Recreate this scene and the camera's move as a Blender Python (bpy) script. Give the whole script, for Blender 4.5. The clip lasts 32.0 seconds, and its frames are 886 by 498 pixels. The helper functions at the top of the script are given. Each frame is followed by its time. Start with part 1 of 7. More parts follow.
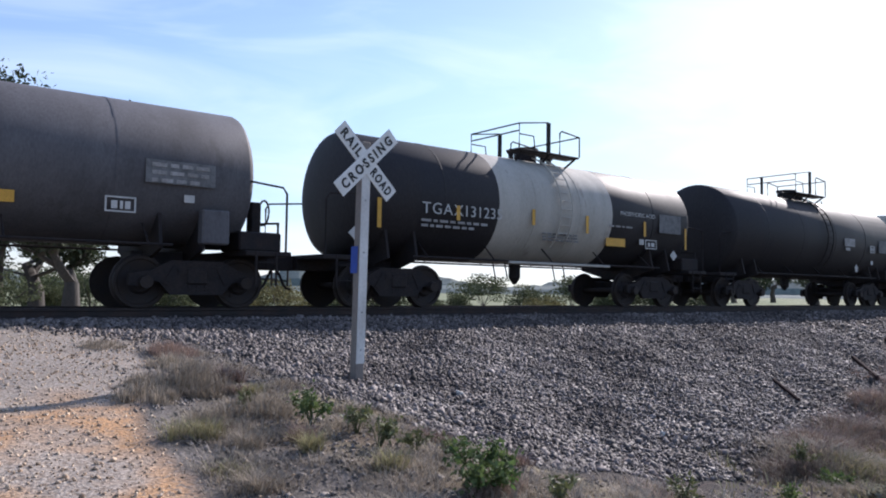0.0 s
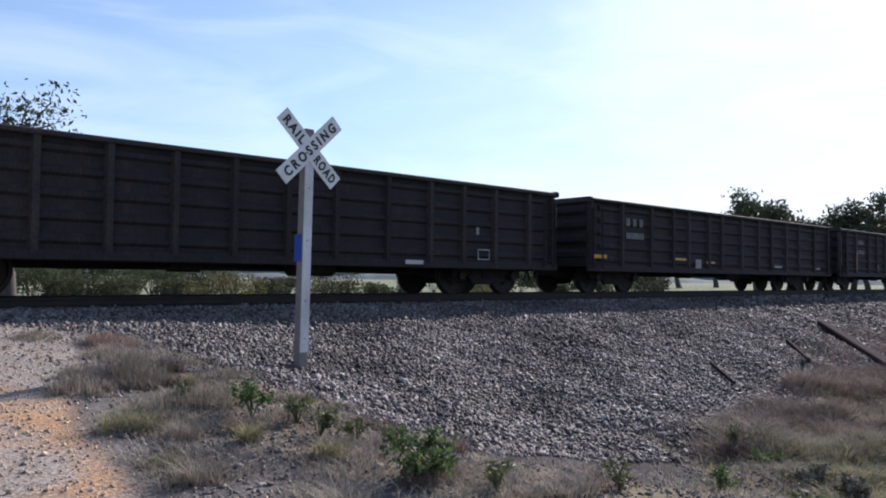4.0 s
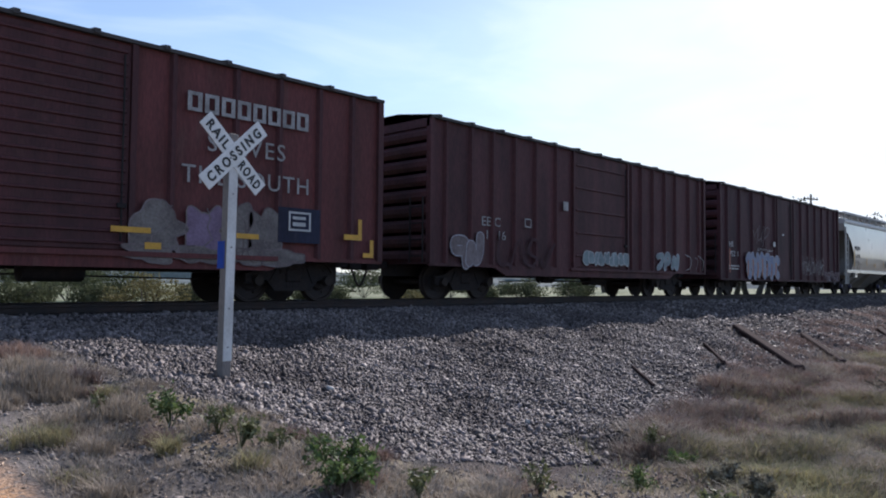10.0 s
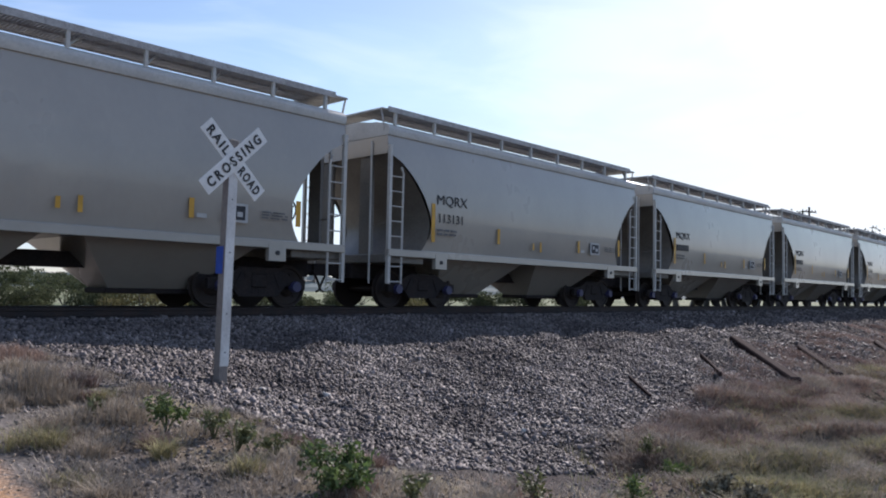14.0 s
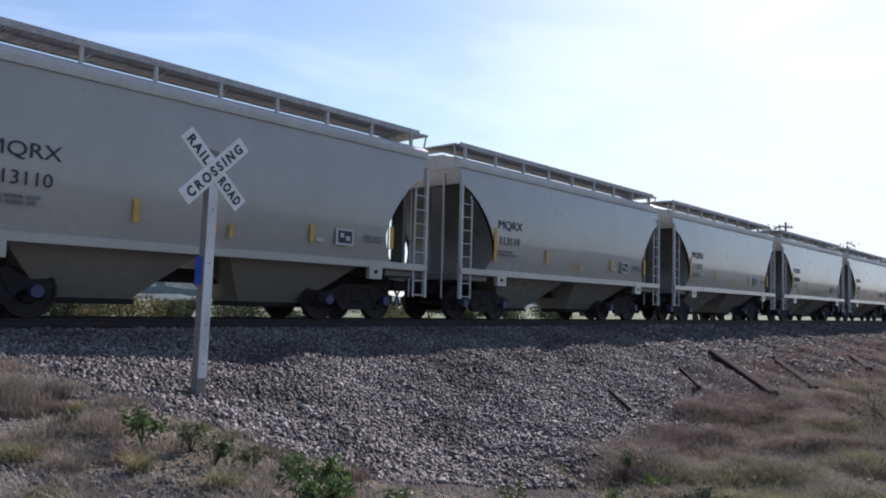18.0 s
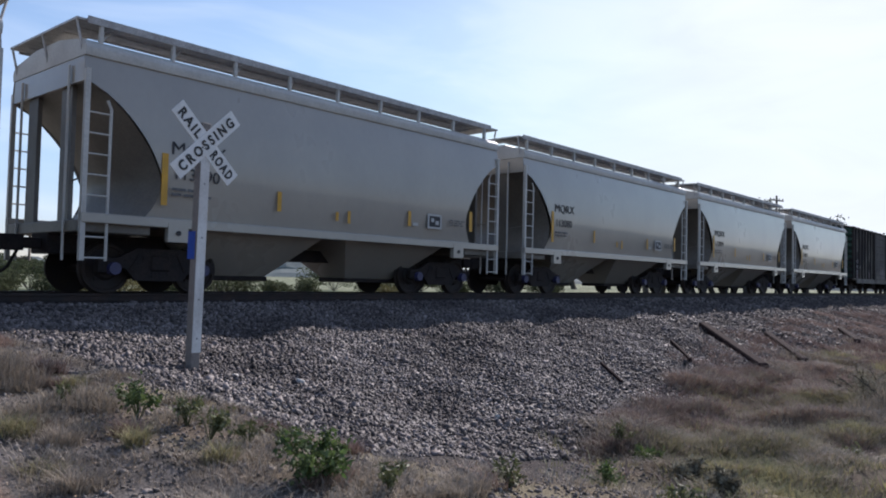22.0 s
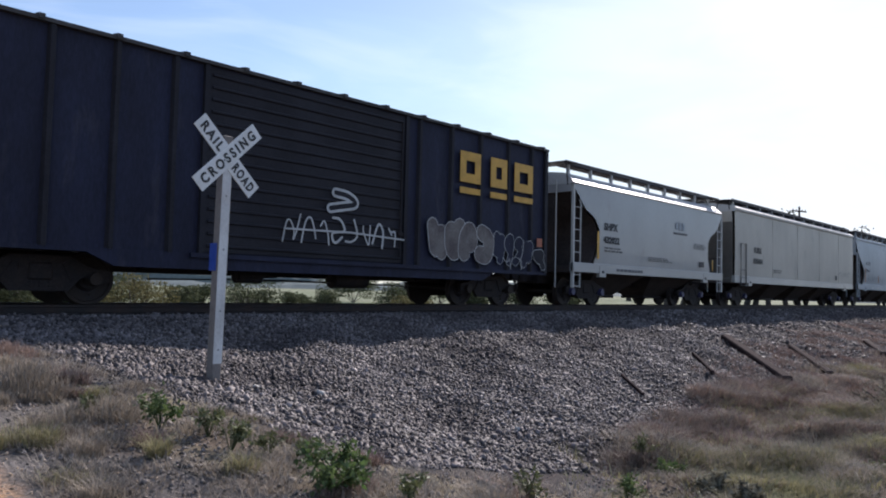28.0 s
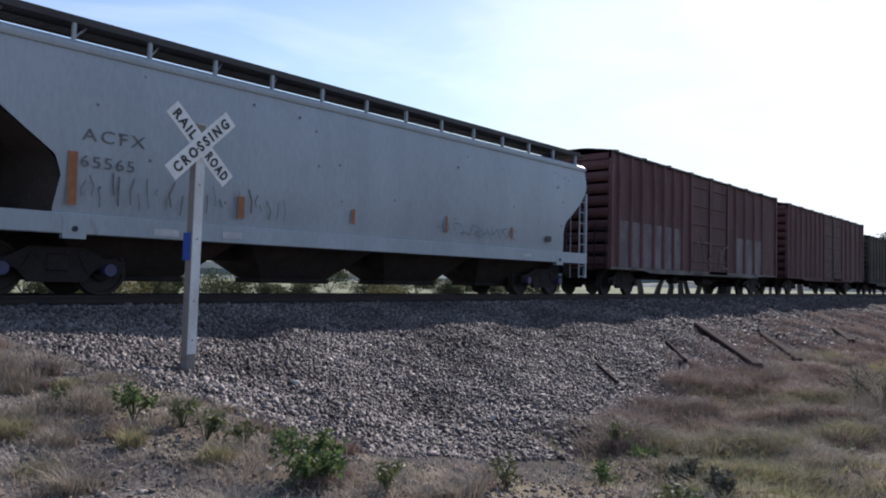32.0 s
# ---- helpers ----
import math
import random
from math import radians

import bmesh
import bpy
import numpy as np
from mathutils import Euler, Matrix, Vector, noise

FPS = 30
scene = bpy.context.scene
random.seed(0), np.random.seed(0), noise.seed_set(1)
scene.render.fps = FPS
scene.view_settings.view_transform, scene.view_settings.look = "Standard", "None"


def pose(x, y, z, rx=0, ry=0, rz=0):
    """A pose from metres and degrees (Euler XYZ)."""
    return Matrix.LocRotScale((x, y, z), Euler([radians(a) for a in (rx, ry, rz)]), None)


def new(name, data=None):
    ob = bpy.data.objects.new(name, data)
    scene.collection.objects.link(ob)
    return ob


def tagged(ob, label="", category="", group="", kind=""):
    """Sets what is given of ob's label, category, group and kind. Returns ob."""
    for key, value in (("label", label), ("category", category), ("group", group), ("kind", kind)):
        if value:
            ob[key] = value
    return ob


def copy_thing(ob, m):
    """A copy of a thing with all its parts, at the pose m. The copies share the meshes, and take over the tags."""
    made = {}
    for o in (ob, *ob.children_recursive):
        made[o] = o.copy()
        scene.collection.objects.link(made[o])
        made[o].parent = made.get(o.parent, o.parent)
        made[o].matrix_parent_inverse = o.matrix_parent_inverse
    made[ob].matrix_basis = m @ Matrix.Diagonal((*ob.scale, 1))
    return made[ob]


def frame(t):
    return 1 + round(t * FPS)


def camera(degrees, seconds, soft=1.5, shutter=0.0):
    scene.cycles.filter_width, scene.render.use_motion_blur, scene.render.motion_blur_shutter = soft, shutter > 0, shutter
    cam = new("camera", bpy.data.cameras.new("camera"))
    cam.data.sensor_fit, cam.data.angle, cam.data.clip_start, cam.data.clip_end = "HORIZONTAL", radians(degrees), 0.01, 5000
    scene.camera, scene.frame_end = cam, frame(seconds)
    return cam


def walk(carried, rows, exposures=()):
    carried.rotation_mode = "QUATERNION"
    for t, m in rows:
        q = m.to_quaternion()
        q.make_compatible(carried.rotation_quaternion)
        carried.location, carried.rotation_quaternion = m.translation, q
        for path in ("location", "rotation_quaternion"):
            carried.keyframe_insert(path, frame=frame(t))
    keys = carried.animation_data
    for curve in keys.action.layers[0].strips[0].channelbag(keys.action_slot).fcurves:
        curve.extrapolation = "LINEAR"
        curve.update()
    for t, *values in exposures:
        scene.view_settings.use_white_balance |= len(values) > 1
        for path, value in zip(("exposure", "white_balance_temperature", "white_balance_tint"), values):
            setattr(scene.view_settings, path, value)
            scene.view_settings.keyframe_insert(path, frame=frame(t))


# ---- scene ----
cam = camera(60.7, 32.0, soft=1.95)
# seconds, eye, then yaw, pitch and lean in degrees
PATH = [
    (0, 0.148, 0.120, 0.408, -37.72, 3.13, 0.82),
    (0.5, 0.154, 0.145, 0.403, -38.88, 2.94, 1.17),
    (1, 0.161, 0.114, 0.405, -39.62, 2.55, 0.68),
    (1.5, 0.179, 0.119, 0.414, -39.10, 2.16, 0.15),
    (2, 0.183, 0.130, 0.408, -38.85, 2.42, 0.26),
    (2.5, 0.184, 0.120, 0.403, -38.71, 2.18, 0.82),
    (4.5, 0.209, -0.013, 0.445, -44.99, 2.12, 0.18),
    (5, 0.190, -0.083, 0.453, -56.08, 1.92, -0.64),
    (5.5, 0.166, -0.146, 0.436, -60.59, 0.22, -0.51),
    (6, 0.180, -0.132, 0.433, -57.56, 1.14, 0.34),
    (6.5, 0.198, -0.104, 0.444, -52.76, 1.68, -0.99),
    (7, 0.213, -0.081, 0.445, -51.86, 1.57, 0.17),
    (7.5, 0.218, -0.064, 0.447, -51.09, 2.10, 0.62),
    (8, 0.216, -0.063, 0.452, -49.72, 2.80, 0.61),
    (8.5, 0.216, -0.053, 0.447, -47.98, 2.21, 0.58),
    (9, 0.213, -0.024, 0.445, -46.51, 2.44, 0.20),
    (9.5, 0.213, -0.040, 0.454, -46.59, 2.56, 0.39),
    (10, 0.216, -0.030, 0.458, -46.64, 2.57, 0.50),
    (10.5, 0.211, -0.038, 0.455, -47.31, 3.34, 0.61),
    (11, 0.210, -0.051, 0.458, -47.96, 3.34, 0.70),
    (11.5, 0.210, -0.055, 0.455, -48.27, 3.11, 0.35),
    (12, 0.210, -0.050, 0.449, -47.85, 2.60, 0.03),
    (12.5, 0.211, -0.045, 0.456, -47.57, 2.79, -0.03),
    (13, 0.212, -0.049, 0.455, -47.43, 2.63, 0.06),
    (13.5, 0.202, -0.058, 0.455, -47.08, 2.91, 1.15),
    (14, 0.199, -0.055, 0.451, -46.74, 3.20, 1.18),
    (14.5, 0.203, -0.036, 0.447, -46.86, 3.32, 0.76),
    (16.5, 0.202, -0.029, 0.450, -47.93, 3.95, 1.52),
    (17, 0.203, -0.024, 0.457, -47.94, 4.12, 1.29),
    (17.5, 0.203, -0.034, 0.452, -48.02, 3.88, 1.55),
    (18, 0.203, -0.033, 0.452, -48.19, 4.15, 1.53),
    (18.5, 0.202, -0.030, 0.456, -48.95, 3.56, 1.50),
    (19, 0.202, -0.034, 0.457, -49.08, 3.30, 1.62),
    (19.5, 0.197, -0.039, 0.456, -49.55, 3.07, 1.54),
    (20, 0.189, -0.038, 0.452, -50.62, 3.10, 1.61),
    (20.5, 0.173, -0.051, 0.450, -53.12, 2.19, 0.73),
    (21, 0.175, -0.040, 0.454, -52.22, 2.50, 1.74),
    (21.5, 0.182, -0.040, 0.454, -51.55, 2.25, 1.57),
    (22, 0.194, -0.008, 0.458, -48.86, 2.18, 1.39),
    (22.5, 0.203, 0.009, 0.455, -46.39, 2.53, 1.81),
    (23, 0.207, 0.009, 0.456, -44.25, 2.60, 2.15),
    (23.5, 0.202, 0.000, 0.461, -44.59, 2.94, 2.47),
    (24, 0.186, -0.006, 0.453, -44.62, 2.63, 1.78),
    (24.5, 0.175, -0.009, 0.446, -44.19, 2.22, 1.83),
    (25, 0.181, -0.011, 0.448, -45.15, 2.96, 1.77),
    (25.5, 0.183, -0.017, 0.453, -47.33, 3.14, 1.66),
    (26, 0.187, 0.002, 0.452, -46.99, 3.40, 1.57),
    (26.5, 0.182, -0.006, 0.451, -47.98, 3.16, 2.13),
    (28.5, 0.187, -0.005, 0.453, -47.24, 3.12, 1.22),
    (29, 0.186, -0.007, 0.457, -47.50, 3.52, 1.35),
    (29.5, 0.195, -0.009, 0.454, -47.86, 3.53, 1.21),
    (30, 0.194, -0.031, 0.459, -48.06, 3.50, 1.16),
    (30.5, 0.200, -0.027, 0.454, -48.38, 2.69, 1.29),
    (31, 0.192, -0.015, 0.458, -48.46, 2.40, 1.20),
    (31.5, 0.196, -0.013, 0.451, -49.05, 2.39, 1.34),
    (32, 0.188, -0.008, 0.443, -49.22, 2.33, 1.25),
]


def aim(x, y, z, yaw, pitch, lean):
    return Matrix.Translation((x, y, z)) @ Euler((0, 0, radians(yaw))).to_matrix().to_4x4() @ Euler((radians(90 + pitch), 0, 0)).to_matrix().to_4x4() @ Euler((0, 0, radians(lean))).to_matrix().to_4x4()


walk(cam, [(t, aim(*p)) for t, *p in PATH], [(0, 0.44, 6120, 20), (1.5, 0.38, 6120, 20), (2.5, 0.3, 6120, 20), (4.5, 0.28, 6120, 20), (5.5, 0.16, 6060, 23), (6.2, 0.12, 6060, 23), (7.2, 0.06, 6160, 20), (9, 0.12, 6210, 20), (10, 0.28, 6120, 20), (12, 0.26, 6230, 20), (14, 0.28, 6230, 20), (17, 0.21, 6200, 20), (20, 0.18, 6160, 20), (23, 0.1, 6180, 20), (25, 0.16, 6210, 20), (29, 0.26, 6230, 20), (32, 0.26, 6230, 20)])

# ---- light ----
SUN_DIR = Vector((1.62, 0.42, 1.0)).normalized()
SUN_AZ, SUN_EL = math.atan2(SUN_DIR.x, SUN_DIR.y), math.asin(SUN_DIR.z)
world = bpy.data.worlds.new("world")
scene.world = world
world.use_nodes = True
wn = world.node_tree.nodes
sky = wn.new("ShaderNodeTexSky")
sky.sky_type, sky.sun_disc = "NISHITA", False
sky.sun_elevation, sky.sun_rotation = SUN_EL, SUN_AZ
sky.air_density, sky.dust_density, sky.ozone_density = 1.1, 0.35, 2.0
wn["Background"].inputs[1].default_value = 0.14
# haze takes the yellow out of the lowest part of the sky
wl = world.node_tree.links.new
w_tc, w_xyz, w_map, w_mix = wn.new("ShaderNodeTexCoord"), wn.new("ShaderNodeSeparateXYZ"), wn.new("ShaderNodeMapRange"), wn.new("ShaderNodeMix")
w_map.interpolation_type = "SMOOTHSTEP"
w_map.inputs[1].default_value, w_map.inputs[2].default_value, w_map.inputs[3].default_value, w_map.inputs[4].default_value = -0.02, 0.32, 1.0, 0.0
w_mix.data_type, w_mix.blend_type = "RGBA", "MULTIPLY"
w_mix.inputs[7].default_value = (0.66, 0.74, 0.98, 1)
wl(w_tc.outputs["Generated"], w_xyz.inputs[0]), wl(w_xyz.outputs["Z"], w_map.inputs[0]), wl(w_map.outputs[0], w_mix.inputs[0])
# faint veils of high cloud
w_cloud, w_stretch, w_veil, w_soft = wn.new("ShaderNodeTexNoise"), wn.new("ShaderNodeMapping"), wn.new("ShaderNodeMapRange"), wn.new("ShaderNodeMix")
w_stretch.inputs["Scale"].default_value = (2.0, 3.0, 9.0)
w_cloud.inputs["Scale"].default_value, w_cloud.inputs["Detail"].default_value, w_cloud.inputs["Distortion"].default_value = 1.6, 5.0, 0.6
w_veil.inputs[1].default_value, w_veil.inputs[2].default_value, w_veil.inputs[4].default_value = 0.45, 0.75, 0.3
w_soft.data_type = "RGBA"
w_soft.inputs[7].default_value = (6.2, 6.6, 7.0, 1)
wl(w_tc.outputs["Generated"], w_stretch.inputs[0]), wl(w_stretch.outputs[0], w_cloud.inputs["Vector"]), wl(w_cloud.outputs["Fac"], w_veil.inputs[0]), wl(w_veil.outputs[0], w_soft.inputs[0])
# the hazy glow about the sun stays an even white
w_split, w_join = wn.new("ShaderNodeSeparateColor"), wn.new("ShaderNodeCombineColor")
wl(sky.outputs[0], w_mix.inputs[6]), wl(w_mix.outputs[2], w_soft.inputs[6]), wl(w_soft.outputs[2], w_split.inputs[0])
for k, cap in enumerate((6.1, 6.75, 6.75)):
    w_min = wn.new("ShaderNodeMath")
    w_min.operation = "SMOOTH_MIN"
    w_min.inputs[1].default_value, w_min.inputs[2].default_value = cap, 3.0
    wl(w_split.outputs[k], w_min.inputs[0]), wl(w_min.outputs[0], w_join.inputs[k])
# thin streaks still show in the glow
w_thin, w_streak = wn.new("ShaderNodeMapRange"), wn.new("ShaderNodeVectorMath")
w_thin.inputs[1].default_value, w_thin.inputs[2].default_value, w_thin.inputs[3].default_value, w_thin.inputs[4].default_value = 0.35, 0.65, 0.94, 1.03
w_streak.operation = "SCALE"
wl(w_cloud.outputs["Fac"], w_thin.inputs[0]), wl(w_thin.outputs[0], w_streak.inputs["Scale"])
wl(w_join.outputs[0], w_streak.inputs[0]), wl(w_streak.outputs[0], wn["Background"].inputs[0])
sun = new("sun", bpy.data.lights.new("sun", "SUN"))
sun.data.energy, sun.data.angle, sun.data.color = 5.0, radians(0.5), (1.0, 0.94, 0.84)
sun.matrix_world = SUN_DIR.to_track_quat("Z", "Y").to_matrix().to_4x4()

# ---- materials ----
MATS = {}


def material(name, color, rough=0.7, metal=0.0, second=None, scale=6.0, amount=0.5, grain=60.0, grain_amount=0.25, bump=0.0, island=0.0,
             per_object=0.0, spec=0.5, stretch=(1, 1, 1), coat=0.0, third=None, third_scale=1.0, third_cut=(0.5, 0.6), translucent=0.0):
    """A surface with stains at a large scale, grain at a small one, and fine relief."""
    m = bpy.data.materials.new(name)
    m.use_nodes = True
    nt = m.node_tree
    n, link = nt.nodes, nt.links.new
    b = n["Principled BSDF"]
    b.inputs["Metallic"].default_value = metal
    b.inputs["Specular IOR Level"].default_value = spec
    b.inputs["Coat Weight"].default_value = coat
    b.inputs["Coat Roughness"].default_value = 0.07
    tc = n.new("ShaderNodeTexCoord")
    mp = n.new("ShaderNodeMapping")
    mp.inputs["Scale"].default_value = stretch
    link(tc.outputs["Object"], mp.inputs[0])

    def noise_of(sc, detail=4.0, rough_=0.6):
        t = n.new("ShaderNodeTexNoise")
        t.inputs["Scale"].default_value, t.inputs["Detail"].default_value, t.inputs["Roughness"].default_value = sc, detail, rough_
        link(mp.outputs[0], t.inputs["Vector"])
        return t.outputs["Fac"]

    def mix(fac, a, c, mode="MIX"):
        x = n.new("ShaderNodeMix")
        x.data_type, x.blend_type = "RGBA", mode
        if hasattr(fac, "default_value"):
            link(fac, x.inputs["Factor"])
        else:
            x.inputs["Factor"].default_value = fac
        for k, v in ((6, a), (7, c)):
            if hasattr(v, "default_value"):
                link(v, x.inputs[k])
            else:
                x.inputs[k].default_value = (*v, 1)
        return x.outputs[2]

    def ramp(fac, lo, hi):
        r = n.new("ShaderNodeMapRange")
        r.inputs[1].default_value, r.inputs[2].default_value = lo, hi
        link(fac, r.inputs[0])
        return r.outputs[0]

    second = second or tuple(c * 0.6 for c in color)
    big = noise_of(scale)
    fine = noise_of(grain, 3.0)
    col = mix(ramp(big, 0.5 - 0.2 * amount - 0.02, 0.75 - 0.2 * amount), color, second)
    if third:
        col = mix(ramp(noise_of(third_scale, 5.0), *third_cut), col, third)
    g = n.new("ShaderNodeMapRange")
    g.inputs[3].default_value, g.inputs[4].default_value = 1 - grain_amount, 1 + grain_amount
    link(ramp(fine, 0.3, 0.7), g.inputs[0])
    bright = g.outputs[0]

    def times(a, source, spread):
        r = n.new("ShaderNodeMapRange")
        r.inputs[3].default_value, r.inputs[4].default_value = 1 - spread, 1 + spread
        link(source, r.inputs[0])
        x = n.new("ShaderNodeMath")
        x.operation = "MULTIPLY"
        link(a, x.inputs[0]), link(r.outputs[0], x.inputs[1])
        return x.outputs[0]

    if island:
        bright = times(bright, n.new("ShaderNodeNewGeometry").outputs["Random Per Island"], island)
    if per_object:
        bright = times(bright, n.new("ShaderNodeObjectInfo").outputs["Random"], per_object)
    v = n.new("ShaderNodeVectorMath")
    v.operation = "SCALE"
    link(col, v.inputs[0]), link(bright, v.inputs["Scale"])
    link(v.outputs[0], b.inputs["Base Color"])
    r = n.new("ShaderNodeMapRange")
    r.inputs[3].default_value, r.inputs[4].default_value = max(rough - 0.12, 0.03), min(rough + 0.12, 1)
    link(big, r.inputs[0]), link(r.outputs[0], b.inputs["Roughness"])
    if bump:
        bp = n.new("ShaderNodeBump")
        bp.inputs["Strength"].default_value, bp.inputs["Distance"].default_value = 0.6, bump
        link(fine, bp.inputs["Height"]), link(bp.outputs[0], b.inputs["Normal"])
    if translucent:
        tr = n.new("ShaderNodeBsdfTranslucent")
        link(v.outputs[0], tr.inputs[0])
        ms = n.new("ShaderNodeMixShader")
        ms.inputs[0].default_value = translucent
        out = n["Material Output"]
        link(b.outputs[0], ms.inputs[1]), link(tr.outputs[0], ms.inputs[2]), link(ms.outputs[0], out.inputs[0])
    MATS[name] = m
    return m


material("stones", (0.165, 0.143, 0.134), 0.72, spec=0.4, second=(0.08, 0.067, 0.064), scale=0.5, grain=30, grain_amount=0.25, island=0.75)
material("pale_stones", (0.46, 0.37, 0.28), 0.9, spec=0.25, second=(0.36, 0.26, 0.18), scale=1.5, grain=40, grain_amount=0.2, island=0.5)
material("verge_stones", (0.21, 0.185, 0.165), 0.85, spec=0.25, second=(0.15, 0.13, 0.115), scale=1.0, grain=30, grain_amount=0.25, island=0.5)
material("white_stone", (0.5, 0.48, 0.45), 0.8, second=(0.4, 0.38, 0.35), scale=6, grain=30)
material("dry_grass", (0.4, 0.345, 0.275), 0.85, spec=0.15, second=(0.24, 0.205, 0.165), scale=0.4, island=0.4, grain_amount=0.1, translucent=0.25)
material("rust_grass", (0.31, 0.225, 0.185), 0.85, spec=0.15, second=(0.19, 0.135, 0.12), scale=0.5, island=0.4, grain_amount=0.1, translucent=0.25)
material("yellow_grass", (0.34, 0.315, 0.16), 0.85, spec=0.15, second=(0.26, 0.24, 0.14), scale=0.5, island=0.4, grain_amount=0.1, translucent=0.3)
material("weed_leaf", (0.085, 0.12, 0.04), 0.7, second=(0.07, 0.12, 0.035), scale=3, island=0.5, grain_amount=0.1, translucent=0.35)
material("weed_pale", (0.15, 0.165, 0.07), 0.65, second=(0.075, 0.085, 0.045), scale=3, island=0.5, grain_amount=0.1, translucent=0.3)
material("shrub_leaf", (0.25, 0.235, 0.17), 0.85, spec=0.1, second=(0.16, 0.145, 0.115), scale=1, island=0.5, grain_amount=0.1, translucent=0.2)
material("bush_leaf", (0.085, 0.1, 0.052), 0.8, spec=0.1, second=(0.065, 0.078, 0.044), scale=1, island=0.4, grain_amount=0.1, translucent=0.25)
material("bush_ochre", (0.15, 0.135, 0.06), 0.8, spec=0.15, second=(0.11, 0.11, 0.05), scale=1, island=0.5, grain_amount=0.1, translucent=0.25)
material("tree_leaf", (0.05, 0.065, 0.03), 0.7, second=(0.035, 0.048, 0.024), scale=0.6, island=0.5, grain_amount=0.1, translucent=0.2)
material("bark", (0.07, 0.06, 0.05), 0.9, second=(0.045, 0.04, 0.035), scale=4, stretch=(4, 4, 1), grain=30)
material("dark_soil", (0.026, 0.022, 0.024), 0.95, spec=0.05, second=(0.025, 0.022, 0.023), scale=2, grain=25, grain_amount=0.35, bump=0.03)
material("pole_wood", (0.06, 0.05, 0.045), 0.9, second=(0.045, 0.04, 0.035), scale=3)
# distance haze is mixed into this colour: paler and bluer than the near leaves
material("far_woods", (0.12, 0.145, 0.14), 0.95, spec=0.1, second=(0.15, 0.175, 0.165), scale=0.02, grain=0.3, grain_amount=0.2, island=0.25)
material("rail_steel", (0.024, 0.02, 0.02), 0.7, metal=0.3, second=(0.05, 0.032, 0.027), scale=3, grain=40)
material("tie_wood", (0.075, 0.06, 0.05), 0.9, second=(0.05, 0.04, 0.035), scale=5, stretch=(8, 1, 8), grain=30, per_object=0.3)
material("white_sign", (0.74, 0.74, 0.72), 0.5, second=(0.66, 0.66, 0.63), scale=4, grain_amount=0.06)
material("sign_black", (0.02, 0.02, 0.02), 0.5, grain_amount=0.1)
material("post_paint", (0.66, 0.66, 0.64), 0.7, second=(0.5, 0.49, 0.47), scale=5, stretch=(1, 1, 0.3), grain=80, grain_amount=0.15, bump=0.002)
material("post_wood", (0.2, 0.175, 0.16), 0.85, second=(0.2, 0.18, 0.16), scale=8, stretch=(1, 1, 0.2))
material("blue_sign", (0.03, 0.08, 0.38), 0.45, second=(0.03, 0.07, 0.3), grain_amount=0.08)
material("old_timber", (0.034, 0.023, 0.023), 0.95, spec=0.03, second=(0.055, 0.04, 0.039), scale=4, stretch=(1, 6, 6), grain=30)
material("black_iron", (0.02, 0.0175, 0.019), 0.75, spec=0.2, second=(0.032, 0.025, 0.023), scale=3, grain=30, grain_amount=0.3)
material("wheel_steel", (0.028, 0.024, 0.025), 0.65, metal=0.2, spec=0.25, second=(0.04, 0.03, 0.025), scale=3)
# the bluish glint on the axle bearings is painted as their base colour
material("bearing_cap", (0.04, 0.04, 0.12), 0.5, second=(0.05, 0.05, 0.1))


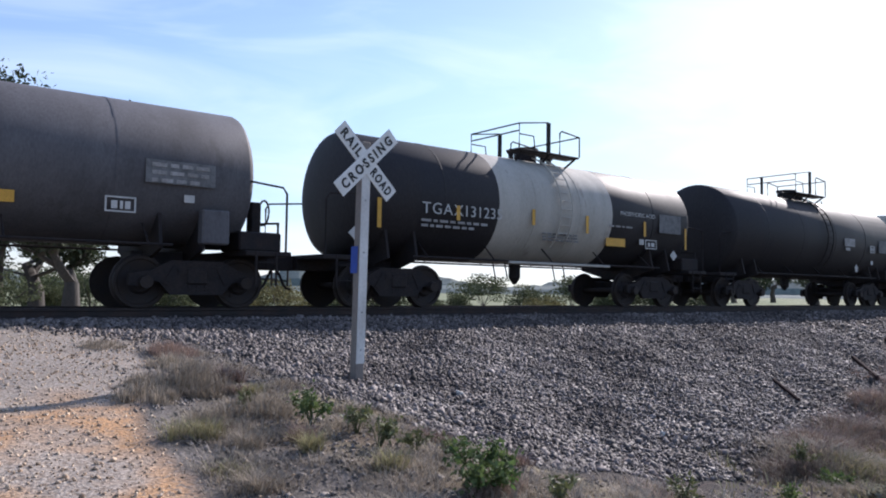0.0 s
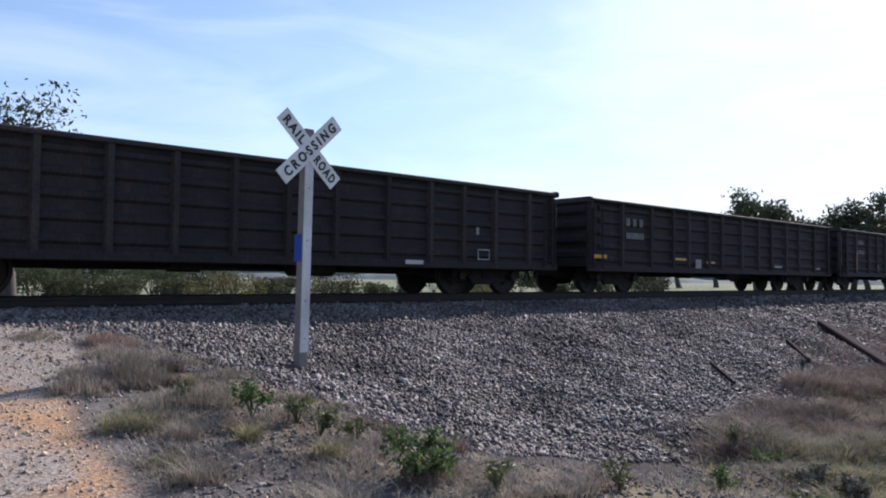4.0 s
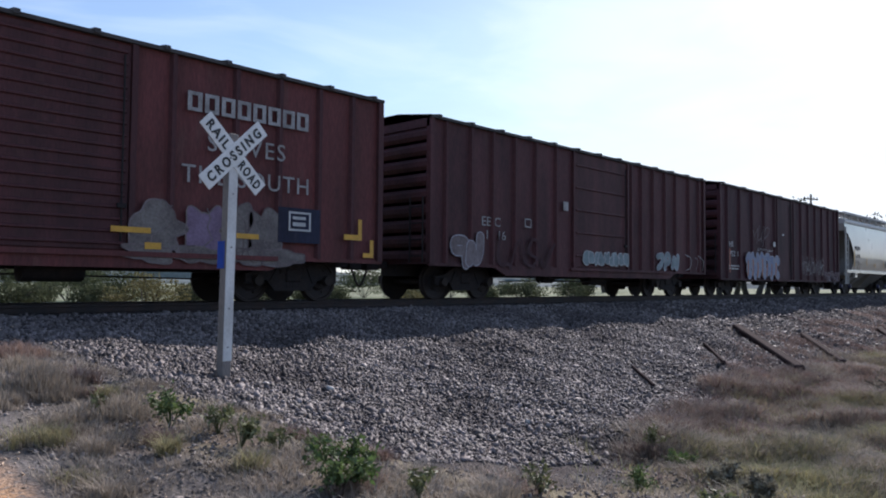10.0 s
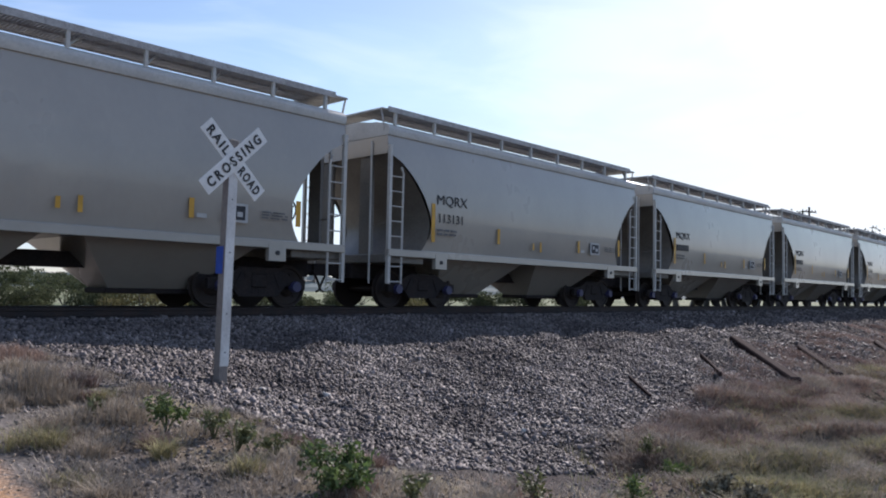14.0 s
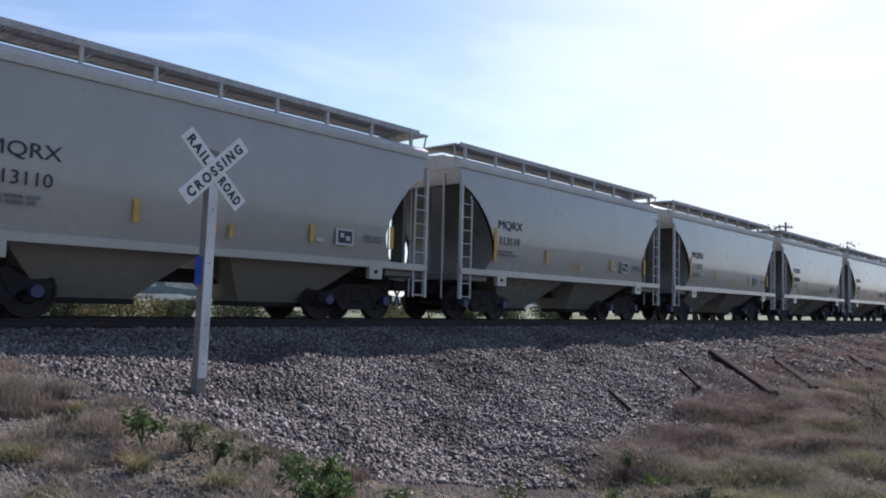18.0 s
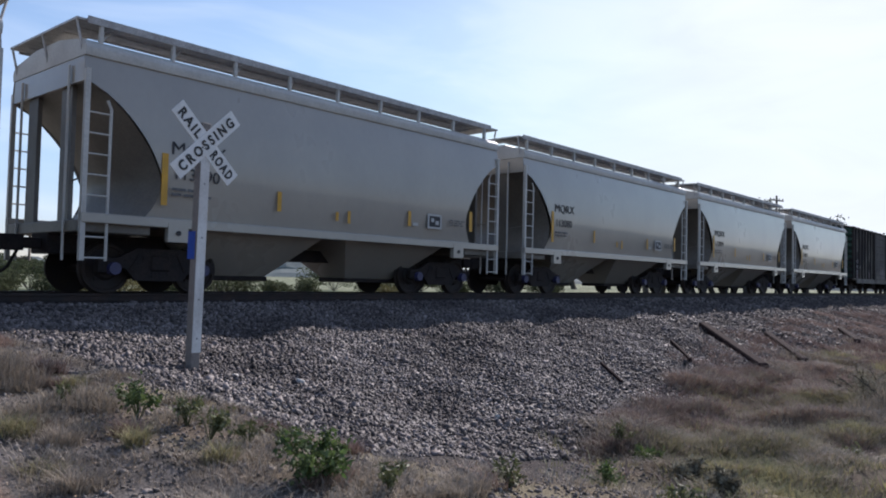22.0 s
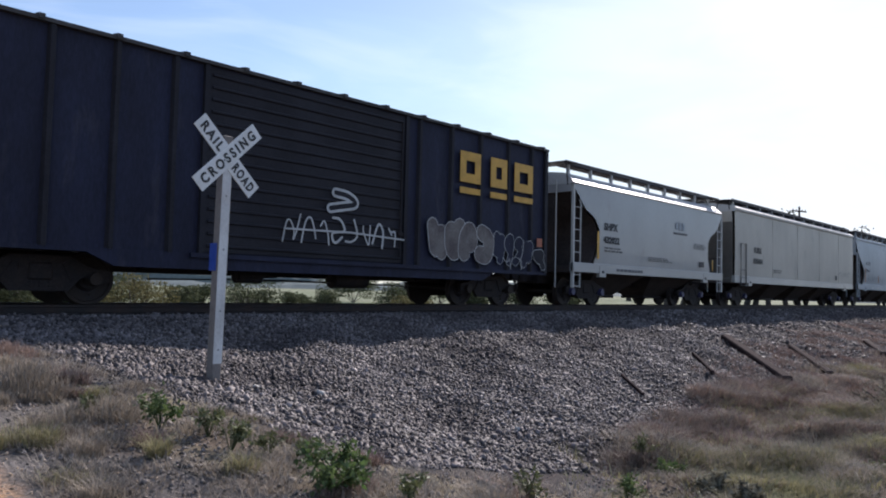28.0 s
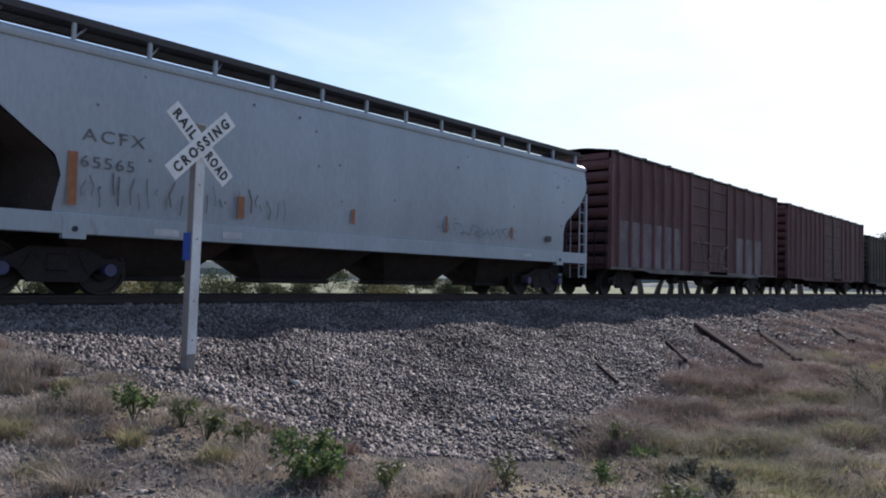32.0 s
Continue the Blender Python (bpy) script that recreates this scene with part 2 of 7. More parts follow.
def ground_material():
    """Ballast, orange gravel road, dry verge and field, told apart by the ground's own zones."""
    m = bpy.data.materials.new("ground")
    m.use_nodes = True
    n, link = m.node_tree.nodes, m.node_tree.links.new
    b = n["Principled BSDF"]
    b.inputs["Roughness"].default_value = 0.95
    b.inputs["Specular IOR Level"].default_value = 0.05
    tc = n.new("ShaderNodeTexCoord")

    def nz(sc, det=5.0):
        t = n.new("ShaderNodeTexNoise")
        t.inputs["Scale"].default_value, t.inputs["Detail"].default_value = sc, det
        link(tc.outputs["Object"], t.inputs["Vector"])
        return t.outputs["Fac"]

    def rng(v, a, c):
        r = n.new("ShaderNodeMapRange")
        r.inputs[1].default_value, r.inputs[2].default_value = a, c
        link(v, r.inputs[0])
        return r.outputs[0]

    def two(fac, a, c):
        x = n.new("ShaderNodeMix")
        x.data_type = "RGBA"
        link(fac, x.inputs["Factor"])
        for k, v in ((6, a), (7, c)):
            if isinstance(v, tuple):
                x.inputs[k].default_value = (*v, 1)
            else:
                link(v, x.inputs[k])
        return x.outputs[2]

    def zone(name, wobble, sc):
        a = n.new("ShaderNodeAttribute")
        a.attribute_name = name
        s_ = n.new("ShaderNodeMath")
        s_.operation = "MULTIPLY_ADD"
        link(nz(sc), s_.inputs[0])
        s_.inputs[1].default_value = wobble
        link(a.outputs["Fac"], s_.inputs[2])
        return rng(s_.outputs[0], 0.35 + wobble / 2, 0.65 + wobble / 2)

    mid, fine = nz(2.2), nz(38, 4)
    verge = two(rng(mid, 0.35, 0.66), (0.2, 0.18, 0.162), (0.1, 0.09, 0.082))
    dirt = two(rng(nz(0.5), 0.35, 0.65), (0.36, 0.32, 0.27), (0.28, 0.26, 0.2))
    field = two(rng(nz(0.08), 0.35, 0.65), (0.26, 0.26, 0.18), (0.18, 0.21, 0.125))
    road = two(rng(nz(1.1), 0.44, 0.6), (0.44, 0.265, 0.145), (0.35, 0.3, 0.255))
    road = two(zone("pale_road", 0.9, 1.1), road, two(rng(nz(1.7), 0.4, 0.65), (0.34, 0.305, 0.27), (0.27, 0.24, 0.21)))
    road = two(rng(nz(26), 0.5, 0.62), road, (0.24, 0.19, 0.15))
    ballast = two(rng(nz(0.9), 0.35, 0.7), (0.085, 0.074, 0.069), (0.05, 0.043, 0.041))
    mat_ = two(rng(nz(1.3), 0.38, 0.64), (0.19, 0.165, 0.11), (0.14, 0.11, 0.085))
    col = two(zone("ditch", 0.6, 1.2), verge, mat_)
    col = two(zone("dirt", 0.3, 0.5), col, dirt)
    col = two(zone("field", 0.3, 0.1), col, field)
    col = two(zone("road", 0.7, 1.6), col, road)
    col = two(zone("ballast", 0.5, 1.4), col, ballast)
    g = n.new("ShaderNodeMapRange")
    g.inputs[3].default_value, g.inputs[4].default_value = 0.62, 1.38
    link(rng(fine, 0.3, 0.7), g.inputs[0])
    v = n.new("ShaderNodeVectorMath")
    v.operation = "SCALE"
    link(col, v.inputs[0]), link(g.outputs[0], v.inputs["Scale"])
    link(v.outputs[0], b.inputs["Base Color"])
    bp = n.new("ShaderNodeBump")
    bp.inputs["Strength"].default_value, bp.inputs["Distance"].default_value = 0.7, 0.03
    link(fine, bp.inputs["Height"]), link(bp.outputs[0], b.inputs["Normal"])
    MATS["ground"] = m


ground_material()

# ---- building helpers ----
def box(bm, x0, x1, y0, y1, z0, z1):
    v = [bm.verts.new((x, y, z)) for x in (x0, x1) for y in (y0, y1) for z in (z0, z1)]
    for q in ((0, 1, 3, 2), (4, 6, 7, 5), (0, 4, 5, 1), (2, 3, 7, 6), (0, 2, 6, 4), (1, 5, 7, 3)):
        bm.faces.new([v[k] for k in q])
    return v


def bevelled(bm, x0, x1, y0, y1, z0, z1, r=0.02):
    b2 = bmesh.new()
    box(b2, x0, x1, y0, y1, z0, z1)
    bmesh.ops.bevel(b2, geom=b2.edges[:], offset=r, segments=1, affect="EDGES")
    put(bm, b2)


def put(bm, other, m=None):
    """Add another bmesh to bm and free it."""
    vs = [bm.verts.new(m @ v.co if m else v.co) for v in other.verts]
    other.verts.index_update()
    for f in other.faces:
        bm.faces.new([vs[v.index] for v in f.verts])
    other.free()


def prism(bm, outline, a, b, axis="y"):
    """A closed outline of (u, v) drawn out from a to b along an axis."""
    at = {"y": lambda u, v, w: (u, w, v), "x": lambda u, v, w: (w, u, v), "z": lambda u, v, w: (u, v, w)}[axis]
    one = [bm.verts.new(at(u, v, a)) for u, v in outline]
    two = [bm.verts.new(at(u, v, b)) for u, v in outline]
    bm.faces.new(one), bm.faces.new(two[::-1])
    for k in range(len(one)):
        bm.faces.new((one[k], two[k], two[k - 1], one[k - 1]))


def tube(bm, points, r=0.02, n=6):
    """A round bar through the points."""
    points = [Vector(p) for p in points]
    rings = []
    for k, p in enumerate(points):
        d = (points[min(k + 1, len(points) - 1)] - points[max(k - 1, 0)]).normalized()
        u = d.cross(Vector((0, 0, 1)))
        u = u.normalized() if u.length > 0.05 else d.cross(Vector((1, 0, 0))).normalized()
        w = d.cross(u)
        rings.append([bm.verts.new(p + r * (math.cos(a) * u + math.sin(a) * w)) for a in (2 * math.pi * j / n for j in range(n))])
    for a, b in zip(rings, rings[1:]):
        for j in range(n):
            bm.faces.new((a[j - 1], a[j], b[j], b[j - 1]))
    bm.faces.new(rings[0][::-1]), bm.faces.new(rings[-1])


def lathe(bm, profile, axis="y", n=20, centre=(0, 0, 0)):
    """A profile of (along, radius) turned about an axis."""
    c = Vector(centre)
    e = {"x": (Vector((1, 0, 0)), Vector((0, 1, 0)), Vector((0, 0, 1))), "y": (Vector((0, 1, 0)), Vector((1, 0, 0)), Vector((0, 0, 1))),
         "z": (Vector((0, 0, 1)), Vector((1, 0, 0)), Vector((0, 1, 0)))}[axis]
    rings = []
    for s, r in profile:
        rings.append([bm.verts.new(c + s * e[0] + r * (math.cos(a) * e[1] + math.sin(a) * e[2])) for a in (2 * math.pi * j / n for j in range(n))])
    for a, b in zip(rings, rings[1:]):
        for j in range(n):
            bm.faces.new((a[j - 1], a[j], b[j], b[j - 1]))
    bm.faces.new(rings[0][::-1]), bm.faces.new(rings[-1])


def mesh_of(bm, name, mat, smooth=0.0):
    bmesh.ops.recalc_face_normals(bm, faces=bm.faces[:])
    me = bpy.data.meshes.new(name)
    bm.to_mesh(me)
    bm.free()
    me.materials.append(MATS[mat] if isinstance(mat, str) else mat)
    if smooth:
        me.shade_smooth()
        me.set_sharp_from_angle(angle=radians(smooth))
    return me


def part(name, bm, mat, parent, label="", smooth=0.0, at=None):
    me = bm if isinstance(bm, bpy.types.Mesh) else mesh_of(bm, name, mat, smooth)
    ob = new(name, me)
    ob.parent = parent
    if at is not None:
        ob.matrix_basis = at
    return tagged(ob, label=label)


def thing(name, label, category, m=None, group="", kind=""):
    ob = new(name)
    if m is not None:
        ob.matrix_basis = m
    return tagged(ob, label, category, group, kind)


def made(build, *a, **k):
    bm = bmesh.new()
    build(bm, *a, **k)
    return bm


# ---- the lie of the land ----
def smooth01(v, a, b):
    s = np.clip((v - a) / (b - a), 0, 1)
    return s * s * (3 - 2 * s)


TRACK_Y, RAIL_Z = 14.48, 0.025


def land(x, y):
    """Height of the ground; the rail tops lie just above 0."""
    x, y = np.asarray(x, float), np.asarray(y, float)
    road = np.interp(y, [-30, -5, 0, 5, 9, 11.85, 12.5, 16.4, 21, 29], [-1.6, -1.3, -1.15, -0.95, -0.57, -0.24, -0.15, -0.15, -0.6, -0.9])
    bank = np.interp(y, [-40, -2, 4.2, 5.4, 12.15, 12.6, 16.2, 19.6, 25], [-2.0, -1.75, -1.85, -1.74, -0.29, -0.17, -0.17, -0.8, -0.95])
    w = smooth01(x + 0.12 * (y - 9), 2.6, 8.6)
    w2 = smooth01(-x, 6.5, 11)
    z = road * (1 - w) * (1 - w2) + bank * np.maximum(w, w2)
    return z


def rough_land(x, y):
    """The same with the bumps of the verge and the ditch."""
    x, y = np.asarray(x, float), np.asarray(y, float)
    z = land(x, y)
    soft = smooth01(np.abs(y - TRACK_Y), 2.0, 4.5) * smooth01(-np.abs(y), -60, -30)
    z = z + soft * 0.02 * (np.sin(1.7 * x + 0.9 * y) * np.sin(1.3 * y - 0.6 * x) + np.sin(4.1 * x + 1.3) * np.sin(3.7 * y + 0.4 * x))
    ditch = smooth01(x, 6, 9) * smooth01(-y, -6.8, -5.0)
    bank = smooth01(x, 4.5, 8) * smooth01(y, 5.2, 7.0) * smooth01(-y, -11.9, -10.7)
    z = z + bank * 0.045 * (np.sin(1.3 * x - 0.9 * y + 0.8 * np.sin(0.7 * x)) + 0.6 * np.sin(2.9 * x - 1.7 * y + 1.0))
    return z + ditch * 0.13 * np.sin(2.3 * x + 1.1 * np.sin(1.9 * y)) * np.sin(2.1 * y + 0.7 * np.sin(1.4 * x))

# paints of the cars
material("tank_grey", (0.115, 0.112, 0.12), 0.65, second=(0.08, 0.077, 0.082), scale=0.8, stretch=(1.2, 1, 0.5), amount=0.65, grain=25, grain_amount=0.15, spec=0.22, third=(0.042, 0.038, 0.037), third_scale=1.8, third_cut=(0.6, 0.85))
material("tank_black", (0.02, 0.0185, 0.021), 0.62, second=(0.026, 0.023, 0.024), scale=0.9, stretch=(1, 1, 0.4), grain=25, grain_amount=0.25, spec=0.3, third=(0.04, 0.035, 0.033), third_scale=2.2, third_cut=(0.6, 0.85))
material("tank_white", (0.46, 0.435, 0.385), 0.75, second=(0.385, 0.362, 0.315), scale=1.2, stretch=(1.6, 1, 0.4), grain=25, grain_amount=0.1, spec=0.25, third=(0.24, 0.21, 0.18), third_scale=2.0, third_cut=(0.62, 0.8))
material("gondola_black", (0.02, 0.0165, 0.0175), 0.75, spec=0.28, second=(0.031, 0.025, 0.024), scale=1.1, stretch=(1.4, 1, 0.5), grain=18, grain_amount=0.35, third=(0.052, 0.034, 0.03), third_scale=1.8, third_cut=(0.56, 0.78))
material("gondola_rib", (0.026, 0.022, 0.022), 0.75, spec=0.28, second=(0.042, 0.032, 0.029), scale=2, grain=18, grain_amount=0.35, per_object=0.35)
material("oxide_red", (0.135, 0.038, 0.037), 0.7, spec=0.3, second=(0.085, 0.03, 0.028), scale=0.9, stretch=(1.5, 1, 0.35), grain=20, grain_amount=0.22, third=(0.12, 0.055, 0.048), third_scale=1.6, third_cut=(0.58, 0.8))
material("oxide_dark", (0.085, 0.029, 0.031), 0.7, spec=0.3, second=(0.05, 0.022, 0.023), scale=0.9, stretch=(1.5, 1, 0.35), grain=20, grain_amount=0.25, third=(0.075, 0.037, 0.033), third_scale=1.6, third_cut=(0.56, 0.8))
material("oxide_deep", (0.064, 0.021, 0.025), 0.7, spec=0.3, second=(0.036, 0.0165, 0.019), scale=0.9, stretch=(1.5, 1, 0.35), grain=20, grain_amount=0.25, third=(0.07, 0.036, 0.036), third_scale=1.6, third_cut=(0.58, 0.8))
material("red_brown", (0.115, 0.05, 0.048), 0.75, spec=0.3, second=(0.08, 0.036, 0.035), scale=0.9, stretch=(1.5, 1, 0.35), grain=20, grain_amount=0.22, third=(0.17, 0.1, 0.09), third_scale=1.4, third_cut=(0.58, 0.78))
material("rib_rose", (0.15, 0.075, 0.075), 0.75, spec=0.3, second=(0.1, 0.048, 0.046), scale=1.2, stretch=(1.5, 1, 0.35), grain=20, grain_amount=0.22)
material("boxcar_olive", (0.1, 0.086, 0.064), 0.8, spec=0.25, second=(0.032, 0.028, 0.027), scale=0.75, stretch=(1.7, 1, 0.35), amount=0.75, grain=16, grain_amount=0.35, third=(0.15, 0.128, 0.095), third_scale=1.2, third_cut=(0.57, 0.72))
material("boxcar_green", (0.026, 0.068, 0.05), 0.7, spec=0.3, second=(0.02, 0.042, 0.034), scale=1.0, grain=18, grain_amount=0.2, third=(0.03, 0.08, 0.058), third_scale=1.5, third_cut=(0.58, 0.7))
material("door_grey", (0.08, 0.072, 0.07), 0.75, spec=0.3, second=(0.045, 0.04, 0.038), scale=0.9, stretch=(1.5, 1, 0.4), grain=18, grain_amount=0.25)
material("pale_sill", (0.17, 0.155, 0.13), 0.75, second=(0.08, 0.073, 0.065), scale=1.2, grain=18, grain_amount=0.25)
material("boxcar_blue", (0.017, 0.02, 0.045), 0.7, spec=0.3, second=(0.014, 0.015, 0.03), scale=0.9, stretch=(1.5, 1, 0.4), grain=20, grain_amount=0.25, third=(0.05, 0.048, 0.062), third_scale=1.3, third_cut=(0.58, 0.8))
material("boxcar_dark", (0.022, 0.021, 0.027), 0.7, spec=0.28, second=(0.016, 0.015, 0.019), scale=0.9, grain=20, grain_amount=0.25)
material("roof_dark", (0.05, 0.045, 0.042), 0.7, second=(0.035, 0.03, 0.028), scale=1.0, grain=18, grain_amount=0.25)
material("hopper_grey", (0.35, 0.324, 0.278), 0.3, second=(0.305, 0.284, 0.247), scale=0.4, stretch=(1, 1, 0.6), grain=9, grain_amount=0.025, spec=0.5, coat=0.7)
material("hopper_rim", (0.5, 0.49, 0.45), 0.5, second=(0.42, 0.41, 0.38), scale=1.2, grain=20, grain_amount=0.1)
# hopper grey darkened for ends and undersides: the overhang's shade is in the colour
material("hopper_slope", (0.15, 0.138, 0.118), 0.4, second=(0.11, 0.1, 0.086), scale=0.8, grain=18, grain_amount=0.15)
material("hopper_pale", (0.35, 0.35, 0.335), 0.4, second=(0.32, 0.318, 0.3), scale=0.5, stretch=(1, 1, 0.6), grain=10, grain_amount=0.03, coat=0.15, third=(0.26, 0.24, 0.21), third_scale=1.2, third_cut=(0.64, 0.85))
material("hopper_cream", (0.43, 0.395, 0.33), 0.5, second=(0.38, 0.348, 0.29), scale=0.6, stretch=(1, 1, 0.5), grain=10, grain_amount=0.035, third=(0.25, 0.235, 0.2), third_scale=1.1, third_cut=(0.62, 0.85))
material("hopper_blue", (0.34, 0.375, 0.395), 0.5, second=(0.295, 0.325, 0.34), scale=0.6, stretch=(1.2, 1, 0.35), grain=14, grain_amount=0.08, third=(0.16, 0.14, 0.11), third_scale=1.5, third_cut=(0.66, 0.8))
material("grate_steel", (0.42, 0.41, 0.4), 0.6, metal=0.1, second=(0.32, 0.31, 0.3), grain=40, grain_amount=0.25)
material("yellow_mark", (0.62, 0.33, 0.03), 0.5, second=(0.5, 0.27, 0.03), scale=3, grain_amount=0.15)
material("faded_white", (0.34, 0.33, 0.32), 0.7, second=(0.2, 0.19, 0.18), scale=2.5, grain=30, grain_amount=0.25)
material("mark_white", (0.5, 0.5, 0.48), 0.65, second=(0.4, 0.4, 0.38), scale=3, grain_amount=0.15)
material("mark_black", (0.03, 0.03, 0.035), 0.6, grain_amount=0.15)
material("mark_grey", (0.16, 0.16, 0.16), 0.7, grain_amount=0.2)
material("paint_silver", (0.34, 0.33, 0.36), 0.6, second=(0.22, 0.2, 0.22), scale=2, grain=20, grain_amount=0.25)
material("paint_mauve", (0.045, 0.018, 0.021), 0.75, spec=0.25, second=(0.065, 0.036, 0.04), scale=2, grain=20, grain_amount=0.2)
material("paint_blue", (0.1, 0.15, 0.27), 0.6, second=(0.2, 0.22, 0.28), scale=2.0, amount=0.8, grain=20, grain_amount=0.2)
material("paint_orange", (0.35, 0.12, 0.04), 0.6, second=(0.25, 0.1, 0.04), grain_amount=0.2)
material("paint_teal", (0.2, 0.26, 0.27), 0.6, second=(0.12, 0.16, 0.17), scale=2, grain_amount=0.2)
material("faded_block", (0.2, 0.165, 0.165), 0.75, second=(0.11, 0.085, 0.083), scale=1.5, stretch=(1, 1, 0.5), amount=0.8, grain=20, grain_amount=0.25)
material("reflector_red", (0.4, 0.08, 0.02), 0.4, grain_amount=0.1)

# brown for end sheets and bays, with the shade under the body painted in
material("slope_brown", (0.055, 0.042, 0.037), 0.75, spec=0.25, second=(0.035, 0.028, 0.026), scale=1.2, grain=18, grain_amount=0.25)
material("paint_tan", (0.17, 0.15, 0.135), 0.7, second=(0.1, 0.08, 0.075), scale=2, grain=20, grain_amount=0.25)
material("paint_lilac", (0.19, 0.13, 0.2), 0.7, second=(0.13, 0.085, 0.13), scale=2, grain=20, grain_amount=0.2)
material("panel_pale", (0.17, 0.155, 0.125), 0.8, spec=0.25, second=(0.1, 0.09, 0.075), scale=1.3, stretch=(1, 1, 0.5), amount=0.7, grain=18, grain_amount=0.35, third=(0.03, 0.026, 0.024), third_scale=2.2, third_cut=(0.55, 0.7))

# ---- the train: each car stands about its own middle, rail tops at 0, the side towards the road at -y ----
CACHE = {}


def shared(key, build, mat, smooth=0.0):
    """A mesh that is made once and used again."""
    if key not in CACHE:
        CACHE[key] = mesh_of(made(build), key, mat, smooth)
    return CACHE[key]


def wheelset_shape(bm):
    for s in (-1, 1):
        lathe(bm, [(s * 0.69, 0.16), (s * 0.69, 0.485), (s * 0.72, 0.485), (s * 0.735, 0.46), (s * 0.82, 0.452), (s * 0.82, 0.40), (s * 0.79, 0.38), (s * 0.77, 0.22), (s * 0.83, 0.17), (s * 0.83, 0.10)], "y", 28, (0, 0, 0))
    lathe(bm, [(-1.05, 0.075), (1.05, 0.075)], "y", 10)
    for s in (-1, 1):
        for k in range(3):
            a = 2 * math.pi * k / 3
            box(bm, 0.27 * math.cos(a) - 0.02, 0.27 * math.cos(a) + 0.02, s * 0.79 - 0.02, s * 0.79 + 0.02, 0.27 * math.sin(a) - 0.02, 0.27 * math.sin(a) + 0.02)


def sideframe_shape(bm):
    prism(bm, [(-1.16, 0.40), (-1.16, 0.60), (-0.80, 0.66), (-0.46, 0.84), (0.46, 0.84), (0.80, 0.66), (1.16, 0.60), (1.16, 0.40), (1.0, 0.38), (0.86, 0.50), (0.66, 0.46), (0.46, 0.24), (-0.46, 0.24), (-0.66, 0.46), (-0.86, 0.50), (-1.0, 0.38)], -0.055, 0.055)
    box(bm, -0.34, 0.34, -0.07, 0.07, 0.60, 0.70)
    for s in (-1, 1):
        prism(bm, [(s * 0.50, 0.40), (s * 0.60, 0.44), (s * 0.42, 0.74), (s * 0.34, 0.72)], -0.075, 0.075)


def spring_shape(bm):
    for k in (-0.15, 0, 0.15):
        tube(bm, [(k + 0.055 * math.cos(a), 0.055 * math.sin(a), 0.28 + 0.3 * a / (9 * math.pi)) for a in (j * math.pi / 4 for j in range(37))], 0.014, 5)


def truck(car, x, cap="bearing_cap"):
    t = part("truck", shared("bolster", lambda bm: (bevelled(bm, -0.2, 0.2, -1.12, 1.12, 0.42, 0.72, 0.03), lathe(bm, [(0.7, 0.22), (0.86, 0.22)], "z", 16)), "black_iron"), None, car, at=pose(x, 0, 0))
    for s in (-1, 1):
        part("side_frame", shared("side_frame", sideframe_shape, "black_iron"), None, t, at=pose(0, 1.03 * s, 0))
        part("spring_nest", shared("spring_nest", spring_shape, "black_iron"), None, t, at=pose(0, 1.03 * s, 0))
        w = part("wheelset", shared("wheelset", wheelset_shape, "wheel_steel", 40), None, t, at=pose(0.89 * s, 0, 0.457))
        WHEELS.append((w, car, x + 0.89 * s, 0.89 * s))
        for k in (-1, 1):
            part("axle_bearing", shared("axle_bearing" + cap, lambda bm: lathe(bm, [(-0.09, 0.05), (-0.09, 0.11), (0.05, 0.125), (0.05, 0.05)], "y", 14), cap, 40), None, t, at=pose(0.89 * s, 1.09 * k, 0.457, 0, 0, 0 if k < 0 else 180))
    return t


WHEELS = []


def coupler(car, x, s):
    def build(bm):
        bevelled(bm, 0, 0.52, -0.1, 0.1, 0.78, 0.98, 0.02)
        prism(bm, [(0.42, -0.17), (0.78, -0.17), (0.8, -0.05), (0.6, 0.02), (0.78, 0.16), (0.7, 0.22), (0.42, 0.18)], 0.74, 1.02, "z")
    part("coupler", shared("coupler", build, "black_iron"), None, car, at=pose(x, 0, 0, 0, 0, 0 if s > 0 else 180))
    part("air_hose", shared("air_hose", lambda bm: tube(bm, [(0.3, -0.3, 0.85), (0.42, -0.32, 0.62), (0.5, -0.3, 0.46), (0.6, -0.24, 0.38), (0.72, -0.16, 0.36)], 0.028, 6), "black_iron", 40), None, car, at=pose(x, 0, 0, 0, 0, 0 if s > 0 else 180))


def ladder_shape(bm, z0, z1, w=0.42, step=0.34, r=0.016):
    tube(bm, [(-w / 2, 0, z0), (-w / 2, 0, z1)], r * 1.4), tube(bm, [(w / 2, 0, z0), (w / 2, 0, z1)], r * 1.4)
    n = int((z1 - z0) / step)
    for k in range(n):
        z = z0 + (k + 0.4) * (z1 - z0) / n
        tube(bm, [(-w / 2, 0, z), (w / 2, 0, z)], r)


def flat_shape(bm, rects, y=0.0, t=0.006):
    for x0, x1, z0, z1 in rects:
        box(bm, x0, x1, y - t, y, z0, z1)


def marks(car, rects, mat, y, name="marking", label=""):
    """Flat painted shapes on the side."""
    if name in ("reflector_strip", "rust_streak", "white_plate", "notice_plate", "pale_patch", "faded_panel", "faded_marking", "marking", "chip"):
        for r in rects[1:]:
            part(name, made(flat_shape, [r], y), mat, car, label)
        rects = rects[:1]
    return part(name, made(flat_shape, rects, y), mat, car, label)


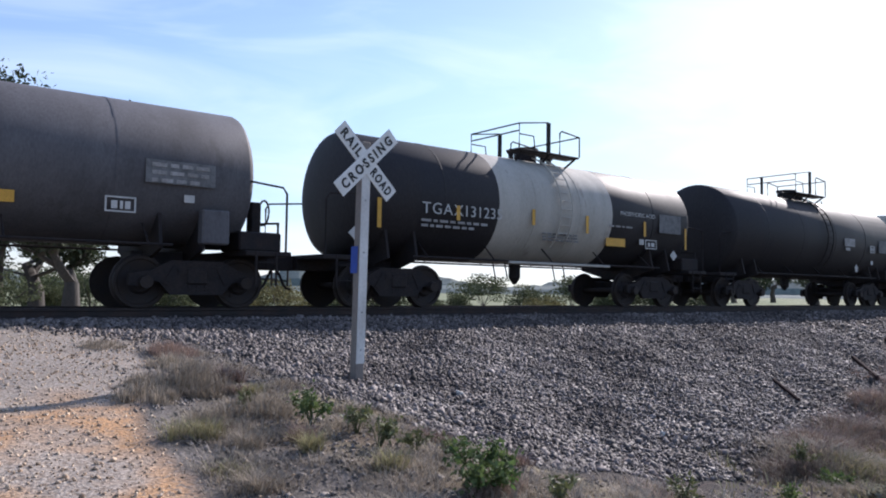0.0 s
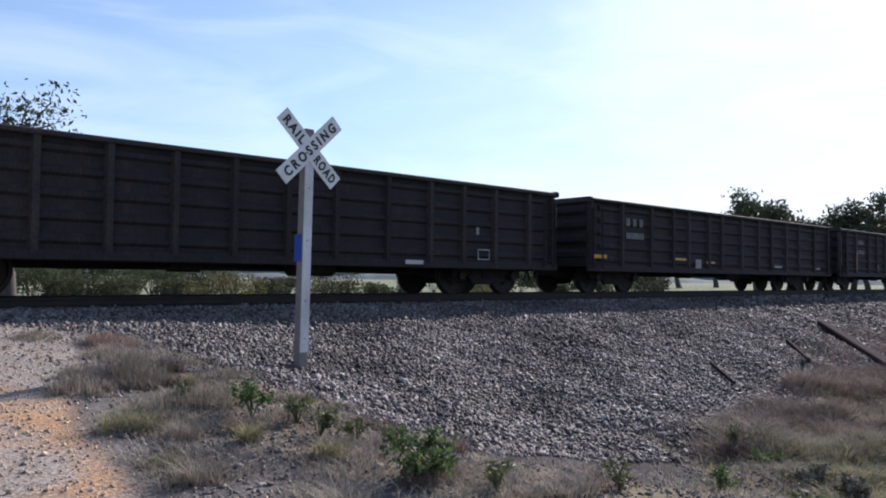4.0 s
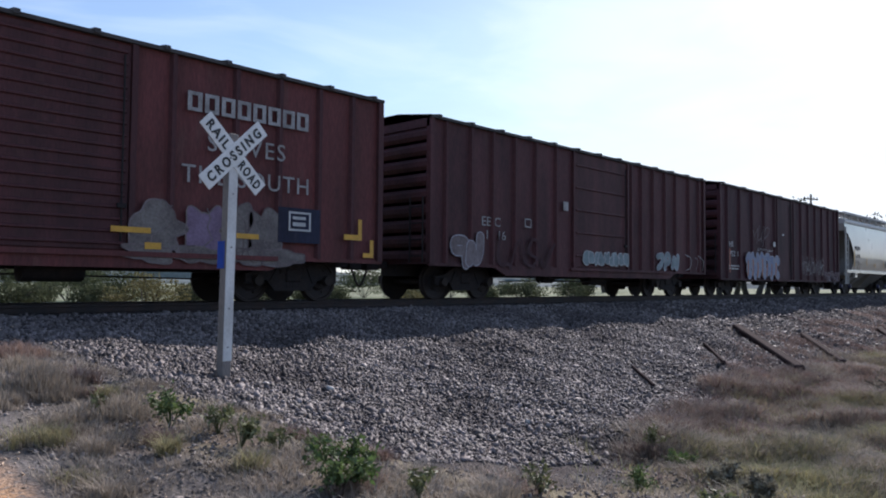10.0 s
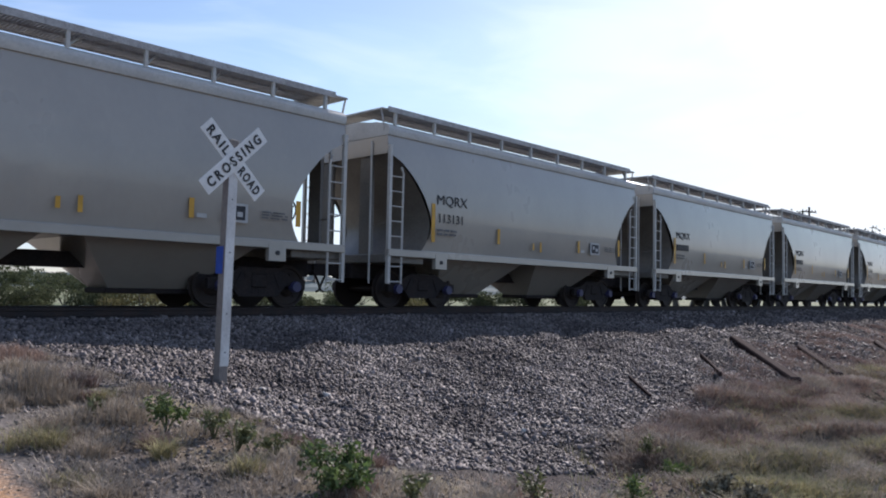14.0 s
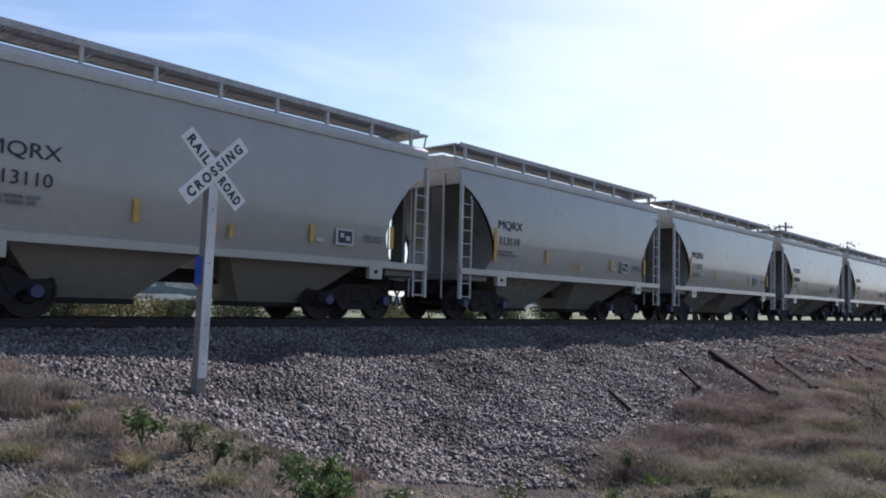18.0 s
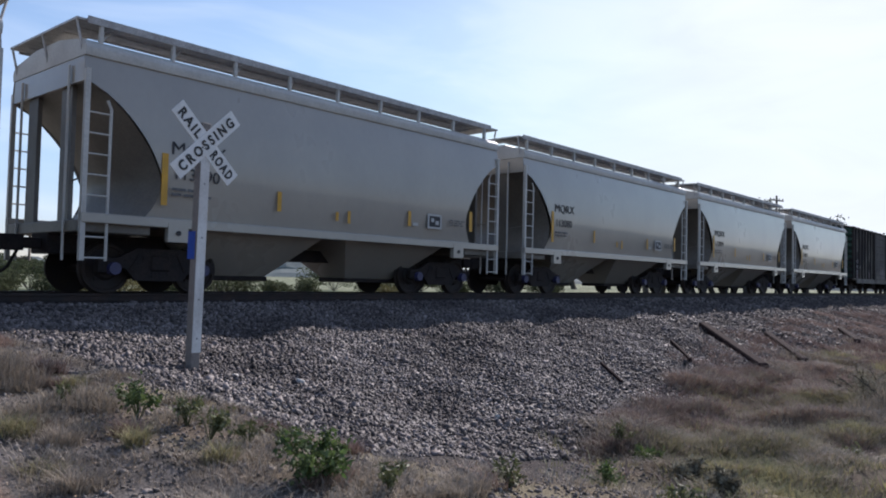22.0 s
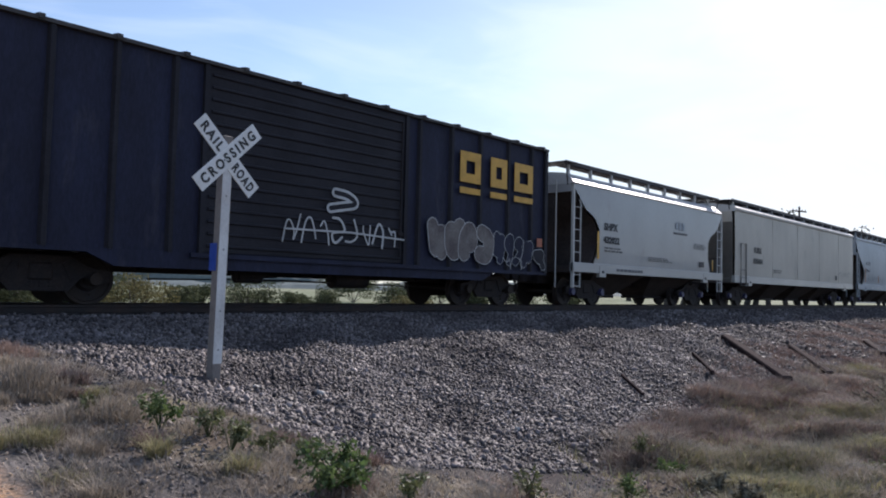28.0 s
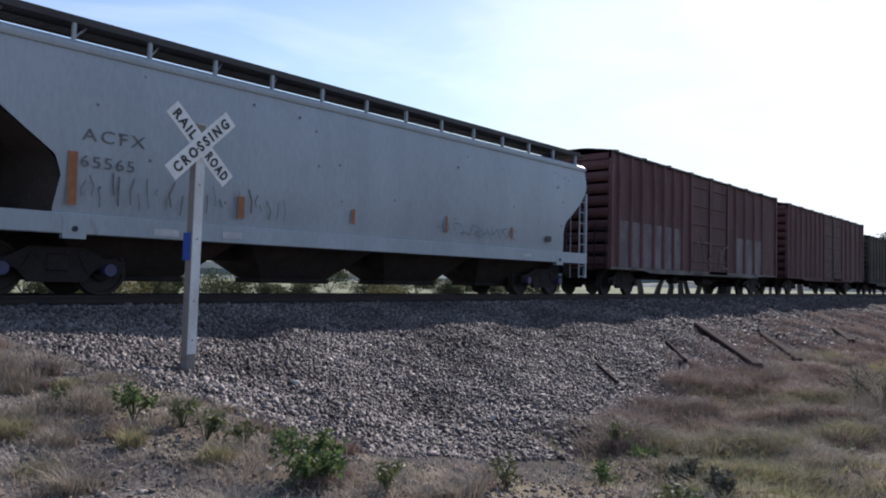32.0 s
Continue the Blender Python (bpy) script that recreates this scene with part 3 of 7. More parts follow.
def lettering(car, text, x, z, size, mat, y, wide=1.0, name="lettering", label="", turn=None, gap=1.0, bold=0.0):
    """Painted letters of a given height on the side."""
    cu = bpy.data.curves.new("text", "FONT")
    cu.body, cu.size, cu.extrude, cu.space_character = text, size / 0.7, 0.003, gap
    cu.resolution_u, cu.offset = 3, bold
    ob = bpy.data.objects.new("text", cu)
    scene.collection.objects.link(ob)
    me = bpy.data.meshes.new_from_object(ob.evaluated_get(bpy.context.evaluated_depsgraph_get()))
    bpy.data.objects.remove(ob)
    bpy.data.curves.remove(cu)
    me.materials.clear()
    me.materials.append(MATS[mat])
    return part(name, me, None, car, label, at=(turn or pose(x, y - 0.003, z, 90)) @ Matrix.Diagonal((wide, 1, 1, 1)))


def word_blocks(car, n, x0, x1, z0, z1, mat, y, stroke=0.12, slope=0.0, label="large worn painted block"):
    """A company's name, as plain framed blocks."""
    w = (x1 - x0) / n
    for k in range(n):
        a, b, dz = x0 + k * w + 0.06 * w, x0 + (k + 1) * w - 0.1 * w, slope * k
        h = stroke * 0.8
        block = [(a, a + stroke, z0 + dz, z1 + dz), (a + stroke, b, z1 - h + dz, z1 + dz), (b - stroke, b, z0 + dz, z1 - h + dz), (a + stroke, b - stroke, z0 + dz, z0 + h + dz)]
        marks(car, block, mat, y, "painted_block", label)


def ribbon(bm, pts, width, y):
    left, right = [], []
    for k, (x, z) in enumerate(pts):
        ax, az = pts[max(k - 1, 0)]
        bx, bz = pts[min(k + 1, len(pts) - 1)]
        d = math.hypot(bx - ax, bz - az) or 1
        nx, nz = -(bz - az) / d * width / 2, (bx - ax) / d * width / 2
        left.append(bm.verts.new((x + nx, y - 3e-5 * k, z + nz))), right.append(bm.verts.new((x - nx, y - 3e-5 * k, z - nz)))
    for k in range(len(pts) - 1):
        bm.faces.new((left[k], left[k + 1], right[k + 1], right[k]))


def scrawl(car, x0, x1, z0, z1, n, mat, y, seed, width=0.05, fill=None, label="sprayed graffiti strokes"):
    """Sprayed loops, one after another along the side; with fill, blobs of colour under them."""
    rnd = random.Random(seed)
    w = (x1 - x0) / n
    for k in range(n):
        cx, cz, hw, hz = x0 + (k + 0.5) * w, (z0 + z1) / 2, w * 0.58, (z1 - z0) / 2
        m = 13
        ang = [2 * math.pi * (j + rnd.uniform(-0.3, 0.3)) / m for j in range(m)]
        rad = [min(1.3, 1 / max(abs(math.cos(v)), abs(math.sin(v)))) * rnd.choice((0.6, 0.92, 0.96, 1.0)) * rnd.uniform(0.9, 1.0) for v in ang]
        pts = []
        for j in range(m * 4 + 1):
            q = j / 4
            a, b = int(q) % m, (int(q) + 1) % m
            s = q - int(q)
            s = s * s * (3 - 2 * s)
            r = rad[a] * (1 - s) + rad[b] * s
            t = 2 * math.pi * q / m
            pts.append((cx + hw * r * math.cos(t), cz + hz * r * math.sin(t)))
        bm, bf = bmesh.new(), bmesh.new()
        ribbon(bm, pts, width, y - 0.008)
        inner = [(cx + rnd.uniform(-0.5, 0.5) * hw, cz + hz * v) for v in (-0.7, -0.3, 0.1, 0.4, 0.75)]
        ribbon(bm, inner, width * 0.8, y - 0.009)
        if fill:
            c = bf.verts.new((cx, y - 0.004, cz))
            vs = [bf.verts.new((x, y - 0.004, z)) for x, z in pts[:-1]]
            for j in range(len(vs)):
                bf.faces.new((vs[j - 1], vs[j], c))
        part("graffiti", bm, mat, car, label)
        if fill:
            part("graffiti_fill", bf, fill, car, "sprayed colour under the strokes")
        else:
            bf.free()


# strokes of rounded throw-up letters, in a unit square: no real letters, only stems, bows and hooks
FORMS = (((0.1, 0.0), (0.12, 0.5), (0.1, 0.95), (0.6, 1.0), (0.85, 0.75), (0.6, 0.45), (0.2, 0.45)),
         ((0.1, 0.95), (0.15, 0.4), (0.4, 0.05), (0.75, 0.3), (0.85, 0.95)),
         ((0.9, 0.85), (0.5, 1.0), (0.15, 0.75), (0.55, 0.5), (0.85, 0.3), (0.5, 0.02), (0.1, 0.12)),
         ((0.1, 0.02), (0.15, 0.6), (0.3, 0.98), (0.55, 0.5), (0.7, 0.05), (0.85, 0.98)),
         ((0.85, 0.95), (0.3, 0.9), (0.12, 0.5), (0.3, 0.08), (0.9, 0.05)),
         ((0.12, 0.05), (0.2, 0.95), (0.45, 0.45), (0.85, 0.98), (0.5, 0.5), (0.95, 0.03)))


def rounded(pts, times=3):
    """Corners of a line cut again and again until it runs smoothly."""
    for _ in range(times):
        out = [pts[0]]
        for (ax, az), (bx, bz) in zip(pts, pts[1:]):
            out += [(0.75 * ax + 0.25 * bx, 0.75 * az + 0.25 * bz), (0.25 * ax + 0.75 * bx, 0.25 * az + 0.75 * bz)]
        pts = out + [pts[-1]]
    return pts


def fat_line(bm, pts, width, y):
    """A stroke with round ends, laid a hair in front of the one before."""
    ribbon(bm, pts, width, y)
    for k, (x, z) in enumerate((pts[0], pts[-1])):
        bm.faces.new([bm.verts.new((x + width / 2 * math.cos(v), y - 0.0019 - 0.0002 * k, z + width / 2 * math.sin(v))) for v in (2 * math.pi * k / 12 for k in range(12))])


def throw_up(car, x0, x1, z0, z1, n, outline, fill, y, seed, stroke=0.26, edge=0.05, accent=None, slant=0.0):
    """Fat rounded sprayed forms, each with a pale edge round a filled body."""
    rnd = random.Random(seed)
    w, h = (x1 - x0) / n, z1 - z0
    for k in range(n):
        form, fu, fv = FORMS[rnd.randrange(len(FORMS))], rnd.random() < 0.6, rnd.random() < 0.5
        s_, r_ = stroke * rnd.uniform(0.8, 1.2), stroke / 2
        pts = []
        for u, v in form:
            u, v = 1 - u if fu else u, (1 - v if fv else v) + rnd.uniform(-0.16, 0.16)
            u = u * 1.3 - 0.15
            pts.append((x0 + k * w + r_ * 0.7 + (w - r_ * 1.4) * (u + rnd.uniform(-0.16, 0.16)) + slant * v * h, z0 + r_ + (h - 2 * r_) * min(max(v, 0), 1)))
        pts = rounded(pts)
        lift = y - 0.006 * k
        part("graffiti", made(fat_line, pts, s_ + 2 * edge, lift), outline, car, "sprayed pale edge of a rounded graffiti form")
        part("graffiti_fill", made(fat_line, pts, s_, lift - 0.0025), fill, car, "sprayed colour inside the pale edge")
        if accent:
            q = rounded([(x0 + (k + v[0]) * w, z0 + h * v[1]) for v in ((0.2, 0.15), (0.35, rnd.uniform(0.3, 0.6)), (0.3, rnd.uniform(0.5, 0.8)))])
            part("graffiti_accent", made(fat_line, q, stroke * 0.35, lift - 0.005), accent, car, "streak of a second sprayed colour")


def tag_line(car, x0, x1, z0, z1, n, mat, y, seed, width=0.05, slant=0.15):
    """One quick sprayed line of hooks and loops."""
    rnd = random.Random(seed)
    w, h = (x1 - x0) / n, z1 - z0
    for k in range(n):
        form, fu, fv = FORMS[rnd.randrange(len(FORMS))], rnd.random() < 0.6, rnd.random() < 0.5
        form = [(1 - u if fu else u, 1 - v if fv else v) for u, v in form][: rnd.randint(4, 7)]
        pts = rounded([(x0 + (k + 1.2 * u - 0.1 + rnd.uniform(-0.2, 0.2)) * w + slant * v * h, z0 + h * min(max(v + rnd.uniform(-0.2, 0.2), 0), 1)) for u, v in form])
        part("graffiti", made(fat_line, pts, width * rnd.uniform(0.7, 1.2), y - 0.0025 * k), mat, car, "quick sprayed line")


def blotch(car, x0, x1, z0, z1, mat, y, seed):
    """A patch of old paint with a ragged upper edge and drips."""
    rnd = random.Random(seed)
    n = 14
    tops = [z0 + (z1 - z0) * (0.75 + 0.35 * math.sin(1.3 * k + seed) * rnd.uniform(0.3, 1) + rnd.uniform(-0.12, 0.12)) for k in range(n + 1)]

    def build(bm):
        low = [bm.verts.new((x0 + (x1 - x0) * k / n, y, z0)) for k in range(n + 1)]
        high = [bm.verts.new((x0 + (x1 - x0) * k / n, y, t)) for k, t in enumerate(tops)]
        for k in range(n):
            bm.faces.new((low[k], low[k + 1], high[k + 1], high[k]))
    part("paint_patch", made(build), mat, car, "patch of worn pale paint")


def small_print(car, x, z, w, rows, mat, y, h=0.05, seed=0):
    """Lines of print too small to read: bars."""
    rnd = random.Random(seed)
    rects = []
    for k in range(rows):
        u = x
        while u < x + w * rnd.uniform(0.75, 1):
            v = rnd.uniform(0.1, 0.28)
            rects.append((u, min(u + v, x + w), z - k * h * 2.0, z - k * h * 2.0 + h))
            u += v + 0.06
    marks(car, rects, mat, y, "small_print")


def underframe(car, hl, z0=0.62, z1=0.95, mat="black_iron"):
    def build(bm):
        box(bm, -hl, hl, -0.28, 0.28, z0, z1)
        for k in range(5):
            x = -hl * 0.5 + hl * 0.25 * k
            prism(bm, [(-1.45, z1), (1.45, z1), (1.45, z1 - 0.1), (0.3, z0 + 0.04), (-0.3, z0 + 0.04), (-1.45, z1 - 0.1)], x - 0.06, x + 0.06, "x")
    part("underframe", made(build), mat, car)
    part("brake_cylinder", shared("brake_cylinder", lambda bm: lathe(bm, [(-0.35, 0.05), (-0.33, 0.16), (0.25, 0.16), (0.3, 0.05), (0.7, 0.03)], "x", 14, (0, -0.75, 0.62)), "black_iron", 40), None, car, at=pose(-hl * 0.22, 0, 0))
    part("air_reservoir", shared("air_reservoir", lambda bm: lathe(bm, [(-0.55, 0.05), (-0.5, 0.2), (0.5, 0.2), (0.55, 0.05)], "x", 14, (0, -0.85, 0.6)), "black_iron", 40), None, car, at=pose(hl * 0.12, 0, 0))
    part("brake_rod", made(lambda bm: (tube(bm, [(-hl * 0.5, -0.6, 0.5), (-hl * 0.1, -0.62, 0.55), (hl * 0.5, -0.6, 0.48)], 0.018), tube(bm, [(-hl * 0.3, -1.2, 0.7), (-hl * 0.3, -1.2, 0.52), (0.1, -1.2, 0.52), (0.1, -1.2, 0.7)], 0.015))), "black_iron", car)


def running_gear(car, hl, over=0.75, tc=None, cap="bearing_cap"):
    tc = tc or hl - 2.0
    truck(car, -tc, cap), truck(car, tc, cap)
    coupler(car, hl - 0.1, 1), coupler(car, -hl + 0.1, -1)


TRAIN = 0.94


def scaled(x):
    return 0.2 + TRAIN * (x - 0.2)


# where a place along the drawn-up train lies on the real one, before scaling
MAP = [(-7.3, -7.66), (5.62, 5.97), (7.99, 8.39), (19.23, 20.21), (21.74, 22.79), (33.1, 34.77), (35.46, 37.21), (46.33, 48.69), (48.25, 50.77), (64.04, 67.49), (65.38, 68.89), (81.48, 85.93), (82.29, 86.84), (98.6, 104.1), (100.27, 105.78), (116, 122.3), (117.3, 123.84), (132.79, 140.24), (134.41, 141.89), (149.86, 158.27), (151.33, 159.77), (167.22, 176.43), (168.72, 177.97), (180.2, 190.23), (308.99, 327.81), (320.47, 340.07), (322.99, 341.88), (339.05, 358.88), (340.9, 360.89), (356.98, 377.53), (358.45, 379.05), (369.97, 391.13), (371.32, 392.52), (389.72, 412.01), (390.91, 413.3), (409.9, 432.85), (411.55, 434.63), (428.88, 453.96), (430.69, 456.04), (446.72, 475.09), (600, 636.03)]


def along(x):
    return scaled(float(np.interp(x, [a for a, _ in MAP], [b for _, b in MAP])))


def car_root(name, label, category, x0, x1):
    """A car whose body reaches from x0 to x1 on the drawn-up train."""
    a, b = along(x0), along(x1)
    c = (a + b) / 2 + (0.13 if name == "tank_car" else 0.0)
    root = thing(name, label, category, pose(c, TRACK_Y, RAIL_Z), group="freight cars of the train")
    MOVING.append((root, c, (b - a) / (x1 - x0)))
    return root, (x1 - x0) / 2, (x0 + x1) / 2


MOVING = []
# speed of the train, metres a second, at some times
SPEED = [(0, 12.004), (9, 12.009), (14, 12.004), (19, 11.985), (24, 12.032), (28.5, 12.06), (32, 12.07)]
TICKS = np.linspace(0, 32, 641)
GONE = np.concatenate(([0.0], np.cumsum(np.interp((TICKS[1:] + TICKS[:-1]) / 2, [a for a, _ in SPEED], [b for _, b in SPEED]) * np.diff(TICKS))))


def run(t):
    """How far the train has gone."""
    return float(np.interp(t, TICKS, GONE))


# -- box cars --
def corrugated(bm, x, s, y0, y1, z0, z1, n, deep=0.08):
    """An end or door sheet with n level ridges, drawn out across the car."""
    pts = [(x - s * 0.05, z0)]
    for k in range(n):
        a = z0 + (z1 - z0) * k / n
        h = (z1 - z0) / n
        pts += [(x, a + 0.1 * h), (x + s * deep, a + 0.35 * h), (x + s * deep, a + 0.65 * h), (x, a + 0.9 * h)]
    pts += [(x, z1), (x - s * 0.05, z1)]
    prism(bm, pts, y0, y1)


def boxcar(label, x0, x1, side, roof, ribs, doors, slats, end_mat=None, sill_mat=None, rib_mat=None, door_mat=None, eave=4.58, seams=13, belly=0.66, end_ridges=9, base=0.92, deep_sill=(2.5, 3.0)):
    car, hl, c = car_root("boxcar", label, "box car", x0, x1)
    end_mat, sill_mat, rib_mat, door_mat = end_mat or side, sill_mat or side, rib_mat or side, door_mat or side
    part("body", made(box, -hl + 0.06, hl - 0.06, -1.52, 1.52, base, eave), side, car)
    for s in (-1, 1):
        part("end_wall", made(corrugated, s * (hl - 0.06), s, -1.5, 1.5, base, eave - 0.25, end_ridges, 0.07), end_mat, car)
        part("end_cap", made(prism, [(-1.55, eave - 0.28), (1.55, eave - 0.28), (1.55, eave - 0.02), (0.5, eave + 0.17), (-0.5, eave + 0.17), (-1.55, eave - 0.02)], s * (hl - 0.1), s * hl, "x"), end_mat, car)
        for k in (-1, 1):
            part("corner_post", made(box, s * hl - s * 0.14, s * hl, k * 1.6, k * 1.46, base, eave), rib_mat, car)
            part("ladder", shared(f"ladder{eave}", lambda bm: ladder_shape(bm, 0.95, 2.6), "black_iron"), None, car, at=pose(s * (hl + 0.06), k * 1.2, 0, 0, 0, 90))
    part("roof", made(prism, [(-1.62, eave - 0.07), (-1.62, eave), (-0.5, eave + 0.17), (0.5, eave + 0.17), (1.62, eave), (1.62, eave - 0.07)], -hl, hl, "x"), roof, car)
    seam = mesh_of(made(prism, [(-1.65, eave - 0.05), (-1.65, eave + 0.035), (-0.5, eave + 0.215), (0.5, eave + 0.215), (1.65, eave + 0.035), (1.65, eave - 0.05)], -0.05, 0.05, "x"), "roof_seam", roof)
    for k in range(seams):
        part("roof_seam", seam, None, car, at=pose(-hl + 0.3 + (2 * hl - 0.6) * k / (seams - 1), 0, 0))
    rib = mesh_of(made(prism, [(-0.075, -1.52), (-0.04, -1.6), (0.04, -1.6), (0.075, -1.52)], base + 0.02, eave - 0.08, "z"), "side_rib", rib_mat)
    for x in ribs:
        for s in (-1, 1):
            part("side_rib", rib, None, car, at=pose(x - c, 0, 0, 0, 0, 0 if s < 0 else 180) if s < 0 else pose(c - x, 0, 0, 0, 0, 180))
    for s in (-1, 1):
        part("side_sill", made(prism, [(-hl, base + 0.03), (-hl, base - 0.05), (-hl + deep_sill[0], base - 0.05), (-hl + deep_sill[1], belly), (hl - deep_sill[1], belly), (hl - deep_sill[0], base - 0.05), (hl, base - 0.05), (hl, base + 0.03)], s * 1.575, s * 1.5), sill_mat, car)
    for a, b in doors:
        a, b = a - c, b - c
        for s in (-1, 1):
            door = part("door", made(box, a, b, s * 1.56, s * 1.5, base + 0.06, eave - 0.12), door_mat, car)
            ridge = mesh_of(made(prism, [(-1.56, -0.035), (-1.595, -0.015), (-1.595, 0.015), (-1.56, 0.035)], a + 0.06, b - 0.06, "x"), "door_ridge", door_mat)
            for k in range(slats):
                if s < 0:
                    part("door_ridge", ridge, None, door, at=pose(0, 0, base + 0.06 + (eave - base - 0.2) * (k + 0.5) / slats))
            if s < 0:
                part("door_latch", made(lambda bm: (tube(bm, [(b - 0.12, -1.6, base + 0.2), (b - 0.12, -1.6, eave - 0.3)], 0.018), box(bm, b - 0.2, b - 0.04, -1.63, -1.58, 1.7, 1.78))), "black_iron", door)
            part("door_post", made(box, a - 0.12, a - 0.015, s * 1.6, s * 1.5, base, eave - 0.08), rib_mat, car)
            part("door_post", made(box, b + 0.015, b + 0.12, s * 1.6, s * 1.5, base, eave - 0.08), rib_mat, car)
            part("door_track", made(box, a - 0.3, min(b + (b - a), hl - 0.3), s * 1.64, s * 1.53, base - 0.06, base + 0.03), sill_mat, car)
    underframe(car, hl - 0.2)
    running_gear(car, hl, cap="wheel_steel")
    return car, c


def spread(a, b, n):
    return [a + (b - a) * k / (n - 1) for k in range(n)]


# -- gondolas --
def gondola(label, x0, x1, top, posts, ridges=5, mat="gondola_black", post_mat="gondola_rib", pale=()):
    car, hl, c = car_root("gondola", label, "gondola car", x0, x1)
    base = 0.72
    part("floor", made(box, -hl + 0.08, hl - 0.08, -1.42, 1.42, 1.0, 1.12), "black_iron", car)
    for s in (-1, 1):
        part("side_wall", made(box, -hl + 0.04, hl - 0.04, s * 1.5, s * 1.44, base, top - 0.06), mat, car)
        part("top_chord", made(bevelled, -hl, hl, min(s * 1.4, s * 1.62), max(s * 1.4, s * 1.62), top - 0.1, top, 0.02), post_mat, car)
        part("side_sill", made(bevelled, -hl, hl, min(s * 1.46, s * 1.58), max(s * 1.46, s * 1.58), base - 0.1, base + 0.08, 0.02), mat, car)
        part("end_wall", made(corrugated, s * (hl - 0.08), s, -1.46, 1.46, 0.9, top - 0.1, 4, 0.1), mat, car)
        part("end_chord", made(bevelled, min(s * (hl - 0.14), s * (hl + 0.02)), max(s * (hl - 0.14), s * (hl + 0.02)), -1.62, 1.62, top - 0.12, top + 0.03, 0.02), post_mat, car)
        part("end_sill", made(bevelled, min(s * (hl - 0.2), s * hl), max(s * (hl - 0.2), s * hl), -1.5, 1.5, 0.75, 1.0, 0.02), "black_iron", car)
        for k in (-1, 1):
            part("ladder", shared("gondola_ladder", lambda bm: ladder_shape(bm, 0.7, 2.4), "black_iron"), None, car, at=pose(s * (hl - 0.35), k * 1.62, 0))
    post = mesh_of(made(prism, [(-0.09, -1.5), (-0.05, -1.6), (0.05, -1.6), (0.09, -1.5)], base + 0.02, top - 0.1, "z"), "side_post", post_mat)
    for x in posts:
        part("side_post", post, None, car, at=pose(x - c, 0, 0)), part("side_post", post, None, car, at=pose(x - c, 0, 0, 0, 0, 180))
    ridge = mesh_of(made(prism, [(-1.5, -0.09), (-1.545, -0.04), (-1.545, 0.04), (-1.5, 0.09)], -hl + 0.5, hl - 0.5, "x"), "side_ridge", mat)
    for k in range(ridges):
        part("side_ridge", ridge, None, car, at=pose(0, 0, base + 0.25 + (top - base - 0.5) * k / max(ridges - 1, 1)))
    underframe(car, hl - 0.2, 0.5, 0.98)
    running_gear(car, hl, cap="wheel_steel")
    return car, c


# -- tank cars --
def shell_shape(bm, x0, x1, r, a0=0.0, a1=2 * math.pi, heads=(True, True), n=40, zc=2.55, bulge=0.3):
    """A length of tank between two angles about its axis (0 points to the far side, a quarter turn up)."""
    prof = []
    if heads[0]:
        prof += [(x0 - bulge * math.cos(t), r * math.sin(t)) for t in (math.pi / 2 * k / 7 for k in range(8))]
    else:
        prof.append((x0, r))
    if heads[1]:
        prof += [(x1 + bulge * math.sin(t), r * math.cos(t)) for t in (math.pi / 2 * k / 7 for k in range(8))]
    else:
        prof.append((x1, r))
    full = abs(a1 - a0) > 6.2
    angs = [a0 + (a1 - a0) * k / n for k in range(n if full else n + 1)]
    rings = [[bm.verts.new((x, max(q, 0.001) * math.cos(a), zc + max(q, 0.001) * math.sin(a))) for a in angs] for x, q in prof]
    m = len(angs)
    for p, q in zip(rings, rings[1:]):
        for k in range(m if full else m - 1):
            bm.faces.new((p[k], p[(k + 1) % m], q[(k + 1) % m], q[k]))


def band_shape(bm, x, r, w=0.05, proud=0.012, zc=2.55, n=40):
    rings = [[bm.verts.new((x + dx, rr * math.cos(2 * math.pi * k / n), zc + rr * math.sin(2 * math.pi * k / n))) for k in range(n)] for dx, rr in ((-w / 2, r), (-w / 2, r + proud), (w / 2, r + proud), (w / 2, r))]
    for p, q in zip(rings, rings[1:]):
        for k in range(n):
            bm.faces.new((p[k - 1], p[k], q[k], q[k - 1]))


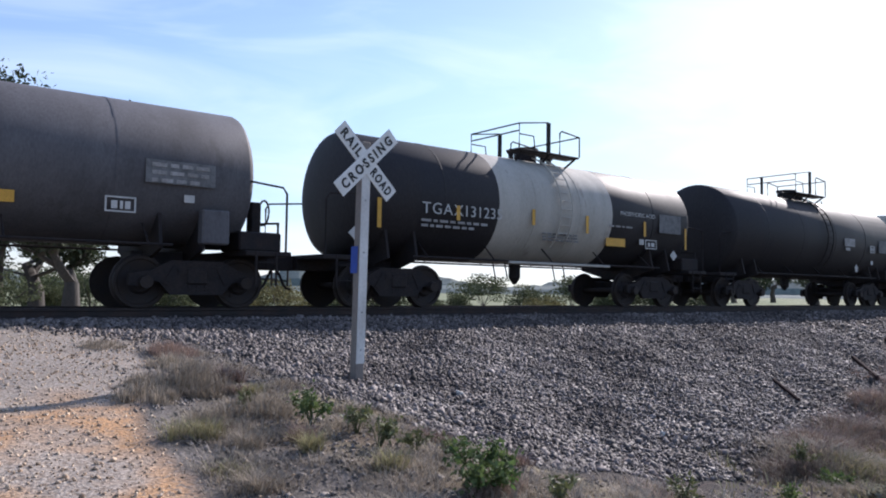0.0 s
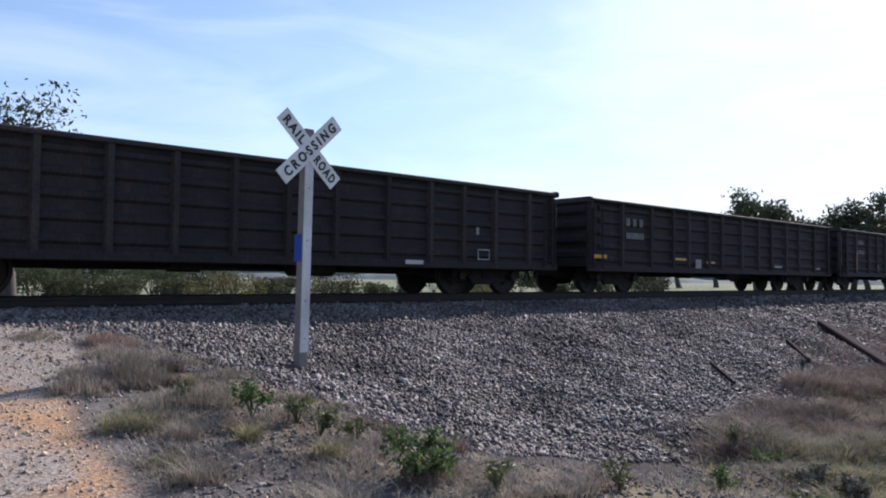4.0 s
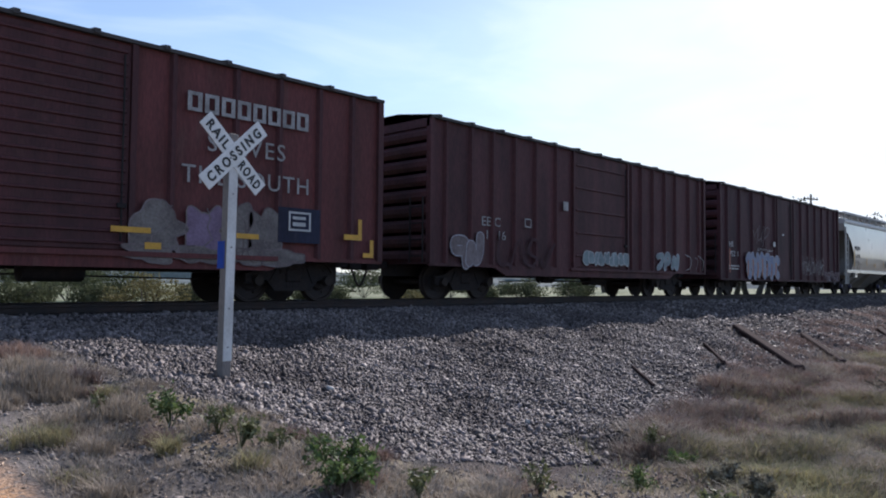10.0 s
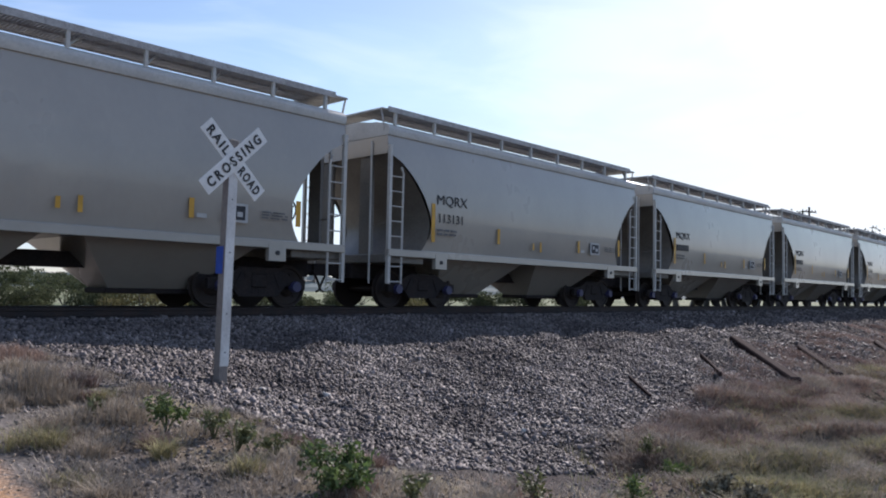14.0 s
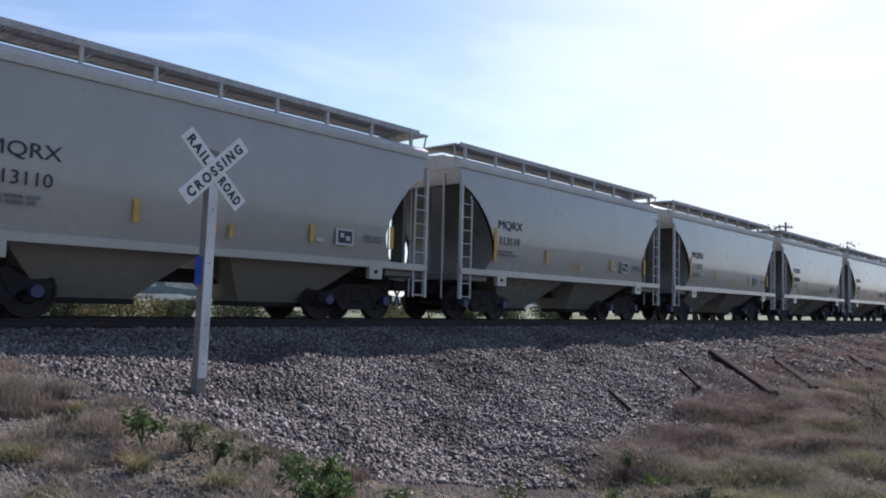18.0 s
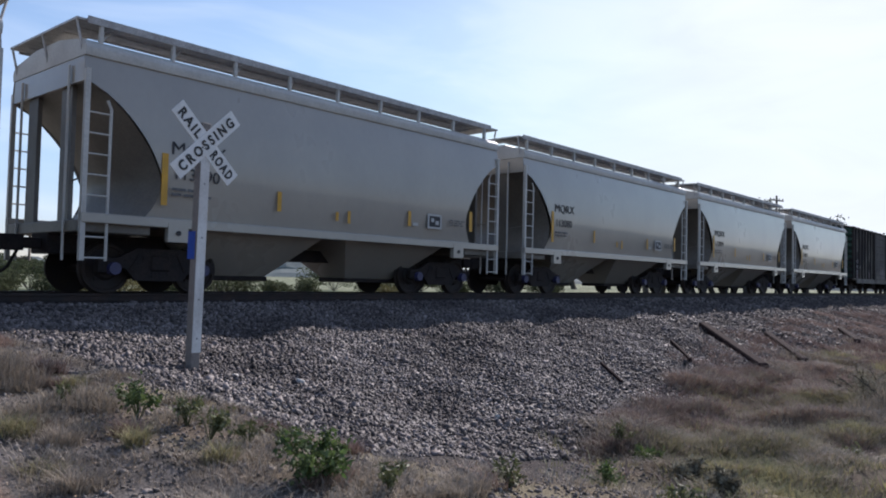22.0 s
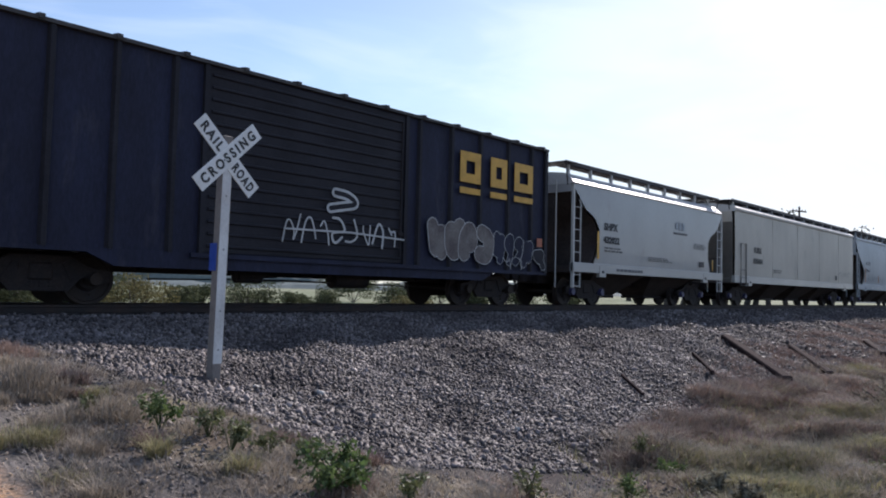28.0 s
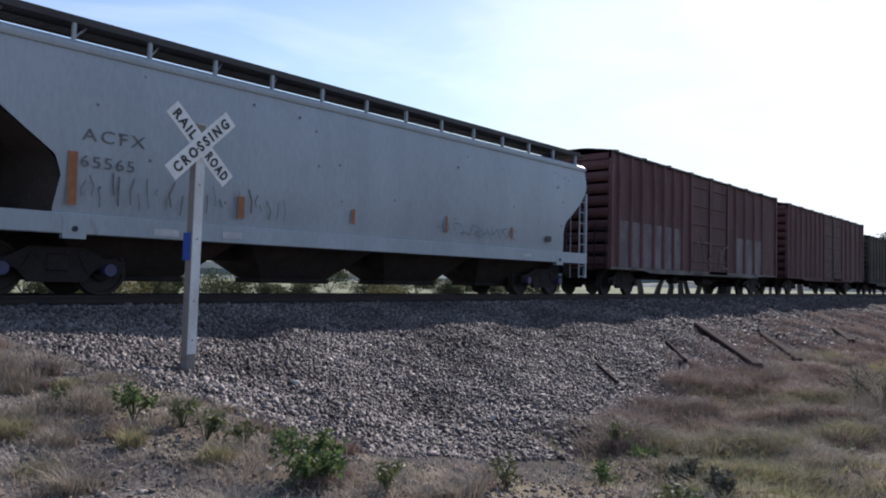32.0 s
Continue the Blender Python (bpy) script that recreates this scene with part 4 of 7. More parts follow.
def tank_fittings(car, hl, ends, r, zc, deck, rail_mat, top_x=0.0, tall=0.95, tc=2.05, ladder_mat=None):
    """Sills, saddles, end decks, handrails, the top platform with its rails, ladder and valves."""
    for s in (-1, 1):
        e = ends[0] if s < 0 else ends[1]
        part("end_deck", made(lambda bm: (bevelled(bm, min(s * (hl - 2.6), s * hl), max(s * (hl - 2.6), s * hl), -0.35, 0.35, 0.8, 1.08, 0.02), bevelled(bm, min(s * (hl - 0.9), s * hl), max(s * (hl - 0.9), s * hl), -1.5, 1.5, 1.02, 1.12, 0.015))), "black_iron", car)
        part("saddle", made(lambda bm: [prism(bm, [(-1.2, 1.75), (-0.5, 1.2), (0.5, 1.2), (1.2, 1.75), (1.35, 1.1), (0.4, 0.84), (-0.4, 0.84), (-1.35, 1.1)], s * (hl - 2.0) + d, s * (hl - 2.0) + d + 0.06, "x") for d in (-0.4, 0.34)]), "black_iron", car)
        for k in (-1, 1):
            part("end_handrail", made(tube, [(s * (hl - 0.08), k * 1.42, 1.1), (s * (hl - 0.08), k * 1.42, 2.28), (s * (hl - 0.16), k * 1.42, 2.4), (e - s * 0.02, k * 1.36, 2.48)], 0.022), rail_mat, car)
            part("side_step", made(lambda bm: ladder_shape(bm, 0.45, 1.1, 0.4, 0.3)), "black_iron", car).matrix_basis = pose(s * (hl - 0.5), k * 1.5, 0)
    for k in (-1, 1):
        part("side_rail", made(lambda bm: (tube(bm, [(-hl + 2.2, k * 1.42, 1.16), (hl - 2.2, k * 1.42, 1.16)], 0.028), [tube(bm, [(x, k * 1.42, 1.16), (x, k * 1.0, 1.55)], 0.018) for x in spread(-hl + 2.6, hl - 2.6, 5)])), rail_mat, car)
    part("top_platform", made(lambda bm: (bevelled(bm, top_x - 1.1, top_x + 1.1, -0.95, -0.45, deck, deck + 0.05, 0.01), bevelled(bm, top_x - 1.1, top_x + 1.1, 0.45, 0.95, deck, deck + 0.05, 0.01), [tube(bm, [(top_x + d, k * 0.9, deck), (top_x + d * 0.9, k * 0.6, zc + r * 0.9)], 0.03) for d in (-1, 0, 1) for k in (-1, 1)])), "black_iron", car)
    for k in (-1, 1):
        y, z = k * 0.95, deck + 0.05
        part("top_railing", made(lambda bm: (tube(bm, [(top_x - 1.1, y, z), (top_x - 1.1, y, z + tall * 0.8), (top_x - 0.1, y, z + tall), (top_x - 0.1, y, z)], 0.022), tube(bm, [(top_x + 0.35, y, z), (top_x + 0.35, y, z + tall * 0.72), (top_x + 0.42, y, z + tall * 0.8), (top_x + 1.1, y, z + tall * 0.7), (top_x + 1.1, y, z)], 0.022),
                                             tube(bm, [(top_x - 1.1, y, z + tall * 0.45), (top_x - 0.6, y, z + tall * 0.45), (top_x - 0.55, y, z)], 0.018), box(bm, top_x - 0.12, top_x - 0.02, y - 0.03, y + 0.03, z, z + tall))), rail_mat, car)
    for d, z in ((-1.1, deck + 0.05 + tall * 0.8), (1.1, deck + 0.05 + tall * 0.7), (-1.1, deck + 0.5)):
        part("railing_cross", shared("railing_cross" + rail_mat, lambda bm: tube(bm, [(0, -0.95, 0), (0, 0.95, 0)], 0.02), rail_mat), None, car, at=pose(top_x + d, 0, z))
    part("manway", made(lambda bm: (lathe(bm, [(zc + r - 0.1, 0.3), (zc + r + 0.28, 0.3), (zc + r + 0.3, 0.36), (zc + r + 0.36, 0.36), (zc + r + 0.4, 0.1)], "z", 18, (top_x, 0, 0)),)), "black_iron", car, smooth=40)
    for d, h in ((0.5, 0.35), (0.75, 0.25), (-0.65, 0.28)):
        part("valve", made(lathe, [(zc + r - 0.1, 0.07), (zc + r + h * 0.5, 0.07), (zc + r + h * 0.5, 0.11), (zc + r + h * 0.7, 0.11), (zc + r + h, 0.03)], "z", 10, (top_x + d, -0.15, 0)), "black_iron", car)
    arc = [(0, -(r + 0.1) * math.cos(a), zc + (r + 0.1) * math.sin(a)) for a in (radians(v) for v in range(-40, 76, 8))]
    part("side_ladder", made(lambda bm: (tube(bm, [(top_x - 0.2 + p[0], p[1], p[2]) for p in arc], 0.022), tube(bm, [(top_x + 0.2 + p[0], p[1], p[2]) for p in arc], 0.022), [tube(bm, [(top_x - 0.2, p[1], p[2]), (top_x + 0.2, p[1], p[2])], 0.016) for p in arc[1:-1]])), ladder_mat or rail_mat, car)
    part("bottom_outlet", made(lambda bm: (lathe(bm, [(0.68, 0.1), (0.78, 0.16), (zc - r + 0.1, 0.16)], "z", 12), lathe(bm, [(0.6, 0.05), (0.68, 0.1)], "z", 12))), "black_iron", car)
    for x in (-1.2, -0.8, 0.9, 1.3):
        part("valve_lever", shared("valve_lever", lambda bm: tube(bm, [(0, -0.5, 1.15), (0.06, -0.55, 0.72)], 0.02), "black_iron"), None, car, at=pose(x, 0, 0))
    part("brake_box", made(bevelled, hl - 0.95, hl - 0.12, -1.3, -0.35, 1.12, 1.5, 0.03), "black_iron", car)
    part("brake_stand", made(bevelled, hl - 0.5, hl - 0.3, -0.75, -0.5, 1.4, 2.15, 0.02), "black_iron", car)
    part("brake_wheel", made(tube, [(hl - 0.2, -0.62 + 0.26 * math.cos(a), 1.95 + 0.26 * math.sin(a)) for a in (2 * math.pi * k / 14 for k in range(15))], 0.022), "wheel_steel", car)
    part("end_pipe", made(tube, [(hl - 0.15, -1.2, 1.15), (hl - 0.15, -1.2, 1.7), (hl - 0.15, -0.3, 1.75), (hl - 0.15, -0.3, 1.1)], 0.03), "black_iron", car)
    running_gear(car, hl, tc=hl - tc, cap="wheel_steel")


# -- covered hoppers --
def hopper_sheet(bm, s, hl, top, sill, cut, bulge, nx=24, nz=18, foot=0.0):
    """A side sheet, swelling a little, with its lower corners cut away; s is -1 on the near side."""
    rows = []
    for j in range(nz + 1):
        z = sill + (top - sill) * j / nz
        w = 1.6 - bulge * ((z - (sill + 0.45 * (top - sill))) / (0.5 * (top - sill))) ** 2
        q = cut(z)
        rows.append([bm.verts.new((-hl + q + (2 * hl - 2 * q) * k / nx, s * w, z)) for k in range(nx + 1)])
    for a, b in zip(rows, rows[1:]):
        for k in range(nx):
            bm.faces.new((a[k], a[k + 1], b[k + 1], b[k]))


def oval_cut(a, z0, b, power=2.0):
    return lambda z: 0.0 if z >= z0 + b else a * max(0.0, 1 - (max(z - z0, 0) / b) ** power) ** (1 / power) - 0.2 * (max(z0 - z, 0) / 0.6) ** 2


def step_cut(points):
    """A cut whose depth is given at some heights."""
    zs, ds = [p[0] for p in points], [p[1] for p in points]
    return lambda z: float(np.interp(z, zs, ds))


def slope_sheet(bm, s, hl, cut, z0, z1, n=14, w=1.5):
    """The curved sheet that closes an end under the overhang."""
    rows = []
    for j in range(n + 1):
        z = z0 + (z1 - z0) * j / n
        rows.append([bm.verts.new((s * (hl - cut(z) * (1.0 if abs(y) > 1 else 0.8)), y, z)) for y in (-w, -w / 3, w / 3, w)])
    for a, b in zip(rows, rows[1:]):
        for k in range(3):
            bm.faces.new((a[k], a[k + 1], b[k + 1], b[k]))


def chute_shape(bm, xa, xb, xc, xd, z0, z1, w0=1.35, w1=0.4):
    """A tapering pocket: top from xa to xd, bottom from xb to xc."""
    t = [bm.verts.new(p) for p in ((xa, -w0, z1), (xd, -w0, z1), (xd, w0, z1), (xa, w0, z1))]
    b = [bm.verts.new(p) for p in ((xb, -w1, z0), (xc, -w1, z0), (xc, w1, z0), (xb, w1, z0))]
    bm.faces.new(t[::-1]), bm.faces.new(b)
    for k in range(4):
        bm.faces.new((t[k - 1], t[k], b[k], b[k - 1]))


def hopper(label, x0, x1, body, rim, cut, bays, top=4.32, sill=1.42, bulge=0.14, slope="hopper_slope", sill_mat=None, chute_mat=None, board="grate_steel", supports=9, rim_deep=0.12, cages=True, back=None, cut_top=3.95, board_z=4.84, sill_deep=0.16, board_y=(1.42, 0.5), roof_side=None):
    car, hl, c = car_root("covered_hopper", label, "hopper car", x0, x1)
    sill_mat, chute_mat = sill_mat or body, chute_mat or body
    for s in (-1, 1):
        part("side_sheet", made(hopper_sheet, s, hl, top, sill, cut, bulge), body, car, smooth=50)
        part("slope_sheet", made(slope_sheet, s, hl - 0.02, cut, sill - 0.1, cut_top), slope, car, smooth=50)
        part("end_bulkhead", made(prism, [(-1.48, cut_top - 0.1), (1.48, cut_top - 0.1), (1.46, top), (0.5, top + 0.2), (-0.5, top + 0.2), (-1.46, top)], s * (hl - 0.06), s * (hl - 0.015), "x"), body, car)
        part("side_sill", made(bevelled, -hl, hl, min(s * 1.46, s * 1.6), max(s * 1.46, s * 1.6), sill - sill_deep, sill + 0.02, 0.015), sill_mat, car)
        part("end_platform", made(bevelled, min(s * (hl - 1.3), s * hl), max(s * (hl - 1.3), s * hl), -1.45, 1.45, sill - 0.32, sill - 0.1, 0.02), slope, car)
        part("end_shear_plate", made(bevelled, min(s * (hl - 2.2), s * hl), max(s * (hl - 2.2), s * hl), -0.35, 0.35, 0.72, sill - 0.3, 0.02), "black_iron", car)
        for k in (-1, 1):
            part("jacking_pad", made(lambda bm: box(bm, s * (hl - 1.75) - 0.2, s * (hl - 1.75) + 0.2, k * 1.61, k * 1.5, sill - 0.42, sill - 0.05)), sill_mat, car)
            part("jacking_eye", made(lathe, [(-0.02, 0.05), (0.02, 0.05)], "y", 10, (s * (hl - 1.75), k * 1.61, sill - 0.25)), "mark_black", car)
            if cages:
                part("corner_post", made(box, min(s * (hl - 0.08), s * hl), max(s * (hl - 0.08), s * hl), k * 1.58, k * 1.5, 0.6, cut_top + 0.1), rim, car)
                part("ladder_post", made(tube, [(s * (hl - 0.45), k * 1.55, 0.6), (s * (hl - 0.45), k * 1.56, 3.3), (s * (hl - 0.38), k * 1.56, 3.45)], 0.026), rim, car)
                [part("ladder_rung", shared("rung" + rim, lambda bm: tube(bm, [(0, 0, 0), (0.41, 0, 0)], 0.016, 5), rim), None, car, at=pose(s * (hl - 0.245) - 0.205, k * 1.56, z)) for z in spread(0.65, 3.2, 8)]
                part("end_ladder_rail", made(tube, [(s * (hl + 0.02), k * 0.98, 0.6), (s * (hl + 0.02), k * 0.98, 4.1)], 0.024), rim, car)
                part("end_post", made(lambda bm: (box(bm, s * (hl - 0.12) - 0.04, s * (hl - 0.12) + 0.04, k * 0.9, k * 0.5, sill - 0.1, cut_top - 0.1), tube(bm, [(s * (hl - 0.12), k * 0.6, 2.0), (s * (hl - 0.12), k * 1.5, 2.1)], 0.016))), slope, car)
    for s in (-1, 1) if back else ():
        part("end_panel", made(prism, [(s * (hl - u), z) for u, z in ((0.1, back[1]), (1.5, back[1]), (1.5, sill), (0.95, sill), (0.45, back[0] - 0.3), (0.1, back[0]))], 1.36, 1.4), slope, car)
        part("brake_bar", made(tube, [(s * (hl - 0.1), 0.9, sill), (s * (hl - 0.1), 0.5, back[0] + 0.3)], 0.035), "black_iron", car)
        part("brake_bar", made(tube, [(s * (hl - 0.1), 0.2, sill + 0.8), (s * (hl - 0.1), 1.4, sill + 0.9)], 0.03), "black_iron", car)
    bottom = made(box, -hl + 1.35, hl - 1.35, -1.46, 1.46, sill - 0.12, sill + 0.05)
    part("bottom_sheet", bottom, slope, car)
    side_ = roof_side or [(1.5, top - rim_deep), (1.53, top - rim_deep * 0.4), (1.5, top + 0.02), (1.36, top + 0.1), (0.5, top + 0.24)]
    part("roof", made(prism, [(-y, z) for y, z in side_] + side_[::-1], -hl, hl, "x"), rim, car, smooth=50)
    part("hatch_trough", made(bevelled, -hl + 0.7, hl - 0.7, -0.36, 0.36, top + 0.2, top + 0.42, 0.03), rim, car)
    for s in (-1, 1):
        part("running_board", made(lambda bm: ([box(bm, x, x + 0.045, s * board_y[0], s * board_y[1], board_z, board_z + 0.03) for x in spread(-hl + 0.05, hl - 0.31, int(hl * 30))], box(bm, -hl + 0.05, hl - 0.25, s * (board_y[0] + 0.02), s * board_y[0], board_z - 0.06, board_z + 0.07), [box(bm, -hl + 0.05, hl - 0.25, s * v - 0.012, s * v + 0.012, board_z - 0.03, board_z + 0.03) for v in (board_y[1], (board_y[0] + board_y[1]) / 2)])), board, car)
        stay = mesh_of(made(lambda bm: (box(bm, -0.03, 0.03, s * (board_y[0] + 0.01), s * (board_y[0] - 0.06), top + 0.03, board_z), tube(bm, [(0.0, s * (board_y[0] - 0.02), top + 0.12), (0.35, s * (board_y[0] - 0.32), board_z)], 0.02))), "board_support", rim)
        for x in spread(-hl + 0.3, hl - 0.5, supports):
            part("board_support", stay, None, car, at=pose(x, 0, 0))
        part("end_walkway", made(lambda bm: (box(bm, min(s * (hl - 0.5), s * (hl + 0.12)), max(s * (hl - 0.5), s * (hl + 0.12)), -1.4, 1.4, board_z - 0.02, board_z + 0.02), [tube(bm, [(s * (hl + 0.1), y, board_z), (s * (hl - 0.02), y, top - 0.1)], 0.022) for y in (-1.35, 0, 1.35)])), board, car)
    for b in bays:
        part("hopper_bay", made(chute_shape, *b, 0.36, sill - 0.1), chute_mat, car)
        part("outlet_gate", made(bevelled, b[1] - 0.08, b[2] + 0.08, -0.45, 0.45, 0.27, 0.38, 0.02), "black_iron", car)
    part("centre_sill", made(box, -hl + 0.3, hl - 0.3, -0.22, 0.22, 0.75, 1.05), "black_iron", car)
    part("brake_wheel", made(lambda bm: (tube(bm, [(hl + 0.02, 0.45 + 0.26 * math.cos(a), 2.35 + 0.26 * math.sin(a)) for a in (2 * math.pi * k / 16 for k in range(17))], 0.02), [tube(bm, [(hl + 0.02, 0.45, 2.35), (hl + 0.02, 0.45 + 0.26 * math.cos(a), 2.35 + 0.26 * math.sin(a))], 0.014) for a in (0.5, 2.6, 4.7)], box(bm, hl - 0.14, hl - 0.02, 0.25, 0.65, 2.0, 2.6))), "black_iron", car)
    running_gear(car, hl, tc=hl - 1.75)
    return car, c

# ---- the cars, from the first to the last ----
def tank_car(label, x0, x1, ca, cb, r, zc, sections, fittings):
    """sections: (from, to, paint, angles) along the tank."""
    car, hl, c = car_root("tank_car", label, "tank car", x0, x1)
    for k, (a, b, mat, ang) in enumerate(sections):
        part("shell", made(shell_shape, a - c, b - c, r, *ang, (a == ca, b == cb), 40, zc), mat, car, smooth=60)
    tank_fittings(car, hl, (ca - c, cb - c), r, zc, **fittings)
    return car, c


FULL = (0.0, 2 * math.pi)
# grey tank
car, c = tank_car("weathered dark grey railway tank car on four axles", -7.3, 6.45, -6.6, 5.62, 1.4, 2.57, [(-6.6, 5.62, "tank_grey", FULL)], dict(deck=4.1, rail_mat="black_iron", tc=1.65))
for x in (-4.2, -1.7, 0.9, 3.3):
    part("weld_band", made(band_shape, x - c, 1.4, 0.03, 0.006, 2.57), "tank_grey", car)
Y = -1.41
marks(car, [(3.76 - c, 4.97 - c, 2.26, 2.68)], "mark_grey", Y - 0.005, "faded_panel")
small_print(car, 3.86 - c, 2.56, 1.0, 3, "faded_white", Y - 0.015, 0.07, 1)
marks(car, [(3.16 - c, 3.66 - c, 1.7, 1.73), (3.16 - c, 3.66 - c, 1.95, 1.98), (3.16 - c, 3.19 - c, 1.73, 1.95), (3.63 - c, 3.66 - c, 1.73, 1.95)], "mark_white", Y + 0.13, "stencil_frame")
marks(car, [(3.26 - c, 3.36 - c, 1.76, 1.9), (3.4 - c, 3.45 - c, 1.76, 1.9), (3.48 - c, 3.57 - c, 1.76, 1.9)], "mark_white", Y + 0.13)
marks(car, [(4.46 - c, 4.64 - c, 1.96, 2.12)], "mark_white", Y + 0.1, "placard")
marks(car, [(1.3 - c, 1.85 - c, 1.74, 1.94)], "yellow_mark", Y + 0.14, "yellow_plate")
part("valve_box", made(bevelled, 4.75 - c, 5.25 - c, -1.46, -1.2, 1.2, 1.85, 0.03), "tank_grey", car)

# black tank with a broad white band
car, c = tank_car("black railway tank car with a broad white band round its middle", 7.15, 20.1, 8.2, 19.23, 1.45, 2.58,
                  [(8.2, 11.8, "tank_black", FULL), (11.8, 15.85, "tank_white", FULL), (15.85, 19.23, "tank_black", FULL)], dict(deck=4.12, rail_mat="black_iron", top_x=0.35, tall=0.8, ladder_mat="tank_white"))
Y = -1.46
for x in (10.2, 13.0, 14.6, 17.6):
    part("weld_band", made(band_shape, x - c, 1.45, 0.03, 0.006, 2.58), "tank_white" if 11.8 < x < 15.8 else "tank_black", car)
lettering(car, "TGAX", 9.55 - c, 2.16, 0.26, "mark_white", Y, 1.05, label="white stencilled letters", gap=1.15)
lettering(car, "131235", 10.7 - c, 2.16, 0.26, "mark_white", Y, 1.02, label="white stencilled numbers", gap=1.05)
small_print(car, 9.6 - c, 1.98, 1.9, 2, "faded_white", Y + 0.1, 0.06, 2)
lettering(car, "PHOSPHORIC ACID", 16.15 - c, 2.6, 0.12, "mark_white", Y, 1.0, label="white stencilled words")
small_print(car, 15.7 - c, 2.25, 1.2, 1, "faded_white", Y, 0.05, 3)
small_print(car, 13.3 - c, 1.9, 1.3, 3, "mark_grey", Y + 0.1, 0.04, 4)
marks(car, [(8.4 - c, 8.5 - c, 1.75, 2.4), (10.5 - c, 10.6 - c, 2.05, 2.4), (12.85 - c, 12.95 - c, 2.1, 2.5), (14.78 - c, 14.88 - c, 2.0, 2.48), (17.15 - c, 17.24 - c, 2.05, 2.48), (19.05 - c, 19.13 - c, 1.75, 2.4)], "yellow_mark", Y - 0.006, "reflector_strip")
marks(car, [(15.73 - c, 16.52 - c, 1.72, 1.95)], "yellow_mark", Y + 0.14, "yellow_plate")
marks(car, [(17.39 - c, 17.9 - c, 1.71, 1.74), (17.39 - c, 17.9 - c, 1.95, 1.98), (17.39 - c, 17.42 - c, 1.74, 1.95), (17.87 - c, 17.9 - c, 1.74, 1.95), (17.5 - c, 17.6 - c, 1.78, 1.9), (17.65 - c, 17.8 - c, 1.78, 1.9), (17.12 - c, 17.32 - c, 1.82, 1.98)], "mark_white", Y + 0.13, "stencil_frame")
marks(car, [(17.85 - c, 18.85 - c, 2.2, 2.75)], "mark_grey", Y - 0.006, "faded_panel")
for x, z in ((7.9, 1.6), (18.55, 1.55)):
    part("placard", made(lambda bm: prism(bm, [(x - c, z - 0.16), (x - c + 0.16, z), (x - c, z + 0.16), (x - c - 0.16, z)], Y + 0.02, Y + 0.03)), "mark_white", car, "white diamond placard")
part("side_step_plate", made(bevelled, 12.1 - c, 15.7 - c, -1.5, -1.38, 1.1, 1.16, 0.01), "tank_white", car)

# black tank
car, c = tank_car("plain black railway tank car, dusty along the top", 20.85, 33.95, 21.74, 33.1, 1.57, 2.61, [(21.74, 33.1, "tank_black", FULL)], dict(deck=4.27, rail_mat="black_iron", top_x=0.2, tall=0.85))
Y = -1.59
for x in (23.6, 25.9, 28.2, 30.6):
    part("weld_band", made(band_shape, x - c, 1.57, 0.03, 0.006, 2.61), "tank_black", car)
marks(car, [(28.83 - c, 29.64 - c, 2.35, 2.66), (28.9 - c, 29.25 - c, 2.18, 2.3)], "faded_white", Y, "faded_panel")
marks(car, [(30.92 - c, 31.33 - c, 2.17, 2.2), (30.92 - c, 31.33 - c, 2.42, 2.45), (30.92 - c, 30.95 - c, 2.2, 2.42), (31.3 - c, 31.33 - c, 2.2, 2.42), (31.0 - c, 31.1 - c, 2.24, 2.38), (31.15 - c, 31.25 - c, 2.24, 2.38)], "mark_white", Y, "stencil_frame")
marks(car, [(31.7 - c, 32.5 - c, 2.2, 2.7)], "mark_grey", Y, "faded_panel")
marks(car, [(31.33 - c, 31.5 - c, 1.7, 1.86)], "mark_white", Y + 0.16, "placard")
part("placard", made(lambda bm: prism(bm, [(30.11 - c, 1.52), (30.28 - c, 1.7), (30.45 - c, 1.52), (30.36 - c, 1.52), (30.36 - c, 1.38), (30.2 - c, 1.38), (30.2 - c, 1.52)], Y + 0.24, Y + 0.25)), "mark_white", car, "white placard")

# white over black tank
Z = (2.12 - 2.61) / 1.56
A0 = math.asin(Z)
car, c = tank_car("railway tank car, white above and black below", 34.6, 47.15, 35.7, 46.33, 1.56, 2.61,
                  [(35.7, 46.33, "tank_white", (A0, math.pi - A0)), (35.7, 46.33, "tank_black", (math.pi - A0, 2 * math.pi + A0))], dict(deck=4.26, rail_mat="mark_grey", top_x=0.2, tall=0.8, ladder_mat="tank_white"))
Y = -1.58
for x in (37.5, 39.9, 42.6):
    part("weld_band", made(band_shape, x - c, 1.56, 0.03, 0.006, 2.61), "mark_grey", car)
lettering(car, "UTLX", 36.78 - c, 2.24, 0.22, "mark_black", Y, 0.95, label="black stencilled letters", bold=0.01)
lettering(car, "300411", 37.62 - c, 2.24, 0.22, "mark_black", Y, 0.95, label="black stencilled numbers", bold=0.01)
small_print(car, 36.83 - c, 2.52, 1.2, 1, "mark_grey", Y, 0.06, 5)
small_print(car, 36.9 - c, 2.08, 1.3, 2, "faded_white", Y + 0.05, 0.05, 6)
marks(car, [(44.05 - c, 44.45 - c, 2.24, 2.44)], "mark_black", Y, "stencil_frame")
part("dome_box", made(bevelled, 39.5 - c, 40.05 - c, -0.7, -0.1, 4.12, 4.6, 0.03), "tank_white", car)
